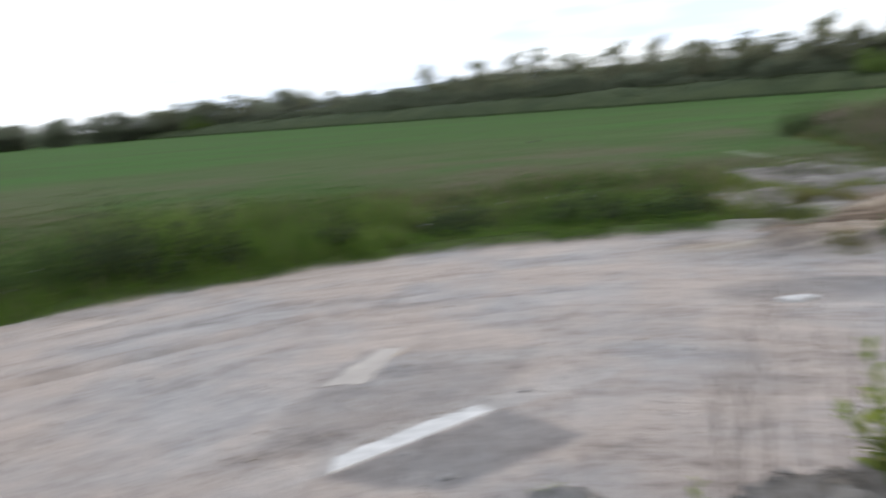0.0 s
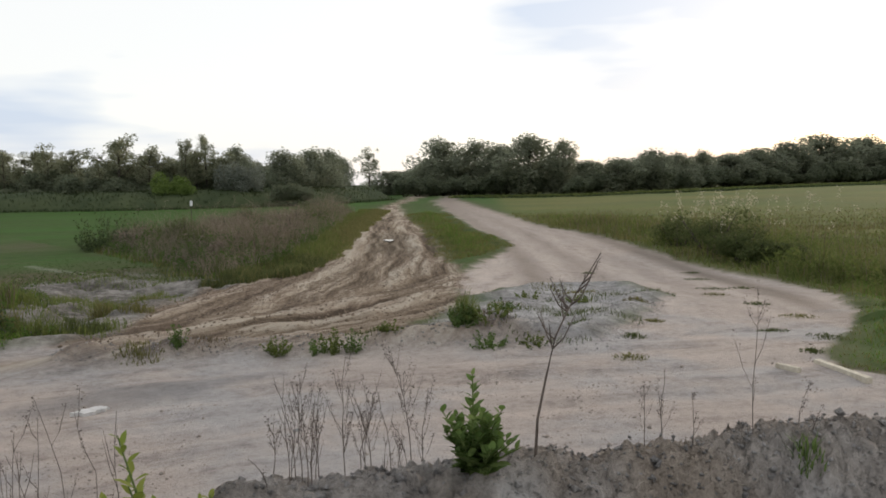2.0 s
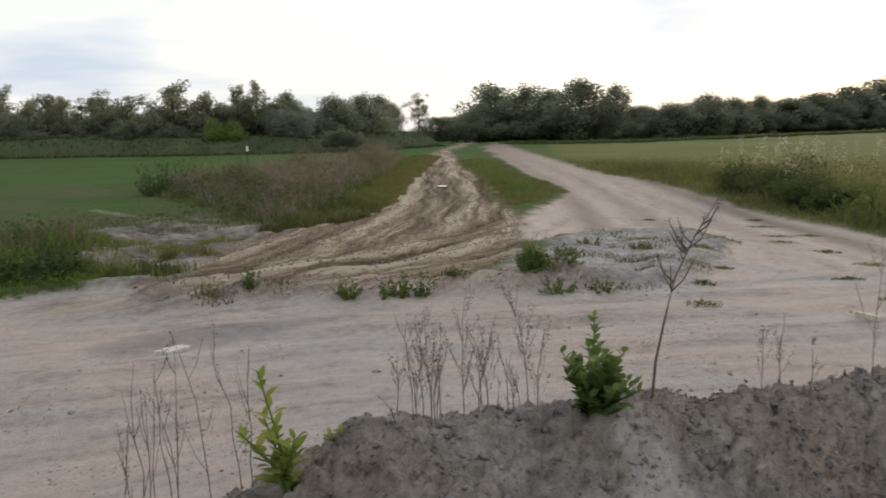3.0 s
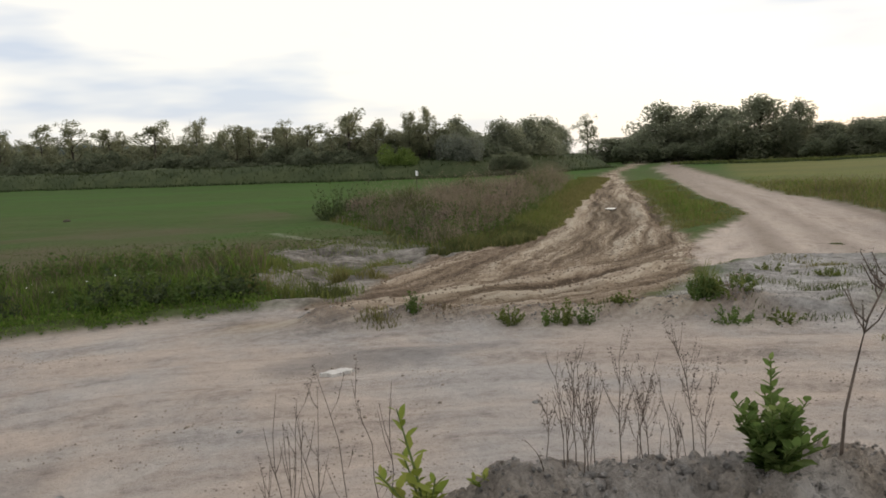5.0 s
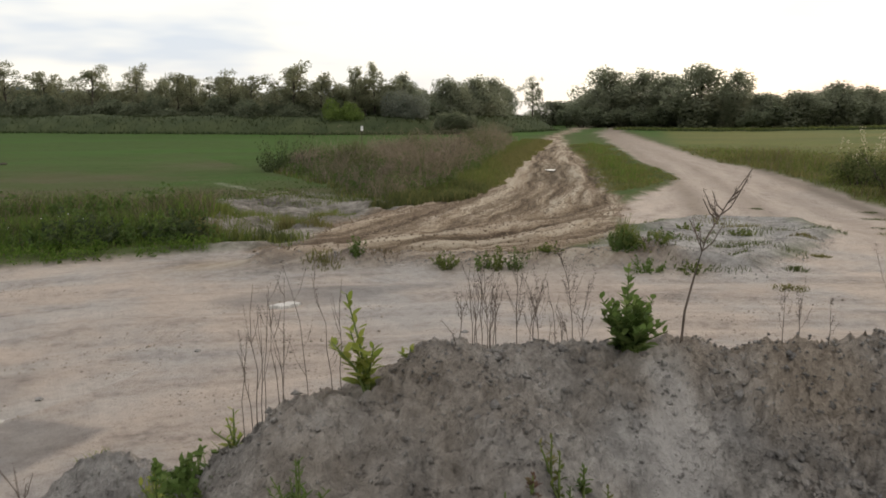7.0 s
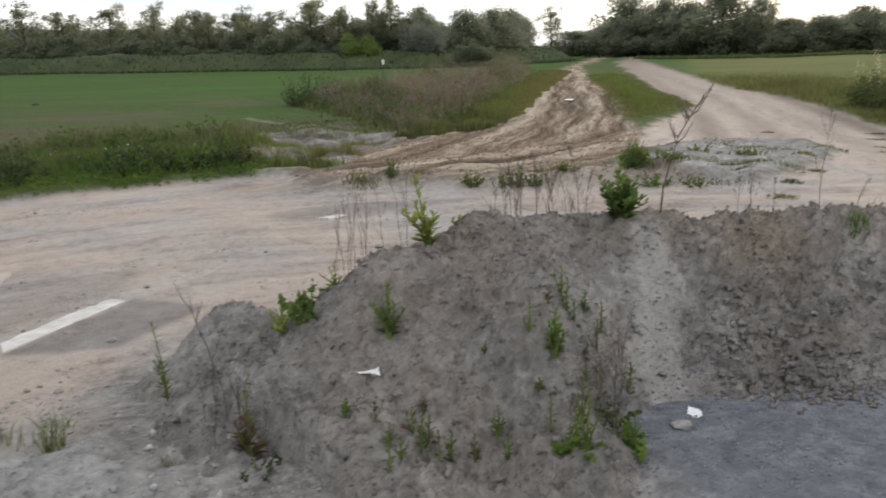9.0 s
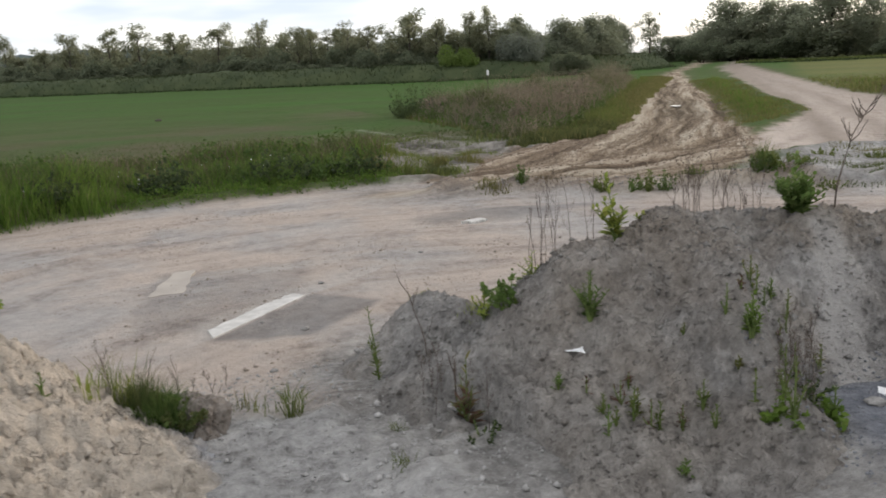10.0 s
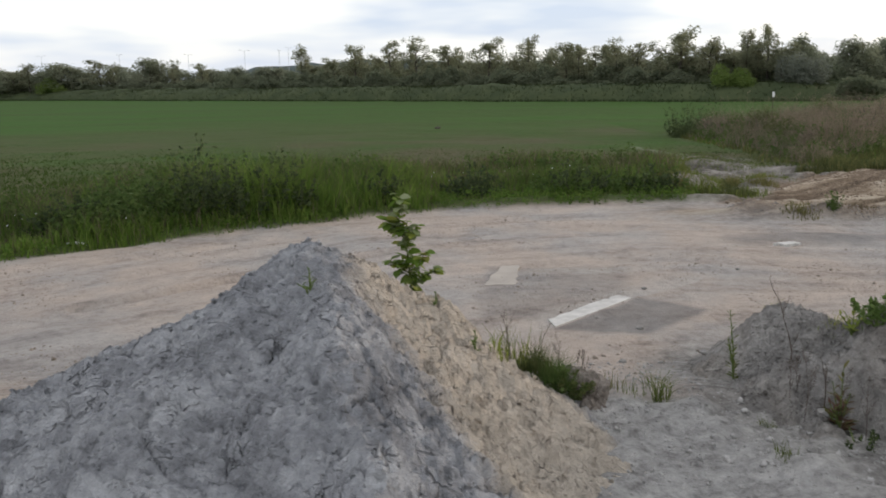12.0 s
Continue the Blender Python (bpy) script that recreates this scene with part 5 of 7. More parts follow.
for i in range(120):
    k, off = int(i * 139 / 120), trng.uniform(12.5, 18)
    x, y = row[k][0] - drow[k][1] * off, row[k][1] + drow[k][0] * off
    ob = copy_thing(bushes[i % 4][0], Matrix.Identity(4))
    ob.location, ob.rotation_euler = (x, y, -0.4), (0, 0, trng.uniform(0, 6.28))
    s = trng.uniform(1.2, 1.7)
    ob.scale = (s, s, trng.uniform(1.25, 1.65) * float(1.0 - 0.42 * smooth(180, 260, math.hypot(x, y))))
    tagged(ob, "tall dense dark shrub in the hedge behind the bank", group="hedge behind the bank")
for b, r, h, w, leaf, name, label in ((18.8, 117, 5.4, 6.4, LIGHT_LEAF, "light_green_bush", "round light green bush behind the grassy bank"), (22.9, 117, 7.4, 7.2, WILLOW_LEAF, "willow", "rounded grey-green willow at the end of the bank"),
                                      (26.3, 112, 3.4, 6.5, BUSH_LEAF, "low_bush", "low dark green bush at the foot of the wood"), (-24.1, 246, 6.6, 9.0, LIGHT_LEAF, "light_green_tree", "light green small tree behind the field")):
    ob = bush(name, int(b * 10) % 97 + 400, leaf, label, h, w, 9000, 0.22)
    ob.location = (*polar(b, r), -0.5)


def lamp_mast(x, y, tall):
    ob = root("street_lamp", (x, y, -0.7), random.uniform(0, 3))
    put("pole", smooth_faces(raw_mesh("pole", *tube([(0, 0, 0), (0, 0, tall * 0.6), (0, 0, tall)], [0.11, 0.09, 0.06], 8)[:2])), LAMP_GREY, ob)
    for s in (-1, 1):
        arm = put("arm", smooth_faces(raw_mesh("arm", *tube([(0, 0, tall - 0.1), (s * 0.9, 0, tall + 0.25), (s * 1.9, 0, tall + 0.35)], [0.05, 0.04, 0.04], 6)[:2])), LAMP_GREY, ob)
        bm = bmesh.new()
        bmesh.ops.create_cube(bm, size=1, matrix=Matrix.Translation((s * 2.2, 0, tall + 0.33)) @ Matrix.Diagonal((0.7, 0.30, 0.14, 1)))
        bmesh.ops.bevel(bm, geom=bm.edges[:], offset=0.04, segments=2, affect="EDGES")
        mesh = bpy.data.meshes.new("lamp_head")
        bm.to_mesh(mesh)
        bm.free()
        put("lamp_head", mesh, LAMP_GREY, arm)
    return tagged(ob, "tall slim two-armed grey street lamp far off", "street lamp", "street lamps in the distance")


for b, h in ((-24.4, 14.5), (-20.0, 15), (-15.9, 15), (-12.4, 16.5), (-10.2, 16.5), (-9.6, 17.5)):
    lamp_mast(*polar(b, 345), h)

# ---- grass and weeds ----
def scatter(rng, n, box):
    return rng.uniform(box[0], box[1], n), rng.uniform(box[2], box[3], n)


def lay_grass(name, rng, x, y, tall, wide, material, label, lean=0.4):
    at = np.column_stack([x, y, ground_height(x, y) - 0.02])
    co, q, t = blades(rng, at, tall, wide, lean)
    return tagged(put(name, raw_mesh(name, co, q, t), material), label, "grass", "", "stuff")


def weeds(name, rng, x, y, tall, leaves, size, material, label):
    """Broad-leaved weeds: leaves up an upright stem."""
    n = len(x)
    z = ground_height(x, y)
    f = rng.uniform(0.08, 1.0, (n, leaves))
    a = rng.uniform(0, 2 * math.pi, (n, leaves))
    r = (1.1 - f) * 0.16 * tall[:, None] + 0.03
    c = np.stack([x[:, None] + r * np.cos(a), y[:, None] + r * np.sin(a), z[:, None] + f * tall[:, None]], -1).reshape(-1, 3)
    co, q, t = leaf_cloud(rng, c, size, 0.3)
    return tagged(put(name, raw_mesh(name, co, q), material), label, "weeds", "", "stuff")


rng = np.random.default_rng(21)
# the verge beyond the haul road
x, y = scatter(rng, 420000, (-17, 4.2, 1.5, 21))
zv = zones(x, y)
d = zv["sd_road"]
ok = (d > -0.04 + 0.12 * rng.uniform(-1, 1, len(x))) & (d < 6.5) & ((y > 6.5) | (x < -8.3)) & (zv["sd_mud"] > 0.5) & (zv["sd_wash"] > 0.1) & (rng.uniform(0, 1, len(x)) < 1.1 - 0.13 * d)
x, y, d = x[ok], y[ok], d[ok]
clump = np.clip(0.5 + 1.25 * fbm(x, y, 1.5, 301, 3), 0, 1)
tall = (0.12 + 0.54 * smooth(-0.25, 0.5, d) * smooth(5.0, 1.2, d)) * (0.18 + 1.25 * clump ** 1.4) * (1 - 0.56 * smooth(-4, 0.5, x)) * (0.7 + 0.3 * smooth(2.6, 1.0, d)) * rng.uniform(0.45, 1.15, len(x))
kind_of = rng.uniform(0, 1, len(x)) + 0.3 * (clump - 0.5)
pick = (d < 1.2 + 0.9 * rng.uniform(0, 1, len(x))) & (kind_of > 0.14) | (kind_of > 0.72)
pick &= (d < 0.7) | (rng.uniform(0, 1, len(x)) < 0.62)
dull = ~pick & (kind_of > 0.24)
lay_grass("dull_grass", rng, x[dull], y[dull], tall[dull], rng.uniform(0.007, 0.016, dull.sum()), DULL, "dull dark green grass of the verge", 0.75)
pick |= dull
bright = pick & ~dull
lush = bright & (fbm(x, y, 1.3, 308, 3) + 0.25 * rng.normal(0, 1, len(x)) > 0.12)
bright &= ~lush
lay_grass("lush_grass", rng, x[lush], y[lush], tall[lush] * 1.12, rng.uniform(0.008, 0.018, lush.sum()), LUSH, "light green lush grass clumps in the verge", 0.75)
lay_grass("verge_grass", rng, x[bright], y[bright], tall[bright], rng.uniform(0.007, 0.016, bright.sum()), GRASS, "lush green grass along the road's far edge", 0.75)
lay_grass("dry_grass", rng, x[~pick], y[~pick], tall[~pick] * 1.15, rng.uniform(0.005, 0.010, (~pick).sum()), STRAW, "dry straw-coloured stalks among green verge grass", 0.4)
x, y = scatter(rng, 17000, (-17, 3.4, 1.5, 19))
zv = zones(x, y)
clump = fbm(x, y, 1.6, 305, 3)
ok = (zv["sd_road"] > 0.3) & (zv["sd_road"] < 4.2) & ((y > 6.5) | (x < -8.3)) & (zv["sd_mud"] > 0.8) & (zv["sd_wash"] > 0.3) & (clump > 0.02 + 0.05 * zv["sd_road"]) & ((x < -3.0) | (rng.uniform(0, 1, len(x)) < 0.6))
x, y, clump = x[ok], y[ok], clump[ok]
weeds("verge_weeds", rng, x, y, 0.20 + 0.80 * np.clip(clump, 0.1, 1) * rng.uniform(0.3, 1.15, len(x)), 26, 0.066, WEED, "dark leafy nettles and weeds in the verge grass")
x, y = scatter(rng, 34000, (-14, 3.2, 2.5, 15))
zv = zones(x, y)
d = zv["sd_road"]
ok = (d > -0.10) & (d < 0.75) & ((y > 6.5) | (x < -8.3)) & (zv["sd_mud"] > 0.4) & (fbm(x, y, 0.8, 307, 3) + 0.25 * rng.normal(0, 1, len(x)) > 0.05)
weeds("edge_weeds", rng, x[ok], y[ok], rng.uniform(0.04, 0.20, ok.sum()), 12, 0.036, GRASS, "low bright green weeds at the verge's foot")
x, y = scatter(rng, 260, (-9.5, 2.5, 6.5, 13.5))
zv = zones(x, y)
ok = (zv["sd_road"] > 0.25) & (zv["sd_road"] < 1.8) & (zv["sd_mud"] > 1)
x, y = x[ok], y[ok]
co, q, t = leaf_cloud(rng, np.column_stack([x, y, ground_height(x, y) + rng.uniform(0.25, 0.5, len(x))]), 0.026, 0.6)
tagged(put("white_flowers", raw_mesh("white_flowers", co, q), LITTER), "small white flowers dotted through the verge", "flowers", "", "stuff")
# rough uneven grass behind the verge
x, y = scatter(rng, 210000, (-18, 7.5, 8, 29))
zv = zones(x, y)
d = zv["sd_road"]
clump = np.clip(0.5 + 1.1 * fbm(x, y, 2.4, 311, 3), 0, 1)
ok = (d > 1.8) & (d < 15) & (zv["sd_mud"] > 0.8) & (zv["sd_wash"] > 0.05) & (area_distance(x, y, THICKET) > 0.3) & (rng.uniform(0, 1, len(x)) < (0.25 + 0.9 * clump) * smooth(15, 8, d))
x, y, d, clump = x[ok], y[ok], d[ok], clump[ok]
tall = (0.08 + 0.40 * clump ** 1.5 * smooth(14, 5, d)) * rng.uniform(0.4, 1.15, len(x))
roll = rng.uniform(0, 1, len(x)) + 0.4 * (fbm(x, y, 3.5, 312, 2))
for cut, name, material, label in ((roll < 0.30, "rough_dry_grass", STRAW, "brownish dry grass behind the verge"), ((roll >= 0.30) & (roll < 0.72), "rough_dull_grass", DULL, "dull green rough grass behind the verge"), (roll >= 0.72, "rough_green_grass", GRASS, "green rough grass behind the verge")):
    lay_grass(name, rng, x[cut], y[cut], tall[cut], rng.uniform(0.010, 0.022, cut.sum()), material, label, 0.9)
# the field: rough near the verge, a low crop beyond
x, y = rng.uniform(-34, 17, 170000), 12 + 62 * rng.uniform(0, 1, 170000) ** 2.2
x = x * (0.45 + y / 60)
zv = zones(x, y)
ok = (zv["sd_road"] > 4.0) & (zv["sd_mud"] > 1.0) & (zv["sd_wash"] > 0.0)
x, y = x[ok], y[ok]
patch = fbm(x, y, 7, 310, 3)
strawish = rng.uniform(0, 1, len(x)) < np.clip(0.16 + 0.9 * patch, 0, 1) * smooth(40, 16, y)
size = 0.009 + 0.0009 * np.hypot(x, y)
lay_grass("field_grass", rng, x[~strawish], y[~strawish], rng.uniform(0.05, 0.15, (~strawish).sum()) * smooth(44, 16, y[~strawish]), size[~strawish], CROP, "low green crop and grass of the open field", 1.8)
lay_grass("field_straw", rng, x[strawish], y[strawish], rng.uniform(0.08, 0.24, strawish.sum()) * smooth(38, 18, y[strawish]), size[strawish] * 0.5, STRAW, "brownish dry stalks in the open field", 1.3)
# russet thicket beside the muddy track: a lush green foot, brown dead tops
x, y = scatter(rng, 190000, (8, 46, 22, 77))
a = area_distance(x, y, THICKET) + 0.5 * fbm(x, y, 1.4, 322, 2)
ok = (a < 0.1) & (rng.uniform(0, 1, len(x)) < 1.2 - np.hypot(x, y) / 85)
x, y, a = x[ok], y[ok], a[ok]
bulk = smooth(0.0, -1.5, a) * np.clip(0.55 + 1.0 * fbm(x, y, 2.4, 320, 3) + 0.7 * fbm(x, y, 5.5, 325, 2), 0.06, 1.25)
roll = rng.uniform(0, 1, len(x))
grow = 0.45 + 0.40 * smooth(9.0, 14.5, x) + 0.45 * smooth(14.0, 22.0, x)
h = 0.38 + 1.95 * bulk * grow * (0.72 + 0.5 * vnoise(x / 0.8, y / 0.8, 321)) * rng.uniform(0.4, 1.0, len(x)) * np.where(roll > 0.95, 1.3, 1.0)
low = roll < 0.24 + 0.74 * smooth(-1.0, -0.1, a)
light = ~low & (rng.uniform(0, 1, len(x)) < 0.22)
greenish = ~low & ~light & (fbm(x, y, 1.8, 323, 2) + 0.2 * rng.normal(0, 1, len(x)) > 0.08)
lay_grass("thicket_dull_grass", rng, x[greenish], y[greenish], h[greenish] * 0.9, rng.uniform(0.008, 0.020, greenish.sum()), DULL, "dull green tall grass and weeds in the thicket", 1.0)
lay_grass("thicket_straw", rng, x[light], y[light], h[light] * 1.08, rng.uniform(0.006, 0.014, light.sum()), STRAW, "pale dry grass stalks in the thicket", 0.8)
lay_grass("thicket_stalks", rng, x[~low], y[~low], h[~low], rng.uniform(0.006, 0.018, (~low).sum()), RUSSET, "thicket of brown dead weed stalks beside the track", 1.0)
some = ~low & (rng.uniform(0, 1, len(x)) < 0.16)
weeds("thicket_seed_heads", rng, x[some], y[some], h[some] * 1.04, 18, 0.05, RUSSET, "brown withered leaves and seed heads of the thicket")
gold = low & (a > -0.6) & (rng.uniform(0, 1, len(x)) < 0.55)
low &= ~gold
dim = low & (fbm(x, y, 1.6, 319, 2) + 0.3 * rng.normal(0, 1, len(x)) > -0.05)
low &= ~dim
lay_grass("thicket_foot_grass", rng, x[dim], y[dim], (0.22 + 0.45 * smooth(-0.1, -1.2, a[dim])) * rng.uniform(0.5, 1.2, dim.sum()), rng.uniform(0.015, 0.035, dim.sum()), DULL, "dull grass at the foot of the brown thicket", 0.8)
lay_grass("thicket_grass", rng, x[low], y[low], (0.25 + 0.45 * smooth(-0.1, -1.2, a[low])) * rng.uniform(0.5, 1.2, low.sum()), rng.uniform(0.02, 0.045, low.sum()), GRASS, "green grass at the foot of the brown thicket", 0.6)
lay_grass("thicket_edge_grass", rng, x[gold], y[gold], rng.uniform(0.08, 0.28, gold.sum()), rng.uniform(0.02, 0.04, gold.sum()), GOLD_GRASS, "yellowing short grass at the track's edge", 0.8)
x, y = scatter(rng, 3200, (8, 27, 22, 48))
a = area_distance(x, y, THICKET)
ok = (a < -0.3) & (fbm(x, y, 2.0, 324, 2) > -0.10)
weeds("thicket_weeds", rng, x[ok], y[ok], 0.4 + 0.75 * smooth(-0.3, -2.2, a[ok]) * rng.uniform(0.4, 1, ok.sum()), 26, 0.085, WEED, "leafy green bramble growing through the thicket")
for i, (bx, by, bt, bw) in enumerate(((11.0, 27.5, 1.2, 1.8), (12.6, 29.6, 1.5, 2.0), (11.4, 31.4, 1.4, 2.2), (14.2, 31.2, 1.6, 2.0), (16.0, 33.6, 1.5, 2.2), (12.4, 35.4, 1.7, 2.6), (15.2, 37.2, 1.8, 2.6), (18.6, 37.8, 1.8, 2.4), (17.6, 41.2, 2.0, 2.8), (21.4, 42.6, 2.0, 2.6), (20.6, 46.4, 2.1, 3.0), (25.2, 48.4, 2.1, 2.8), (10.6, 36.6, 1.3, 2.0))):
    ob = bush("dead_shrub", 520 + i, (RUSSET, RUSSET, DULL)[i % 3], "tangled brown half-dead shrub in the thicket", bt, bw, 1500, 0.075)
    ob.location = (bx, by, top(bx, by))
    tagged(ob, group="shrubs of the thicket")
side_line = np.array([(12.4, 23.3), (15.5, 27.0), (21.0, 35.5), (54.0, 83.0)])
v = rng.uniform(0, 1, 42000) ** 1.6
seg = np.array([0.0, 4.8, 14.9, 72.7])
px, py = np.interp(v * 60, seg, side_line[:, 0]), np.interp(v * 60, seg, side_line[:, 1])
off = rng.uniform(0.0, 3.0, 42000) * smooth(-0.02, 0.10, v) + 0.3 * fbm(px, py, 1.2, 328, 2)
x, y = px - 0.83 * off, py + 0.56 * off
h = rng.uniform(0.10, 0.36, 42000) * (0.5 + 0.6 * smooth(0.2, 1.4, off)) * (0.25 + 0.75 * smooth(0.0, 0.12, v))
yel = rng.uniform(0, 1, 42000) < 0.85 - 0.35 * off + 0.6 * smooth(34, 50, np.hypot(x, y))
size = 0.012 + 0.0006 * np.hypot(x, y)
lay_grass("track_side_grass", rng, x[~yel], y[~yel], h[~yel], size[~yel], MEADOW, "green grass beside the muddy track", 0.8)
lay_grass("track_side_dry_grass", rng, x[yel], y[yel], h[yel] * 0.8, size[yel], GOLD_GRASS, "yellowing grass beside the muddy track", 0.8)
x, y = scatter(rng, 30000, (8, 14, 20.5, 27))
ok = area_distance(x, y, [(8.5, 22.6), (9.2, 21.3), (11.0, 21.9), (13.6, 24.8), (16.4, 28.2), (15.6, 29.6), (12.6, 26.6), (10.6, 24.8)]) + 0.4 * fbm(x, y, 0.8, 329, 3) < 0
x, y = x[ok], y[ok]
yel = rng.uniform(0, 1, len(x)) < 0.3
h = rng.uniform(0.08, 0.40, len(x)) * np.clip(0.6 + fbm(x, y, 0.9, 331, 2), 0.2, 1.2)
lay_grass("track_corner_grass", rng, x[~yel], y[~yel], h[~yel], 0.018, DULL, "green grass where the thicket meets the track", 0.8)
lay_grass("track_corner_dry_grass", rng, x[yel], y[yel], h[yel], 0.02, GOLD_GRASS, "yellowing grass where the thicket meets the track", 0.8)
# grass wedge between track and road, yellowish edges farther on
x, y = scatter(rng, 330000, (13, 44, 18, 62))
a = area_distance(x, y, WEDGE) + 0.5 * fbm(x, y, 1.1, 326, 3)
ok = (a < -0.05) & (rng.uniform(0, 1, len(x)) < 1.25 - np.hypot(x, y) / 75)
x, y, a = x[ok], y[ok], a[ok]
clump = np.clip(0.45 + 0.9 * fbm(x, y, 1.3, 327, 3), 0, 1)
yel = rng.uniform(0, 1, len(x)) < 0.62 + 0.38 * smooth(-1.4, -0.1, a) + 0.6 * (0.4 - clump)
h = (0.08 + 0.42 * clump * smooth(0, -1.4, a)) * rng.uniform(0.5, 1.2, len(x))
lay_grass("wedge_grass", rng, x[~yel], y[~yel], h[~yel], 0.022, GRASS, "short green grass between track and sandy road", 0.6)
lay_grass("wedge_straw", rng, x[yel], y[yel], h[yel], 0.020, GOLD_GRASS, "yellowing grass between track and sandy road", 0.6)
# the right-hand verge and field
x, y = scatter(rng, 330000, (15, 78, 0, 78))
zv = zones(x, y)
d = zv["sd_road"]
ok = (d > 0.05) & (zv["sd_mud"] > 2) & (x - y * 0.85 > 1) & (rng.uniform(0, 1, len(x)) < np.where(d < 9, 1.0, 0.6) * smooth(84, 22, np.hypot(x, y)))
x, y, d = x[ok], y[ok], d[ok]
clump = np.clip(0.36 + 1.6 * fbm(x, y, 2.8, 330, 3), 0, 1.25)
tall = (0.08 + (0.85 * smooth(0.1, 2.2, d) * smooth(7.5, 2.8, d) + 0.28 * smooth(20, 7, d)) * clump * smooth(75, 30, np.hypot(x, y))) * rng.uniform(0.4, 1.1, len(x)) + rng.uniform(0.05, 0.18, len(x)) * smooth(86, 40, np.hypot(x, y))
pale = rng.uniform(0, 1, len(x)) < 0.12
tan_one = ~pale & (rng.uniform(0, 1, len(x)) < 0.42 + 0.8 * fbm(x, y, 3.5, 336, 2) + 0.25 * smooth(4, 8, d))
lay_grass("field_edge_dry_grass", rng, x[tan_one], y[tan_one], tall[tan_one] * 0.9, 0.008 + 0.0007 * np.hypot(x, y)[tan_one], GOLD_GRASS, "yellowing tall grass along the sandy road", 1.4)
pale |= tan_one
lay_grass("field_edge_grass", rng, x[~pale], y[~pale], tall[~pale], 0.008 + 0.0008 * np.hypot(x, y)[~pale], MEADOW, "tall green grass and weeds along the sandy road", 1.4)
lay_grass("field_edge_straw", rng, x[pale & ~tan_one], y[pale & ~tan_one], tall[pale & ~tan_one] * 1.2, 0.005 + 0.0005 * np.hypot(x, y)[pale & ~tan_one], STRAW, "pale seeding grass stalks along the sandy road", 0.3)
x, y = scatter(rng, 42000, (8.4, 19, -1, 12))
zv = zones(x, y)
lush = np.clip(0.5 + 1.1 * fbm(x, y, 1.1, 338, 3), 0, 1)
ok = (zv["sd_road"] > 0.02) & (x - 1.55 * y > 1) & (rng.uniform(0, 1, len(x)) < 0.3 + lush)
x, y, lush, d = x[ok], y[ok], lush[ok], zv["sd_road"][ok]
tall = (0.06 + 0.30 * lush * smooth(0.0, 1.2, d)) * rng.uniform(0.4, 1.1, len(x))
yel = rng.uniform(0, 1, len(x)) < 0.35 + 0.3 * smooth(0.8, 0.0, d)
lay_grass("corner_grass", rng, x[~yel], y[~yel], tall[~yel], 0.014, GRASS, "short green grass at the corner beside the plank", 0.8)
lay_grass("corner_dry_grass", rng, x[yel], y[yel], tall[yel], 0.012, GOLD_GRASS, "yellowing short grass at the corner beside the plank", 0.9)
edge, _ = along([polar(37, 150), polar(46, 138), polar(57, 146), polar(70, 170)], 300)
k = rng.integers(0, 300, 15000)
pt = edge[k] + rng.normal(0, 0.9, (15000, 2))
top_row = pt[:, 1] > edge[k, 1] - 0.2
co, q, t = blades(rng, np.column_stack([pt, far_rise(pt[:, 0], pt[:, 1]) - 0.66])[top_row], rng.uniform(0.25, 0.7, top_row.sum()), rng.uniform(0.08, 0.2, top_row.sum()), 1.2)
tagged(put("far_dry_grass", raw_mesh("far_dry_grass", co, q, t), MEADOW), "strip of tall dry grass along the field's far edge", "grass", "", "stuff")
# darker row just in front of the dry strip
co, q, t = blades(rng, np.column_stack([pt - [0, 1.0], far_rise(pt[:, 0], pt[:, 1]) - 0.66])[~top_row], rng.uniform(0.2, 0.5, (~top_row).sum()), rng.uniform(0.1, 0.22, (~top_row).sum()), 0.7)
tagged(put("far_ditch_grass", raw_mesh("far_ditch_grass", co, q, t), DARK_LEAF), "dark grass row at the field's far edge", "grass", "", "stuff")
for i, (bx, by, bt, bw) in enumerate(((24.6, 17.8, 1.9, 3.6), (23.0, 15.4, 1.3, 2.6), (26.4, 20.6, 1.5, 3.0), (21.6, 13.4, 1.0, 2.2))):
    shrub = bush("shrub", 541 + i, DULL, "dull green shrub with pale seed heads beside the sandy road", bt, bw, 3400, 0.085)
    shrub.location = (bx, by, top(bx, by))
    tagged(shrub, group="shrubs beside the sandy road")
x, y = rng.normal(25.4, 1.7, 90), rng.normal(18.4, 2.0, 90)
ok = (zones(x, y)["sd_road"] > 0.8)
x, y = x[ok], y[ok]
tall = rng.uniform(1.1, 2.1, len(x))
z = ground_height(x, y)
co, q, t = blades(rng, np.column_stack([x, y, z - 0.02]), tall, 0.014, 0.12, 0.1)
tagged(put("plume_stalks", raw_mesh("plume_stalks", co, q, t), STRAW), "tall pale seeding stalks above the verge", "grass", "", "stuff")
c = np.column_stack([x, y, z + tall * 0.96])[:, None, :] + rng.normal(0, 1, (len(x), 14, 3)) * [0.05, 0.05, 0.10]
co, q, t = leaf_cloud(rng, c.reshape(-1, 3), 0.06)
tagged(put("plumes", raw_mesh("plumes", co, q), plant_material("plume", (0.42, 0.38, 0.28), (0.52, 0.48, 0.36), None, 0.8, 0.6, 0.1)), "pale feathery seed heads above the verge", "grass", "", "stuff")
x, y = scatter(rng, 2600, (17, 29, 6, 26))
zv = zones(x, y)
ok = (zv["sd_road"] > 0.6) & (zv["sd_road"] < 4.5) & (x - y * 0.85 > 1) & (fbm(x, y, 2.6, 333, 2) > 0.24)
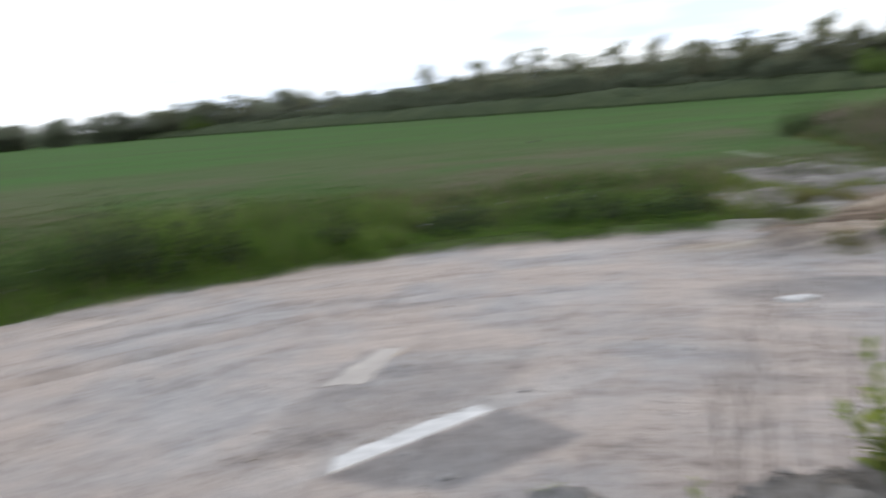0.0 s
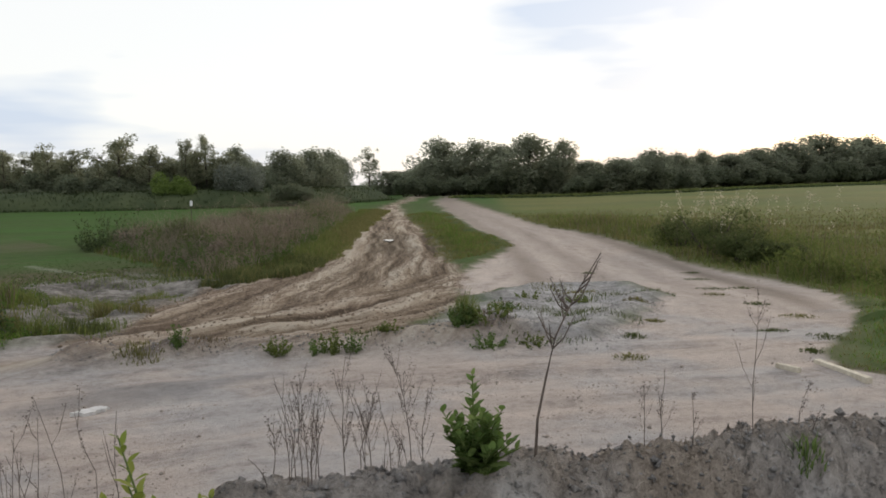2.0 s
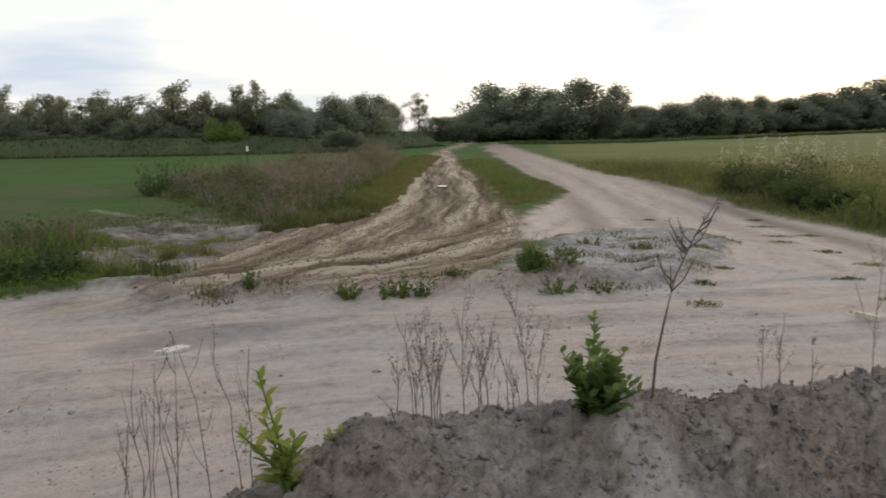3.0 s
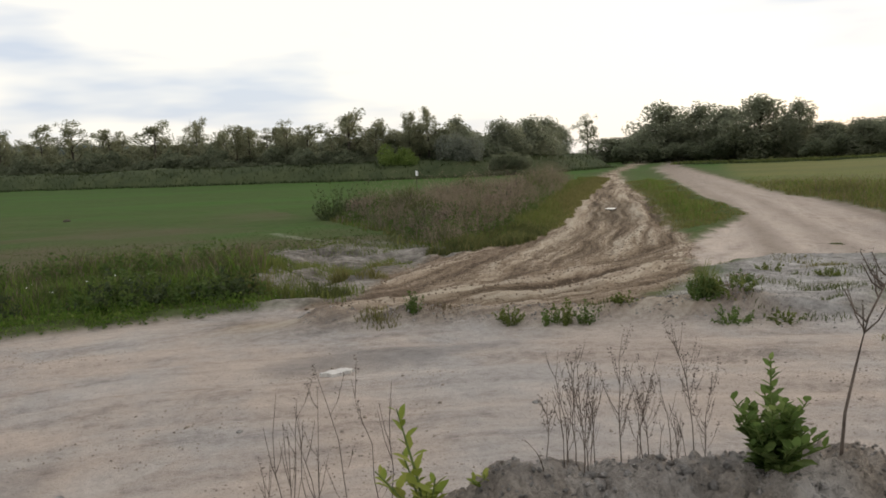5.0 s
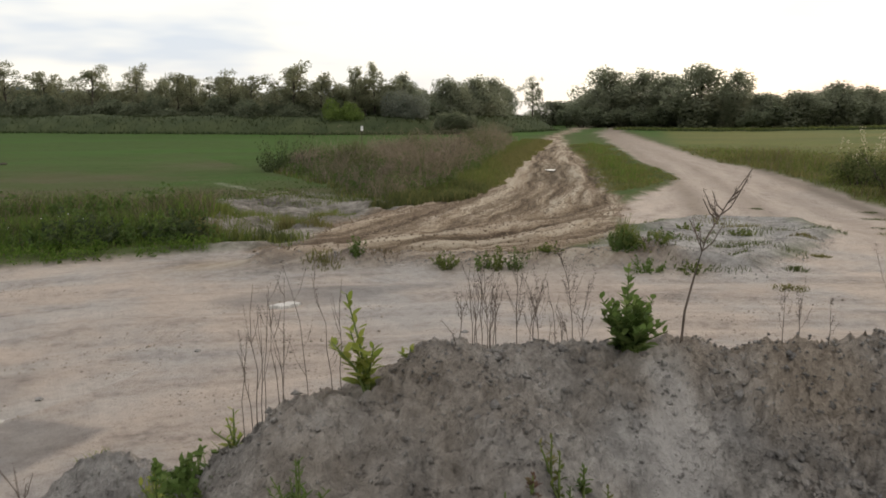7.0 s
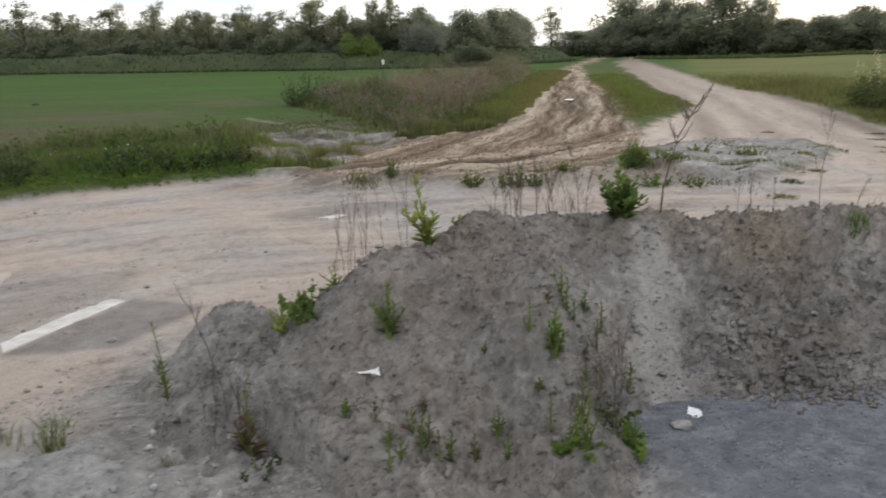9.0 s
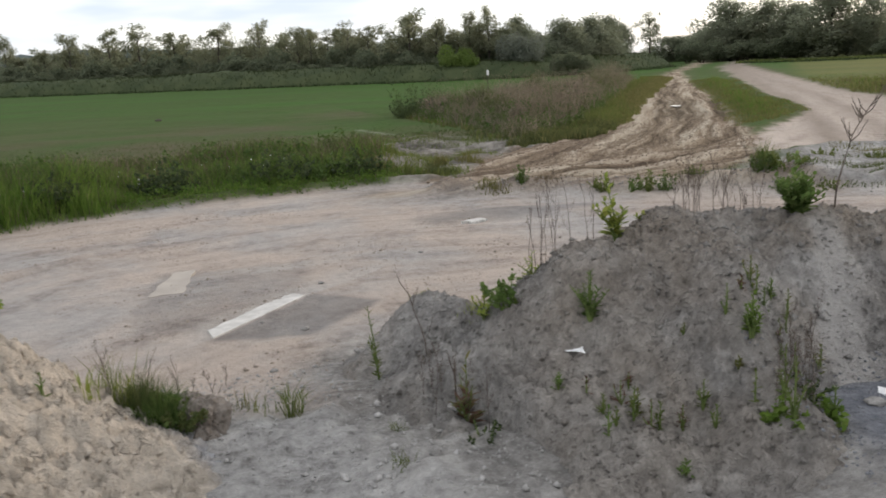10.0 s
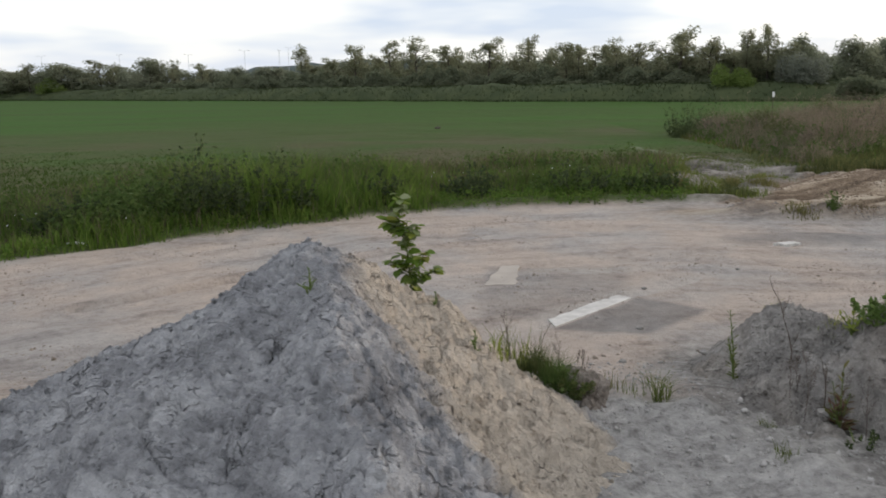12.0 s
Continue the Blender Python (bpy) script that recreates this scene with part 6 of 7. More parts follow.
weeds("field_edge_weeds", rng, x[ok], y[ok], rng.uniform(0.3, 0.8, ok.sum()), 26, 0.09, MEADOW, "leafy green weeds along the sandy road's edge")


# ---- single plants ----
LEAF_CO = [(0, 0, 0), (0.35, 0.26, 0.05), (0.35, 0, 0.0), (0.35, -0.26, 0.05), (0.72, 0.20, 0.02), (0.72, 0, -0.04), (0.72, -0.20, 0.02), (1.0, 0, -0.10)]
LEAF_Q, LEAF_T = [[1, 4, 5, 2], [2, 5, 6, 3]], [[0, 1, 2], [0, 2, 3], [4, 7, 5], [5, 7, 6]]
leaf_shapes = {}


def leaf_mesh(material, thin=1.0):
    key = (material.name, thin)
    if key not in leaf_shapes:
        mesh = smooth_faces(raw_mesh("leaf", np.array(LEAF_CO) * [1, thin, 1], LEAF_Q, LEAF_T))
        mesh.materials.append(material)
        leaf_shapes[key] = mesh
    return leaf_shapes[key]


def add_leaf(parent, mesh, at, turn, rise, size, roll=0.0):
    ob = new("leaf", mesh)
    ob.parent = parent
    ob.location, ob.rotation_euler, ob.scale = at, (roll, -rise, turn), (size, size, size)
    return ob


def leafy_plant(name, at, tall, stems, leaf, size, label, category="plant", thin=1.0, spread=0.35, dense=16, seed=0, lean=(0, 0)):
    """A plant with leaves set round one or more upright stems."""
    r = random.Random(seed)
    ob = root(name, at)
    mesh = leaf_mesh(leaf, thin)
    for k in range(stems):
        a = 2 * math.pi * k / stems + r.uniform(-0.4, 0.4)
        h = tall * (1.0 if k == 0 else r.uniform(0.4, 0.72))
        out = 0.0 if k == 0 else spread * tall * r.uniform(0.6, 1.1)
        tip = Vector((math.cos(a) * out + lean[0] * h, math.sin(a) * out + lean[1] * h, h))
        pts = [Vector((0, 0, -0.03)), Vector((tip.x * 0.3, tip.y * 0.3, h * 0.45)), tip]
        put("stem", smooth_faces(raw_mesh("stem", *tube([tuple(p) for p in pts], [0.006, 0.0045, 0.002], 5)[:2])), GREEN_STEM, ob)
        for i in range(dense if k == 0 else int(dense * 0.7)):
            f = 0.12 + 0.88 * (i + r.uniform(0, 0.6)) / dense if k == 0 else 0.15 + 0.85 * (i + r.uniform(0, 0.6)) / (dense * 0.7)
            f = min(f, 1.0)
            p = pts[0].lerp(pts[1], f / 0.45) if f < 0.45 else pts[1].lerp(pts[2], (f - 0.45) / 0.55)
            s = size * (1.15 - 0.6 * f) * r.uniform(0.75, 1.25)
            add_leaf(ob, mesh, p, i * 2.4 + r.uniform(-0.4, 0.4), r.uniform(0.0, 0.5) + 0.6 * f, s, r.uniform(-0.3, 0.3))
    return tagged(ob, label, category)


def dry_stalk(at, tall, lean, twigs, label, seed=0, thick=0.004, seeds=True, spread=0.45, reach=1.0):
    """A leafless stalk with side twigs and a few seed heads."""
    r = random.Random(seed)
    ob = root("dry_stalk", at)
    pts = [Vector((0, 0, -0.04))]
    for i in range(1, 6):
        f = i / 5
        pts.append(Vector((lean[0] * tall * f * f + r.uniform(-1, 1) * 0.02 * tall, lean[1] * tall * f + r.uniform(-1, 1) * 0.02 * tall, tall * f)))
    put("stem", smooth_faces(raw_mesh("stem", *tube([tuple(p) for p in pts], [thick * (1 - 0.14 * i) for i in range(6)], 5)[:2])), STALK, ob)
    tips = [pts[-1]]
    for i in range(twigs):
        f = r.uniform(0.22 if reach == 1.0 else 0.5, 0.92)
        k = min(4, int(f * 5))
        p = pts[k].lerp(pts[k + 1], f * 5 - k)
        a, ln = r.uniform(0, 6.28), reach * tall * r.uniform(0.16, 0.42) * (1.1 - 0.5 * f)
        d = Vector((math.cos(a) * spread, math.sin(a) * spread, 0.9))
        q, e = p + d * ln * 0.5 + Vector((0, 0, -0.02 * tall)), p + d * ln + Vector((0, 0, 0.12 * ln))
        put("twig", smooth_faces(raw_mesh("twig", *tube([tuple(p), tuple(q), tuple(e)], [thick * 0.6, thick * 0.45, thick * 0.22], 4)[:2])), STALK, ob)
        tips += [e, p.lerp(e, 0.85), p.lerp(e, 0.7), p.lerp(e, 0.5)]
    if seeds:
        g = np.random.default_rng(seed + 1)
        c = np.concatenate([np.array(t)[None] + g.normal(0, 0.005, (4, 3)) * [1, 1, 2.6] for t in tips])
        put("seed_head", raw_mesh("seed_head", *leaf_cloud(g, c, 0.0065)[:2]), STALK, ob)["kind"] = "stuff"
    return tagged(ob, label, "dry plant", "dry stalks on the heaps")


def grass_tuft(at, tall, wide, n, material, label, seed=0, blade=0.008, lean=0.7, name="grass_tuft"):
    g = np.random.default_rng(seed)
    a, r = g.uniform(0, 6.28, n), wide * 0.5 * g.uniform(0, 1, n) ** 0.7
    x, y = at[0] + r * np.cos(a), at[1] + r * np.sin(a)
    z = surface(x, y) - 0.015 - at[2]
    co, q, t = blades(g, np.column_stack([x - at[0], y - at[1], z]), tall * g.uniform(0.4, 1.0, n) * (1.1 - 0.5 * r / (wide * 0.5 + 1e-6)), blade, lean)
    ob = root(name, at)
    tagged(put("foliage", raw_mesh("foliage", co, q, t), material, ob), kind="stuff")
    return tagged(ob, label, "grass tuft", "grass tufts")


def leafy_tuft(at, tall, wide, n, material, label, seed=0, leaf=0.05, name="leafy_weed"):
    """A clump of upright leafy stems of uneven height."""
    g = np.random.default_rng(seed)
    ob = root(name, at)
    count = max(4, n // 26)
    pts = []
    for i in range(count):
        a, r = g.uniform(0, 6.28), wide * 0.5 * g.uniform(0, 1) ** 0.6
        h = tall * g.uniform(0.35, 1.0) * (1.1 - 0.5 * r / (wide * 0.5))
        c, e = np.array([math.cos(a), math.sin(a), 0]), 1.25 + 0.3 * g.uniform()
        p0, p2 = c * r * 0.55 - [0, 0, 0.04], c * r * e + [0, 0, h]
        p1 = (p0 + p2) / 2 - c * r * 0.1 + [0, 0, 0.05 * h]
        put("stem", smooth_faces(raw_mesh("stem", *tube([p0, p1, p2], [0.005, 0.004, 0.0015], 4)[:2])), GREEN_STEM, ob)
        k = max(6, n // count)
        f = g.uniform(0.08, 1.0, k)[:, None]
        pts.append(p0 + (p2 - p0) * f + g.normal(0, 1, (k, 3)) * leaf * 0.55 * (1.15 - 0.7 * f))
    put("foliage", raw_mesh("foliage", *leaf_cloud(g, np.concatenate(pts), leaf, 0.2)[:2]), material, ob)["kind"] = "stuff"
    return tagged(ob, label, "weed", "leafy weeds")


def on(x, y, sink=0.01):
    return (x, y, top(x, y) - sink)


# on the long heap
leafy_plant("goosefoot", on(1.955, 2.06), 0.37, 19, FRESH, 0.066, "bushy bright green leafy weed on the heap's crest", "weed", 1.1, 0.30, 30, 1)
leafy_plant("goosefoot", on(1.965, 2.02), 0.19, 18, FRESH, 0.064, "low spreading green leafy weed on the heap's crest", "weed", 1.1, 0.85, 14, 5)
leafy_plant("young_weed", on(0.89, 2.25), 0.40, 7, YELLOW, 0.080, "yellow-green young weed on the heap's crest", "weed", 0.8, 0.26, 18, 2, (-0.20, 0))
leafy_plant("young_weed", on(1.10, 2.32), 0.05, 3, YELLOW, 0.05, "small yellow-green seedling on the heap's crest", "weed", 0.8, 0.8, 6, 3)
dry_stalk(on(2.24, 2.06), 0.74, (0.46, 0.0), 14, "tall dark leafless branching stalk on the heap", 4, 0.0062, True, 0.75, 0.5)
for i, (sx, sy, sh, lx, tw) in enumerate(((1.44, 2.36, 0.38, 0.02, 9), (1.50, 2.40, 0.30, 0.1, 6), (1.60, 2.34, 0.44, 0.03, 9), (1.72, 2.36, 0.33, -0.25, 7), (1.84, 2.28, 0.40, -0.22, 11), (1.90, 2.30, 0.36, 0.12, 7), (1.34, 2.36, 0.24, 0.05, 4),
                                          (0.55, 2.50, 0.56, 0.06, 2), (0.63, 2.54, 0.62, 0.05, 2), (0.74, 2.52, 0.60, -0.14, 2), (0.82, 2.46, 0.52, -0.16, 3), (0.48, 2.56, 0.46, 0.05, 2), (2.72, 1.87, 0.30, 0.10, 4), (2.67, 1.90, 0.27, 0.0, 4),
                                          (2.84, 1.81, 0.22, 0.02, 2), (3.10, 1.72, 0.60, 0.10, 5), (3.35, 1.68, 0.18, 0.6, 3), (3.40, 1.66, 0.16, 0.7, 2), (1.25, 2.22, 0.12, -0.5, 1))):
    dry_stalk(on(sx, sy), sh, (lx, 0.03), int(tw * 1.5), "thin dry grey-brown stalk with seed heads on the heap", 30 + i, 0.0020)
sr = random.Random(31)
for i in range(15):
    dry_stalk(on(sr.uniform(1.36, 1.92), sr.uniform(2.26, 2.46)), sr.uniform(0.2, 0.42), (sr.uniform(-0.25, 0.25), 0.03), 6, "thin dry grey-brown stalk with seed heads on the heap", 1040 + i, 0.0019, i % 3 == 0, 0.38)
for i in range(6):
    dry_stalk(on(sr.uniform(0.48, 0.86), sr.uniform(2.44, 2.56)), sr.uniform(0.35, 0.6), (sr.uniform(-0.2, 0.1), 0.03), 3, "thin dry grey-brown stalk with seed heads on the heap", 1060 + i, 0.0022, False, 0.3)
grass_tuft(on(3.24, 1.57), 0.13, 0.14, 60, FRESH, "bright green grass tuft on the crumbly heap", 60)
for i, (px, py, ph, n, leaf, lab) in enumerate(((0.49, 1.83, 0.28, 3, FRESH, "green sprig on the flank of the heap"), (1.06, 1.26, 0.24, 3, FRESH, "bright green sprig on the flank of the heap"), (0.72, 1.15, 0.15, 3, MEADOW, "small green weed low on the heap"),
                                                 (1.20, 0.86, 0.17, 3, FRESH, "small green weed at the foot of the heap"), (0.30, 1.33, 0.12, 2, MEADOW, "small dull green weed at the foot of the heap"), (0.41, 1.24, 0.15, 2, MEADOW, "small dull green weed at the foot of the heap"),
                                                 (0.53, 1.21, 0.16, 2, MEADOW, "small dull green weed at the foot of the heap"), (0.61, 1.15, 0.13, 2, RED_LEAF, "reddish small weed at the foot of the heap"), (0.70, 1.02, 0.15, 2, MEADOW, "small dull green weed at the foot of the heap"),
                                                 (0.93, 0.80, 0.30, 4, MEADOW, "dull green bushy weed at the foot of the heap"), (1.0, 0.95, 0.26, 3, MEADOW, "dull green weed at the foot of the heap"), (1.30, 1.48, 0.14, 2, WEED, "small weed on the flank of the heap"))):
    leafy_plant("sprig", on(px, py), ph, n + 1, leaf, 0.040, lab, "weed", 0.5, 0.24, 16, 70 + i)
leafy_tuft(on(0.24, 2.32), 0.17, 0.30, 420, FRESH, "low spreading green weed in the dip of the heap", 90, 0.04)
leafy_plant("dock", on(-0.19, 1.86), 0.38, 4, GOLD_GRASS, 0.085, "yellowing dock on the small hump", "weed", 0.55, 0.34, 9, 89)
leafy_plant("dock", on(-0.20, 1.84), 0.24, 5, RED_LEAF, 0.085, "withered reddish-brown dock on the small hump", "weed", 0.6, 0.22, 10, 91)
leafy_plant("withered_weed", on(0.43, 1.40), 0.15, 3, RED_LEAF, 0.06, "withered red-brown weed on the flank", "weed", 0.4, 0.4, 6, 92)
leafy_plant("slender_weed", on(-0.45, 2.71), 0.48, 3, MEADOW, 0.055, "slender yellow-green upright weed beside the hump", "weed", 0.5, 0.08, 24, 93, (-0.1, 0))
dry_stalk(on(-0.25, 2.36), 0.46, (-0.3, 0.0), 5, "thin leaning brown stalk on the small hump", 94, 0.004)
dry_stalk(on(-0.20, 2.02), 0.34, (-0.1, 0.0), 6, "thin brown stalk beside the withered dock", 95, 0.004)
for i, (sx, sy) in enumerate(((1.03, 1.03), (1.18, 1.08), (1.10, 0.98), (1.30, 1.14), (1.38, 1.2), (0.97, 0.9), (1.16, 0.95), (1.24, 1.2), (1.31, 1.27), (1.08, 0.9), (1.45, 1.3), (1.2, 1.0), (0.9, 0.88), (-0.34, 2.14), (-0.24, 2.14), (-0.33, 1.96), (-0.21, 1.8), (-0.15, 1.66), (-0.28, 2.2))):
    dry_stalk(on(sx, sy), 0.20 + 0.03 * ((i * 7) % 6), (0.12 - 0.05 * (i % 5), 0.05 * (i % 3)), 7, "thin grey-brown dead weed on the heap's flank", 960 + i, 0.0019)
leafy_plant("young_shrub", on(0.50, 1.83), 0.26, 8, FRESH, 0.050, "feathery green young shrub on a thin woody stem", "weed", 0.6, 0.55, 22, 981)
leafy_plant("sprig", on(1.07, 1.27), 0.21, 8, LUSH, 0.050, "bright green dense sprig on the heap's flank", "weed", 0.6, 0.26, 24, 982)
leafy_tuft(on(0.93, 0.84), 0.15, 0.16, 160, LUSH, "small dense green weed on the heap", 983, 0.035)
leafy_tuft(on(1.20, 0.88), 0.15, 0.16, 160, LUSH, "small dense green weed on the heap", 984, 0.035)
leafy_plant("young_weed", on(0.12, 2.40), 0.16, 5, YELLOW, 0.055, "yellow-green leafy weed in the dip of the heap", "weed", 0.8, 0.7, 10, 985)
leafy_plant("young_weed", on(0.40, 2.35), 0.16, 4, YELLOW, 0.045, "yellow-green leafy weed on the heap's shoulder", "weed", 0.8, 0.6, 10, 986)
# in the gap and at the foot of the clay heap
grass_tuft(on(-1.02, 2.34), 0.28, 0.12, 40, MEADOW, "loose green grass tuft on grey soil", 100, 0.006, 1.1)
grass_tuft(on(-0.99, 2.58), 0.16, 0.18, 26, MEADOW, "loose green grass tuft on grey soil", 101, 0.005, 1.1)
for i, (sx, sy, sw) in enumerate(((-0.20, 1.60, 0.2), (1.12, 1.0, 0.26), (1.25, 1.1, 0.2))):
    leafy_tuft(on(sx, sy), 0.09, sw, 190, DARK_LEAF, "low dark weed on the heap's flank", 1010 + i, 0.020)
dry_stalk(on(-1.32, 3.21), 0.16, (0.1, 0), 3, "short brown stalk on the grey soil", 102, 0.003)
grass_tuft(on(-1.84, 2.34), 0.30, 0.13, 46, YELLOW, "yellow-green grass tuft at the foot of the clay heap", 103, 0.007, 0.4)
grass_tuft(on(-1.98, 2.10), 0.16, 0.12, 24, YELLOW, "yellow-green grass tuft on the clay heap's flank", 104, 0.007, 0.5)
leafy_tuft(on(-1.64, 2.20), 0.17, 0.30, 620, WEED, "dark green low weed at the foot of the clay heap", 105, 0.026)
leafy_tuft(on(-1.72, 2.28), 0.18, 0.30, 200, GRASS, "low green weed at the foot of the clay heap", 106, 0.022)
leafy_tuft(on(-1.60, 2.12), 0.13, 0.24, 420, DULL, "low dull green weed in the dip by the clay heap", 107, 0.022)
for i, (sx, sy, sh, sw, n, m) in enumerate(((-1.90, 2.46, 0.36, 0.22, 46, MEADOW), (-1.98, 2.62, 0.30, 0.20, 34, YELLOW), (-1.80, 2.36, 0.34, 0.18, 34, YELLOW), (-1.72, 2.52, 0.26, 0.22, 30, MEADOW), (-1.28, 2.52, 0.20, 0.20, 22, GOLD_GRASS), (-1.16, 2.44, 0.18, 0.18, 20, MEADOW))):
    grass_tuft(on(sx, sy), sh, sw, n, m, "tall loose yellow-green grass by the clay heap", 990 + i, 0.0055, 0.45)
for i, (sx, sy, sh, sw) in enumerate(((-1.70, 2.34, 0.30, 0.28), (-1.62, 2.26, 0.27, 0.26), (-1.76, 2.26, 0.30, 0.24), (-1.66, 2.14, 0.25, 0.22))):
    grass_tuft(on(sx, sy), sh, sw, 420, (DULL, WEED)[i % 2], "soft feathery green weed in the hollow between the heaps", 1100 + i, 0.0035, 0.9, "feathery_weed")
for i, (sx, sy, sh) in enumerate(((-1.75, 2.35, 0.34), (-1.6, 2.5, 0.30), (-1.5, 2.32, 0.26), (-1.9, 2.3, 0.36), (-1.40, 2.6, 0.24))):
    dry_stalk(on(sx, sy), sh, (0.15 - 0.1 * i, 0.0), 5, "thin dry stalk among weeds by the clay heap", 110 + i, 0.003)
leafy_plant("sprig", on(-2.89, 1.31), 0.11, 4, FRESH, 0.045, "small green sprig on the clay heap", "weed", 0.5, 0.5, 7, 120)
leafy_plant("sprig", on(-2.13, 1.83), 0.12, 3, FRESH, 0.04, "small green sprig on the clay heap's flank", "weed", 0.5, 0.3, 8, 121)
leafy_plant("sprig", on(-2.33, 1.92), 0.10, 3, FRESH, 0.035, "small green sprig near the sapling", "weed", 0.5, 0.3, 8, 122)


def sapling(at):
    """A small leaning sapling with broad pale-backed leaves."""
    r = random.Random(9)
    ob = root("sapling", at)
    mesh, pale, old = leaf_mesh(LUSH, 1.35), leaf_mesh(PALE_LEAF, 1.35), leaf_mesh(YELLOW, 1.35)
    trunk = [Vector((0, 0, -0.05)), Vector((0.01, 0, 0.08)), Vector((-0.005, 0.02, 0.24)), Vector((-0.05, 0.03, 0.42)), Vector((-0.045, 0.04, 0.57))]
    put("trunk", smooth_faces(raw_mesh("trunk", *tube([tuple(p) for p in trunk], [0.007, 0.006, 0.005, 0.004, 0.002], 6)[:2])), GREEN_STEM, ob)
    for k, (b, e) in enumerate((((-0.02, 0.02, 0.30), (0.05, 0.0, 0.40)), ((-0.03, 0.02, 0.34), (-0.11, 0.0, 0.43)), ((0.0, 0, 0.07), (0.15, 0.02, 0.17)), ((0.0, 0.01, 0.12), (-0.10, -0.02, 0.22)), ((0.0, 0, 0.10), (0.09, -0.05, 0.27)))):
        b, e = Vector(b), Vector(e)
        put("branch", smooth_faces(raw_mesh("branch", *tube([tuple(b), tuple(b.lerp(e, 0.5) + Vector((0, 0, -0.01))), tuple(e)], [0.004, 0.003, 0.002], 5)[:2])), GREEN_STEM, ob)
        for i in range(26):
            add_leaf(ob, (mesh, pale, old)[min(2, int(r.random() * 2.8))], b.lerp(e, r.uniform(0.3, 1.05)), r.uniform(0, 6.28), r.uniform(-0.6, 0.5), r.uniform(0.045, 0.080), r.uniform(-0.6, 0.6))
    for i in range(118):
        f = r.uniform(0.18, 1.0) * 4
        k = min(3, int(f))
        add_leaf(ob, (mesh, pale, mesh, pale, old)[i % 5], trunk[k].lerp(trunk[k + 1], f - k), i * 2.4, r.uniform(-0.7, 0.5), r.uniform(0.048, 0.084), r.uniform(-0.7, 0.7))
    return tagged(ob, "small leaning sapling with broad green leaves on the clay heap", "sapling")


sapling(on(-2.47, 2.10))

for i, (x, y, h, w, m) in enumerate(((-1.62, 2.55, 0.16, 0.30, GRASS), (-1.44, 2.42, 0.16, 0.26, WEED), (-1.70, 2.30, 0.16, 0.22, GRASS), (-0.65, 1.45, 0.12, 0.16, GRASS), (-0.55, 1.95, 0.10, 0.14, GRASS),
                                     (0.12, 2.62, 0.12, 0.24, YELLOW), (-0.05, 3.12, 0.08, 0.20, YELLOW), (0.30, 2.52, 0.14, 0.26, FRESH))):
    grass_tuft(on(x, y), h, w * 0.8, 34, MEADOW if m is GRASS else m, "loose grass tuft in the gap between the heaps", 800 + i, 0.005, 1.1)
fr = random.Random(77)
for i in range(26):
    x, y = fr.uniform(0.15, 1.5), fr.uniform(0.75, 1.6)
    if bank_height(np.array([x]), np.array([y]))[0] > 0.2:
        leafy_plant("seedling", on(x, y), fr.uniform(0.06, 0.2), fr.randint(1, 3), (MEADOW, FRESH, GOLD_GRASS, RED_LEAF)[i % 4], fr.uniform(0.025, 0.045), "small weed seedling on the heap's flank", "weed", 0.8, 0.35, 13, 850 + i)

# on the berm, the island and the sandy road
for i, (x, y, h, w, n, m) in enumerate(((3.52, 9.80, 0.40, 0.22, 170, WEED), (4.42, 9.0, 0.30, 0.40, 260, WEED), (4.82, 8.72, 0.36, 0.30, 150, FRESH), (5.0, 8.66, 0.42, 0.30, 190, WEED), (5.2, 8.56, 0.38, 0.32, 170, WEED), (5.9, 8.8, 0.20, 0.32, 180, WEED),
                                        (6.75, 8.45, 0.50, 0.45, 380, WEED), (7.1, 8.3, 0.32, 0.6, 300, WEED), (6.65, 7.75, 0.28, 0.5, 260, FRESH), (7.2, 7.5, 0.22, 0.5, 180, WEED), (9.4, 10.7, 0.3, 0.55, 260, WEED), (11.2, 12.1, 0.28, 0.5, 200, WEED), (10.9, 10.5, 0.22, 0.5, 260, MEADOW))):
    leafy_tuft(on(x, y), h * 0.85, w * 0.85, n * 2, MEADOW if m is WEED and i % 2 else m, "leafy green weed on the low berm by the road" if x < 6.5 else "leafy green weed on the grey island", 130 + i, 0.034)
for i, (x, y, h, w, n) in enumerate(((3.07, 9.85, 0.16, 0.6, 160), (3.9, 9.8, 0.12, 0.5, 90), (5.7, 9.0, 0.12, 0.6, 90), (7.6, 9.2, 0.16, 0.7, 120), (8.3, 9.9, 0.14, 0.8, 120), (9.6, 9.4, 0.12, 0.7, 90), (12.2, 11.8, 0.14, 0.9, 140), (11.6, 9.8, 0.10, 0.6, 90),
                                     (8.6, 8.2, 0.09, 0.5, 70), (12.6, 12.9, 0.14, 1.0, 140), (10.2, 11.6, 0.12, 0.7, 90))):
    grass_tuft(on(x, y), h, w, n, (GOLD_GRASS, STRAW, DULL)[i % 3], "short patchy grass tuft on grey stony soil", 150 + i, 0.014)
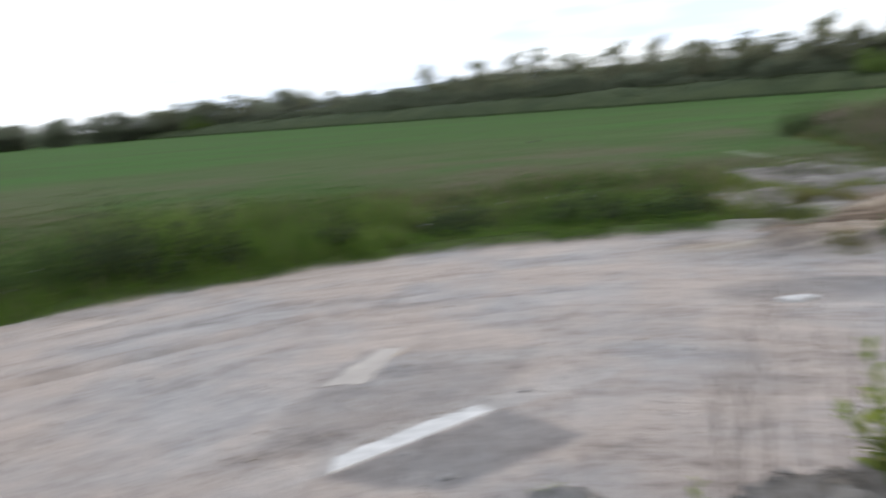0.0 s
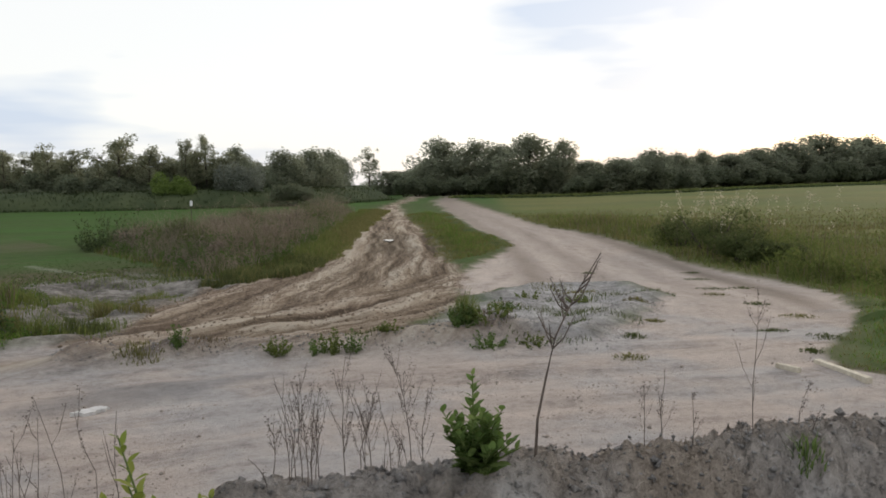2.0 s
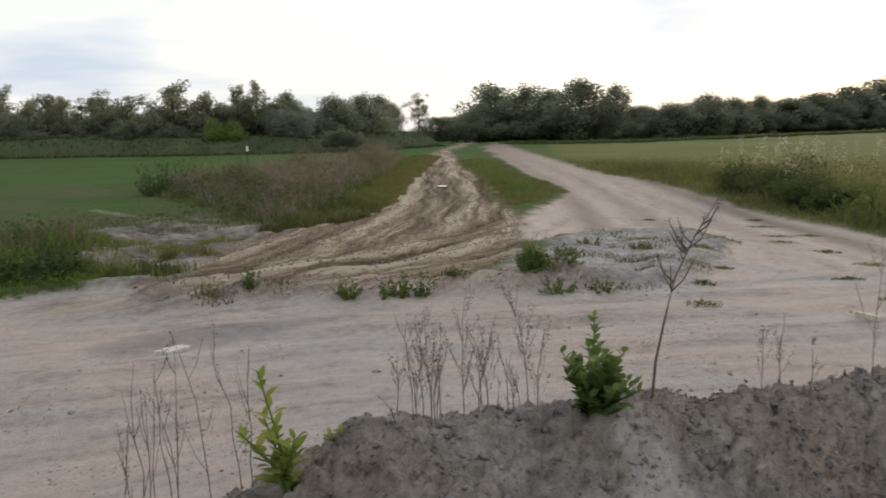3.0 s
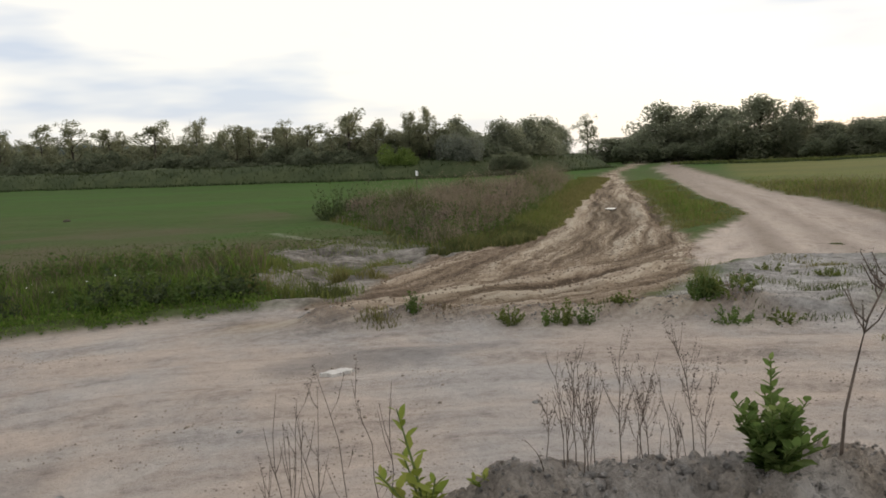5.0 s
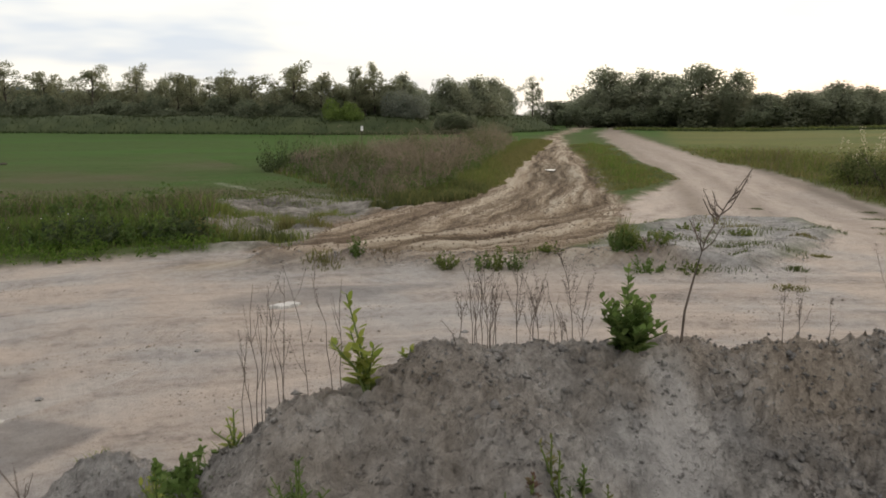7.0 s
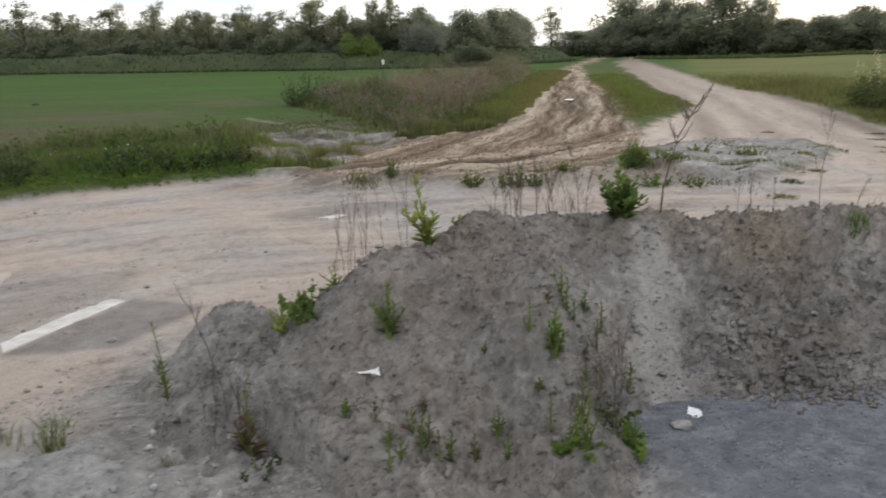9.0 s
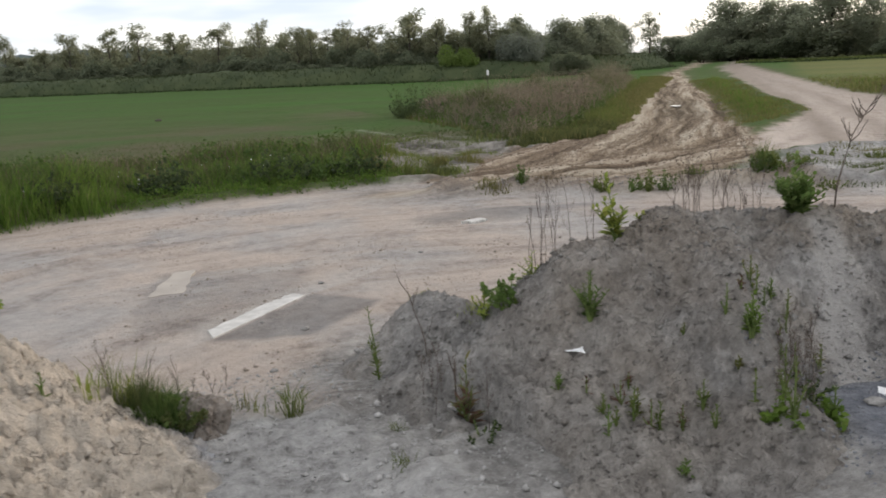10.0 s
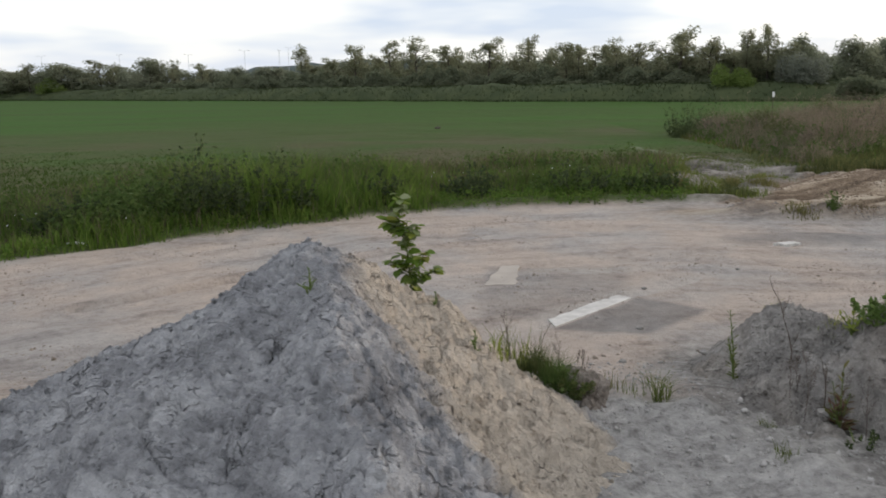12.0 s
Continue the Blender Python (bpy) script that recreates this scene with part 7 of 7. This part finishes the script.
for i, (x, y, w) in enumerate(((15.4, 10.9, 0.8), (11.6, 9.7, 0.5), (19.3, 14.5, 0.6), (10.4, 6.3, 0.45), (12.0, 6.9, 0.6), (10.5, 5.6, 0.5), (9.3, 5.1, 0.3), (7.45, 6.2, 0.5), (8.66, 7.2, 0.35), (16.1, 10.7, 0.6), (14.2, 10.0, 0.6), (13.2, 8.4, 0.5), (17.6, 13.0, 0.7),
                                   (12.9, 5.6, 0.6), (11.4, 5.0, 0.6), (13.6, 6.4, 0.8), (9.9, 7.9, 0.3), (17.2, 16.3, 0.4))):
    grass_tuft(on(x, y), 0.08, w, 150, (DULL, GOLD_GRASS, DULL)[i % 3], "flat low grass tuft on the sandy road", 170 + i, 0.016, 1.2)
for i, (x, y, h, w) in enumerate(((-5.75, 9.75, 1.15, 0.9), (-5.2, 9.9, 0.95, 0.8), (-4.55, 10.35, 0.95, 0.7), (-7.2, 9.0, 0.6, 0.8), (-3.2, 11.4, 0.55, 0.6), (-1.6, 12.4, 0.55, 0.8), (0.2, 12.6, 0.6, 0.9), (1.6, 12.6, 0.5, 0.8), (10.2, 39.6, 1.9, 1.7), (11.4, 40.4, 2.0, 1.6), (9.5, 38.2, 1.1, 1.2))):
    leafy_tuft(on(x, y), h * 1.2, w * 1.1, 1300, DARK_LEAF, "dark leafy shrub in the grass verge", 880 + i, 0.07, "shrub")
grass_tuft(on(6.95, 8.62), 0.52, 0.40, 260, MEADOW, "upright green grass clump on the grey island", 168, 0.010, 0.45)
# weeds in the washed-out bank
for i, (x, y, h, w) in enumerate(((4.2, 16.1, 0.42, 0.5), (3.4, 15.9, 0.3, 0.7), (2.8, 15.0, 0.35, 0.8), (4.6, 15.2, 0.28, 0.7), (3.0, 12.7, 0.36, 0.7), (2.5, 12.6, 0.42, 0.7), (2.0, 13.1, 0.45, 0.9), (1.8, 14.5, 0.4, 1.0), (6.6, 19.3, 0.15, 0.6), (5.3, 17.4, 0.2, 0.7), (3.3, 12.9, 0.26, 0.5))):
    grass_tuft(on(x, y), h, w, 190, (GOLD_GRASS, DULL, MEADOW)[i % 3], "grass tuft on the washed-out grey bank", 200 + i, 0.014, 0.7)

# ---- stones, litter, timber ----
def lump_mesh(name, seed, rough=0.45, flat=0.7):
    bm = bmesh.new()
    bmesh.ops.create_icosphere(bm, subdivisions=2, radius=1)
    r = random.Random(seed)
    o = Vector((r.uniform(0, 50), r.uniform(0, 50), 0))
    for v in bm.verts:
        v.co *= 1 + rough * noise.noise(v.co * 1.9 + o) + 0.12 * noise.noise(v.co * 4.5 + o)
        v.co.z *= flat
    mesh = bpy.data.meshes.new(name)
    bm.to_mesh(mesh)
    bm.free()
    return mesh


def turf_clod(at, size):
    """A ragged lump of soil held together by roots, broken into folds."""
    bm = bmesh.new()
    bmesh.ops.create_icosphere(bm, subdivisions=5, radius=1)
    for v in bm.verts:
        p = v.co.copy()
        v.co *= 1 + 0.40 * noise.noise(p * 1.4 + Vector((7, 2, 0))) + 0.22 * noise.noise(p * 3.6) - 0.16 * abs(noise.noise(p * 7.0 + Vector((0, 5, 1)))) + 0.07 * noise.noise(p * 15)
        v.co.z *= 0.75
    mesh = bpy.data.meshes.new("soil_clod")
    bm.to_mesh(mesh)
    bm.free()
    ob = put("soil_clod", mesh, plain_material("turf_soil", (0.115, 0.098, 0.084), (0.27, 0.24, 0.215), 14))
    ob.location, ob.scale, ob.rotation_euler = at, size, (0.2, 0, 0.5)
    return ob


lump = turf_clod(on(-1.52, 2.26, 0.0), (0.15, 0.19, 0.27))
tagged(lump, "grey-brown ragged lump of turf and soil", "soil clod")


def crumbs(name, rng, x, y, size, material, label):
    """Many small angular crumbs of soil or stone, each half sunk."""
    n = len(x)
    base = np.array([(1, 0, 0), (0, 1, 0), (-1, 0, 0), (0, -1, 0), (0, 0, 0.8), (0, 0, -0.8)], float)
    co = base[None] * rng.uniform(0.55, 1.25, (n, 6, 1)) + rng.normal(0, 0.15, (n, 6, 3))
    a = rng.uniform(0, 6.28, n)
    c, s = np.cos(a)[:, None], np.sin(a)[:, None]
    co = np.stack([co[..., 0] * c - co[..., 1] * s, co[..., 0] * s + co[..., 1] * c, co[..., 2]], -1) * size[:, None, None]
    co += np.column_stack([x, y, surface(x, y) + size * 0.15])[:, None, :]
    f = np.array([[0, 1, 4], [1, 2, 4], [2, 3, 4], [3, 0, 4], [1, 0, 5], [2, 1, 5], [3, 2, 5], [0, 3, 5]])
    tris = (np.arange(n)[:, None, None] * 6 + f[None]).reshape(-1, 3)
    return tagged(put(name, raw_mesh(name, co.reshape(-1, 3), tris), material), label, "soil crumbs", "", "stuff")


x, y = scatter(rng, 15000, (-0.6, 4.6, 0.3, 3.0))
ok = bank_height(x, y) > ground_height(x, y) + 0.02
crumbs("heap_crumbs", rng, x[ok], y[ok], rng.uniform(0.004, 0.012, ok.sum()) * np.where(x[ok] > 2.1, 1.1, 1.0) * (1 + 1.5 * (rng.uniform(0, 1, ok.sum()) > 0.94)), BANK_SOIL, "loose crumbs of grey-brown soil on the heap")
x, y = scatter(rng, 9000, (-4.6, -1.3, -1.2, 3.0))
ok = cone_height(x, y) > ground_height(x, y) + 0.02
crumbs("clay_crumbs", rng, x[ok], y[ok], rng.uniform(0.003, 0.010, ok.sum()) * (1 + 1.2 * (rng.uniform(0, 1, ok.sum()) > 0.95)), CLAY, "loose crumbs of pale clay on the heap")
x, y = scatter(rng, 4200, (-2.0, 0.6, 0.4, 3.4))
ok = ground_height(x, y) > np.maximum(bank_height(x, y), cone_height(x, y))
x, y = x[ok], y[ok]
crumbs("yard_crumbs", rng, x, y, rng.uniform(0.003, 0.012, len(x)) * (1 + 1.3 * (rng.uniform(0, 1, len(x)) > 0.93)), plain_material("pale_crumb", (0.26, 0.252, 0.245), (0.44, 0.427, 0.415), 9), "loose pale crumbs on the trodden soil")
x, y = scatter(rng, 4200, (1.0, 4.2, -0.4, 1.3))
crumbs("gravel", rng, x, y, rng.uniform(0.004, 0.012, len(x)), plain_material("gravel_stone", (0.13, 0.135, 0.15), (0.27, 0.275, 0.295), 20), "small grey stones of the gravel floor")
x, y = scatter(rng, 20000, (-8, 10, 2.8, 11.5))
ok = (zones(x, y)["road"] > 0.5) & (fbm(x, y, 0.9, 340, 3) + 0.5 * furrows(x, y, ROAD_LINE, 75, 0.3, 4) > 0.18)
crumbs("road_crumbs", rng, x[ok], y[ok], rng.uniform(0.004, 0.012, ok.sum()) * (1 + 1.2 * (rng.uniform(0, 1, ok.sum()) > 0.96)), plain_material("road_clod", (0.19, 0.162, 0.138), (0.36, 0.31, 0.265), 7), "scattered clods and small stones on the sandy road")
x, y = scatter(rng, 16000, (2.4, 18, 8.0, 26))
ok = (zones(x, y)["mud"] > 0.4)
crumbs("mud_clods", rng, x[ok], y[ok], rng.uniform(0.008, 0.030, ok.sum()), plain_material("mud_clod", (0.12, 0.09, 0.066), (0.30, 0.235, 0.175), 3), "clods of brown mud turned up by wheels")
x, y = scatter(rng, 5000, (6.4, 15, 6.8, 14))
ok = area_distance(x, y, ISLAND) < 0.3
crumbs("island_stones", rng, x[ok], y[ok], rng.uniform(0.006, 0.020, ok.sum()), STONE, "grey stones and lumps on the grey island")
x, y = scatter(rng, 16000, (6.4, 15.2, 6.8, 14.2))
ok = (area_distance(x, y, ISLAND) < 0.3) & (fbm(x, y, 1.2, 345, 3) > 0.27 + 0.10 * smooth(8.5, 11, x))
lay_grass("island_grass", rng, x[ok], y[ok], rng.uniform(0.03, 0.12, ok.sum()), 0.012, DULL, "patchy low grass on the grey island", 0.9)
x, y = scatter(rng, 26000, (1.8, 10.4, 12, 27))
ok = (area_distance(x, y, WASHOUT) < 0.3) & (fbm(x, y, 1.6, 347, 3) > 0.17)
lay_grass("washout_grass", rng, x[ok], y[ok], rng.uniform(0.05, 0.22, ok.sum()), 0.013, MEADOW, "patchy grass on the washed-out bank", 0.7)
x, y = scatter(rng, 2600, (2.2, 7.4, 8.0, 10.8))
d, _ = line_distance(x, y, [(2.6, 10.4), (3.8, 9.9), (5.0, 9.2), (6.3, 8.7), (7.1, 8.2)])
ok = d < 0.4
crumbs("berm_clods", rng, x[ok], y[ok], rng.uniform(0.006, 0.022, ok.sum()), BANK_SOIL, "grey-brown clods along the low berm")
x, y = scatter(rng, 600, (2.1, 5.5, 0.7, 2.3))
ok = bank_height(x, y) > 0.45
crumbs("rubble", rng, x[ok], y[ok], rng.uniform(0.005, 0.014, ok.sum()), BANK_SOIL, "angular lumps of dried soil on the heap")


x, y = scatter(rng, 1500, (1.85, 2.95, 0.72, 1.55))
ok = area_distance(x, y, [(2.1, 1.48), (2.36, 1.45), (2.5, 1.1), (2.8, 0.85), (2.5, 0.78), (2.0, 1.08)]) + 0.10 * rng.normal(0, 1, len(x)) < 0
crumbs("rubble_fan", rng, x[ok], y[ok], rng.uniform(0.010, 0.030, ok.sum()), BANK_SOIL, "angular stones and lumps slid to the foot of the heap")


def stone(at, size, seed, label="pale grey stone lying on the soil"):
    ob = put("stone", lump_mesh("stone", seed), STONE)
    ob.location, ob.scale, ob.rotation_euler = at, (size, size * 0.8, size * 0.7), (0, 0, seed)
    return tagged(ob, label, "stone", "loose stones")


for i, (x, y, s) in enumerate(((1.51, 0.94, 0.05), (-1.57, 1.17, 0.018), (-2.20, 0.30, 0.022), (-1.40, 1.25, 0.02), (-0.66, 4.29, 0.035), (-0.95, 4.6, 0.02), (-0.30, 5.6, 0.03), (-1.0, 3.4, 0.03), (-0.24, 1.93, 0.045), (-0.45, 3.3, 0.035), (2.3, 1.1, 0.018), (2.6, 1.25, 0.02),
                                (2.1, 1.25, 0.02), (2.9, 1.3, 0.02), (0.9, 6.4, 0.03), (-3.4, 6.2, 0.03), (3.2, 6.0, 0.035), (-1.9, 48.4, 0.19))):
    st = stone(on(x, y, -0.2 * s), s, 700 + i, "dark clod standing out in the field" if y > 40 else "pale grey stone lying on the soil")
    if y > 40:
        st.data.materials[0] = BARK


def crumpled(name, at, size, seed, label, turn=0.0):
    """A crumpled scrap of plastic or paper."""
    g = np.random.default_rng(seed)
    u, v = np.meshgrid(np.linspace(-1, 1, 9), np.linspace(-0.7, 0.7, 7))
    z = 0.25 * fbm(u * 1.0 + seed, v, 0.5, seed, 3) + 0.28 + 0.22 * u * v
    edge = 1 + 0.16 * vnoise(u * 3, v * 3 + seed, seed)
    co = np.stack([u * edge, v * edge, z], -1).reshape(-1, 3) * size
    f = (np.arange(6)[:, None] * 9 + np.arange(8)[None])[..., None] + np.array([0, 1, 10, 9])
    co = np.concatenate([co, co - [0, 0, size * 0.03]])
    f = np.concatenate([f.reshape(-1, 4), f.reshape(-1, 4)[:, ::-1] + 63])
    ob = put(name, smooth_faces(raw_mesh(name, co, f)), LITTER)
    ob.location, ob.rotation_euler = at, (0, 0, turn)
    return tagged(ob, label, "litter", "scraps of litter")


crumpled("plastic_scrap", on(0.35, 1.74), 0.055, 3, "crumpled white plastic scrap on the heap", -0.4)
crumpled("plastic_scrap", on(1.66, 1.03), 0.045, 4, "crumpled white plastic scrap on grey gravel", 0.8)
crumpled("plastic_bag", on(-6.85, 8.30), 0.12, 5, "crumpled white plastic bag at the verge", 0.2)


def board(name, outline, z0, thick, material, label, category, seed=0):
    """A flat piece with an irregular outline and real thickness."""
    bm = bmesh.new()
    vs = [bm.verts.new((x, y, z0 + thick)) for x, y in outline]
    face = bm.faces.new(vs)
    ext = bmesh.ops.extrude_face_region(bm, geom=[face])
    for v in ext["geom"]:
        if isinstance(v, bmesh.types.BMVert):
            v.co.z -= thick + 0.03
    bmesh.ops.recalc_face_normals(bm, faces=bm.faces[:])
    bmesh.ops.bevel(bm, geom=[e for e in bm.edges if all(v.co.z > z0 for v in e.verts)], offset=min(0.006, thick * 0.4), segments=1, affect="EDGES")
    mesh = bpy.data.meshes.new(name)
    bm.to_mesh(mesh)
    bm.free()
    return tagged(put(name, mesh, material), label, category)


def worn(outline, seed, amount, per=7):
    """An outline with its sides broken into uneven steps."""
    r, out = random.Random(seed), []
    for (ax, ay), (bx, by) in zip(outline, outline[1:] + outline[:1]):
        for k in range(per):
            t = k / per
            out.append((ax + (bx - ax) * t + r.uniform(-1, 1) * amount * (k > 0), ay + (by - ay) * t + r.uniform(-1, 1) * amount * (k > 0)))
    return out


# thin pale pieces set flush in the road, straight or ragged in outline
board("pale_slab", [(-1.34, 4.36), (-0.92, 4.80), (-0.50, 5.26)] + worn([(-0.50, 5.26), (-0.60, 5.36), (-0.86, 5.14), (-1.11, 4.86), (-1.37, 4.58)], 1, 0.022, 6)[1:25], 0.0, 0.010, PALE, "white strip along the sunken slab's edge in the sandy road", "concrete slab")
board("pale_slab", worn([(-1.83, 5.88), (-1.60, 6.78), (-1.38, 6.83), (-1.52, 5.90)], 3, 0.02), -0.003, 0.004, plain_material("sandy_concrete", (0.36, 0.325, 0.292), (0.445, 0.40, 0.355), 2), "worn pale concrete slab sunk in the sandy road", "concrete slab")
board("pale_slab", worn([(1.86, 7.86), (1.98, 7.74), (2.20, 7.84), (2.10, 7.95)], 4, 0.02), 0.0, 0.006, PALE, "small flat white patch in damp sand", "concrete slab")
puddle_mat = nodes_of("puddle_water", 0.12)
puddle_mat[3].inputs["Base Color"].default_value = (0.16, 0.14, 0.12, 1)
puddle_mat[3].inputs["Specular IOR Level"].default_value = 0.5
ring = [(21.6 + 0.22 * math.cos(a) * (1 + 0.25 * math.sin(3 * a)) + 0.24 * math.sin(a), 33.5 + 0.45 * math.sin(a) - 0.12 * math.cos(a)) for a in np.linspace(0, 2 * math.pi, 20, endpoint=False)]
board("puddle", ring, max(top(*p) for p in ring[::4]) - 0.01, 0.02, puddle_mat[0], "shallow muddy puddle reflecting the sky", "puddle")
for a, b, w, name in (((8.72, 4.74), (8.30, 3.95), 0.07, "timber_plank"), ((8.16, 4.84), (8.12, 4.56), 0.05, "timber_plank")):
    v = Vector((b[0] - a[0], b[1] - a[1]))
    nrm = Vector((-v.y, v.x)).normalized() * w
    board(name, [a, b, (b[0] + nrm.x, b[1] + nrm.y), (a[0] + nrm.x, a[1] + nrm.y)], top(*a), 0.05, TIMBER, "pale weathered timber plank lying beside the road", "plank")

x, y = 13.69, 37.64
marker = root("marker_post", (x, y, top(x, y)))
bm = bmesh.new()
bmesh.ops.create_cube(bm, size=1, matrix=Matrix.Translation((0, 0, 1.92)) @ Matrix.Diagonal((0.12, 0.03, 0.24, 1)))
bmesh.ops.bevel(bm, geom=bm.edges[:], offset=0.01, segments=2, affect="EDGES")
mesh = bpy.data.meshes.new("plate")
bm.to_mesh(mesh)
bm.free()
put("plate", mesh, LITTER, marker, "white plate")
put("post", smooth_faces(raw_mesh("post", *tube([(0, 0.045, -0.3), (0, 0.045, 1.0), (0, 0.045, 2.02)], [0.018, 0.018, 0.018], 8)[:2])), BARK, marker)
tagged(marker, "small white marker plate on a slim post in the thicket", "marker post")
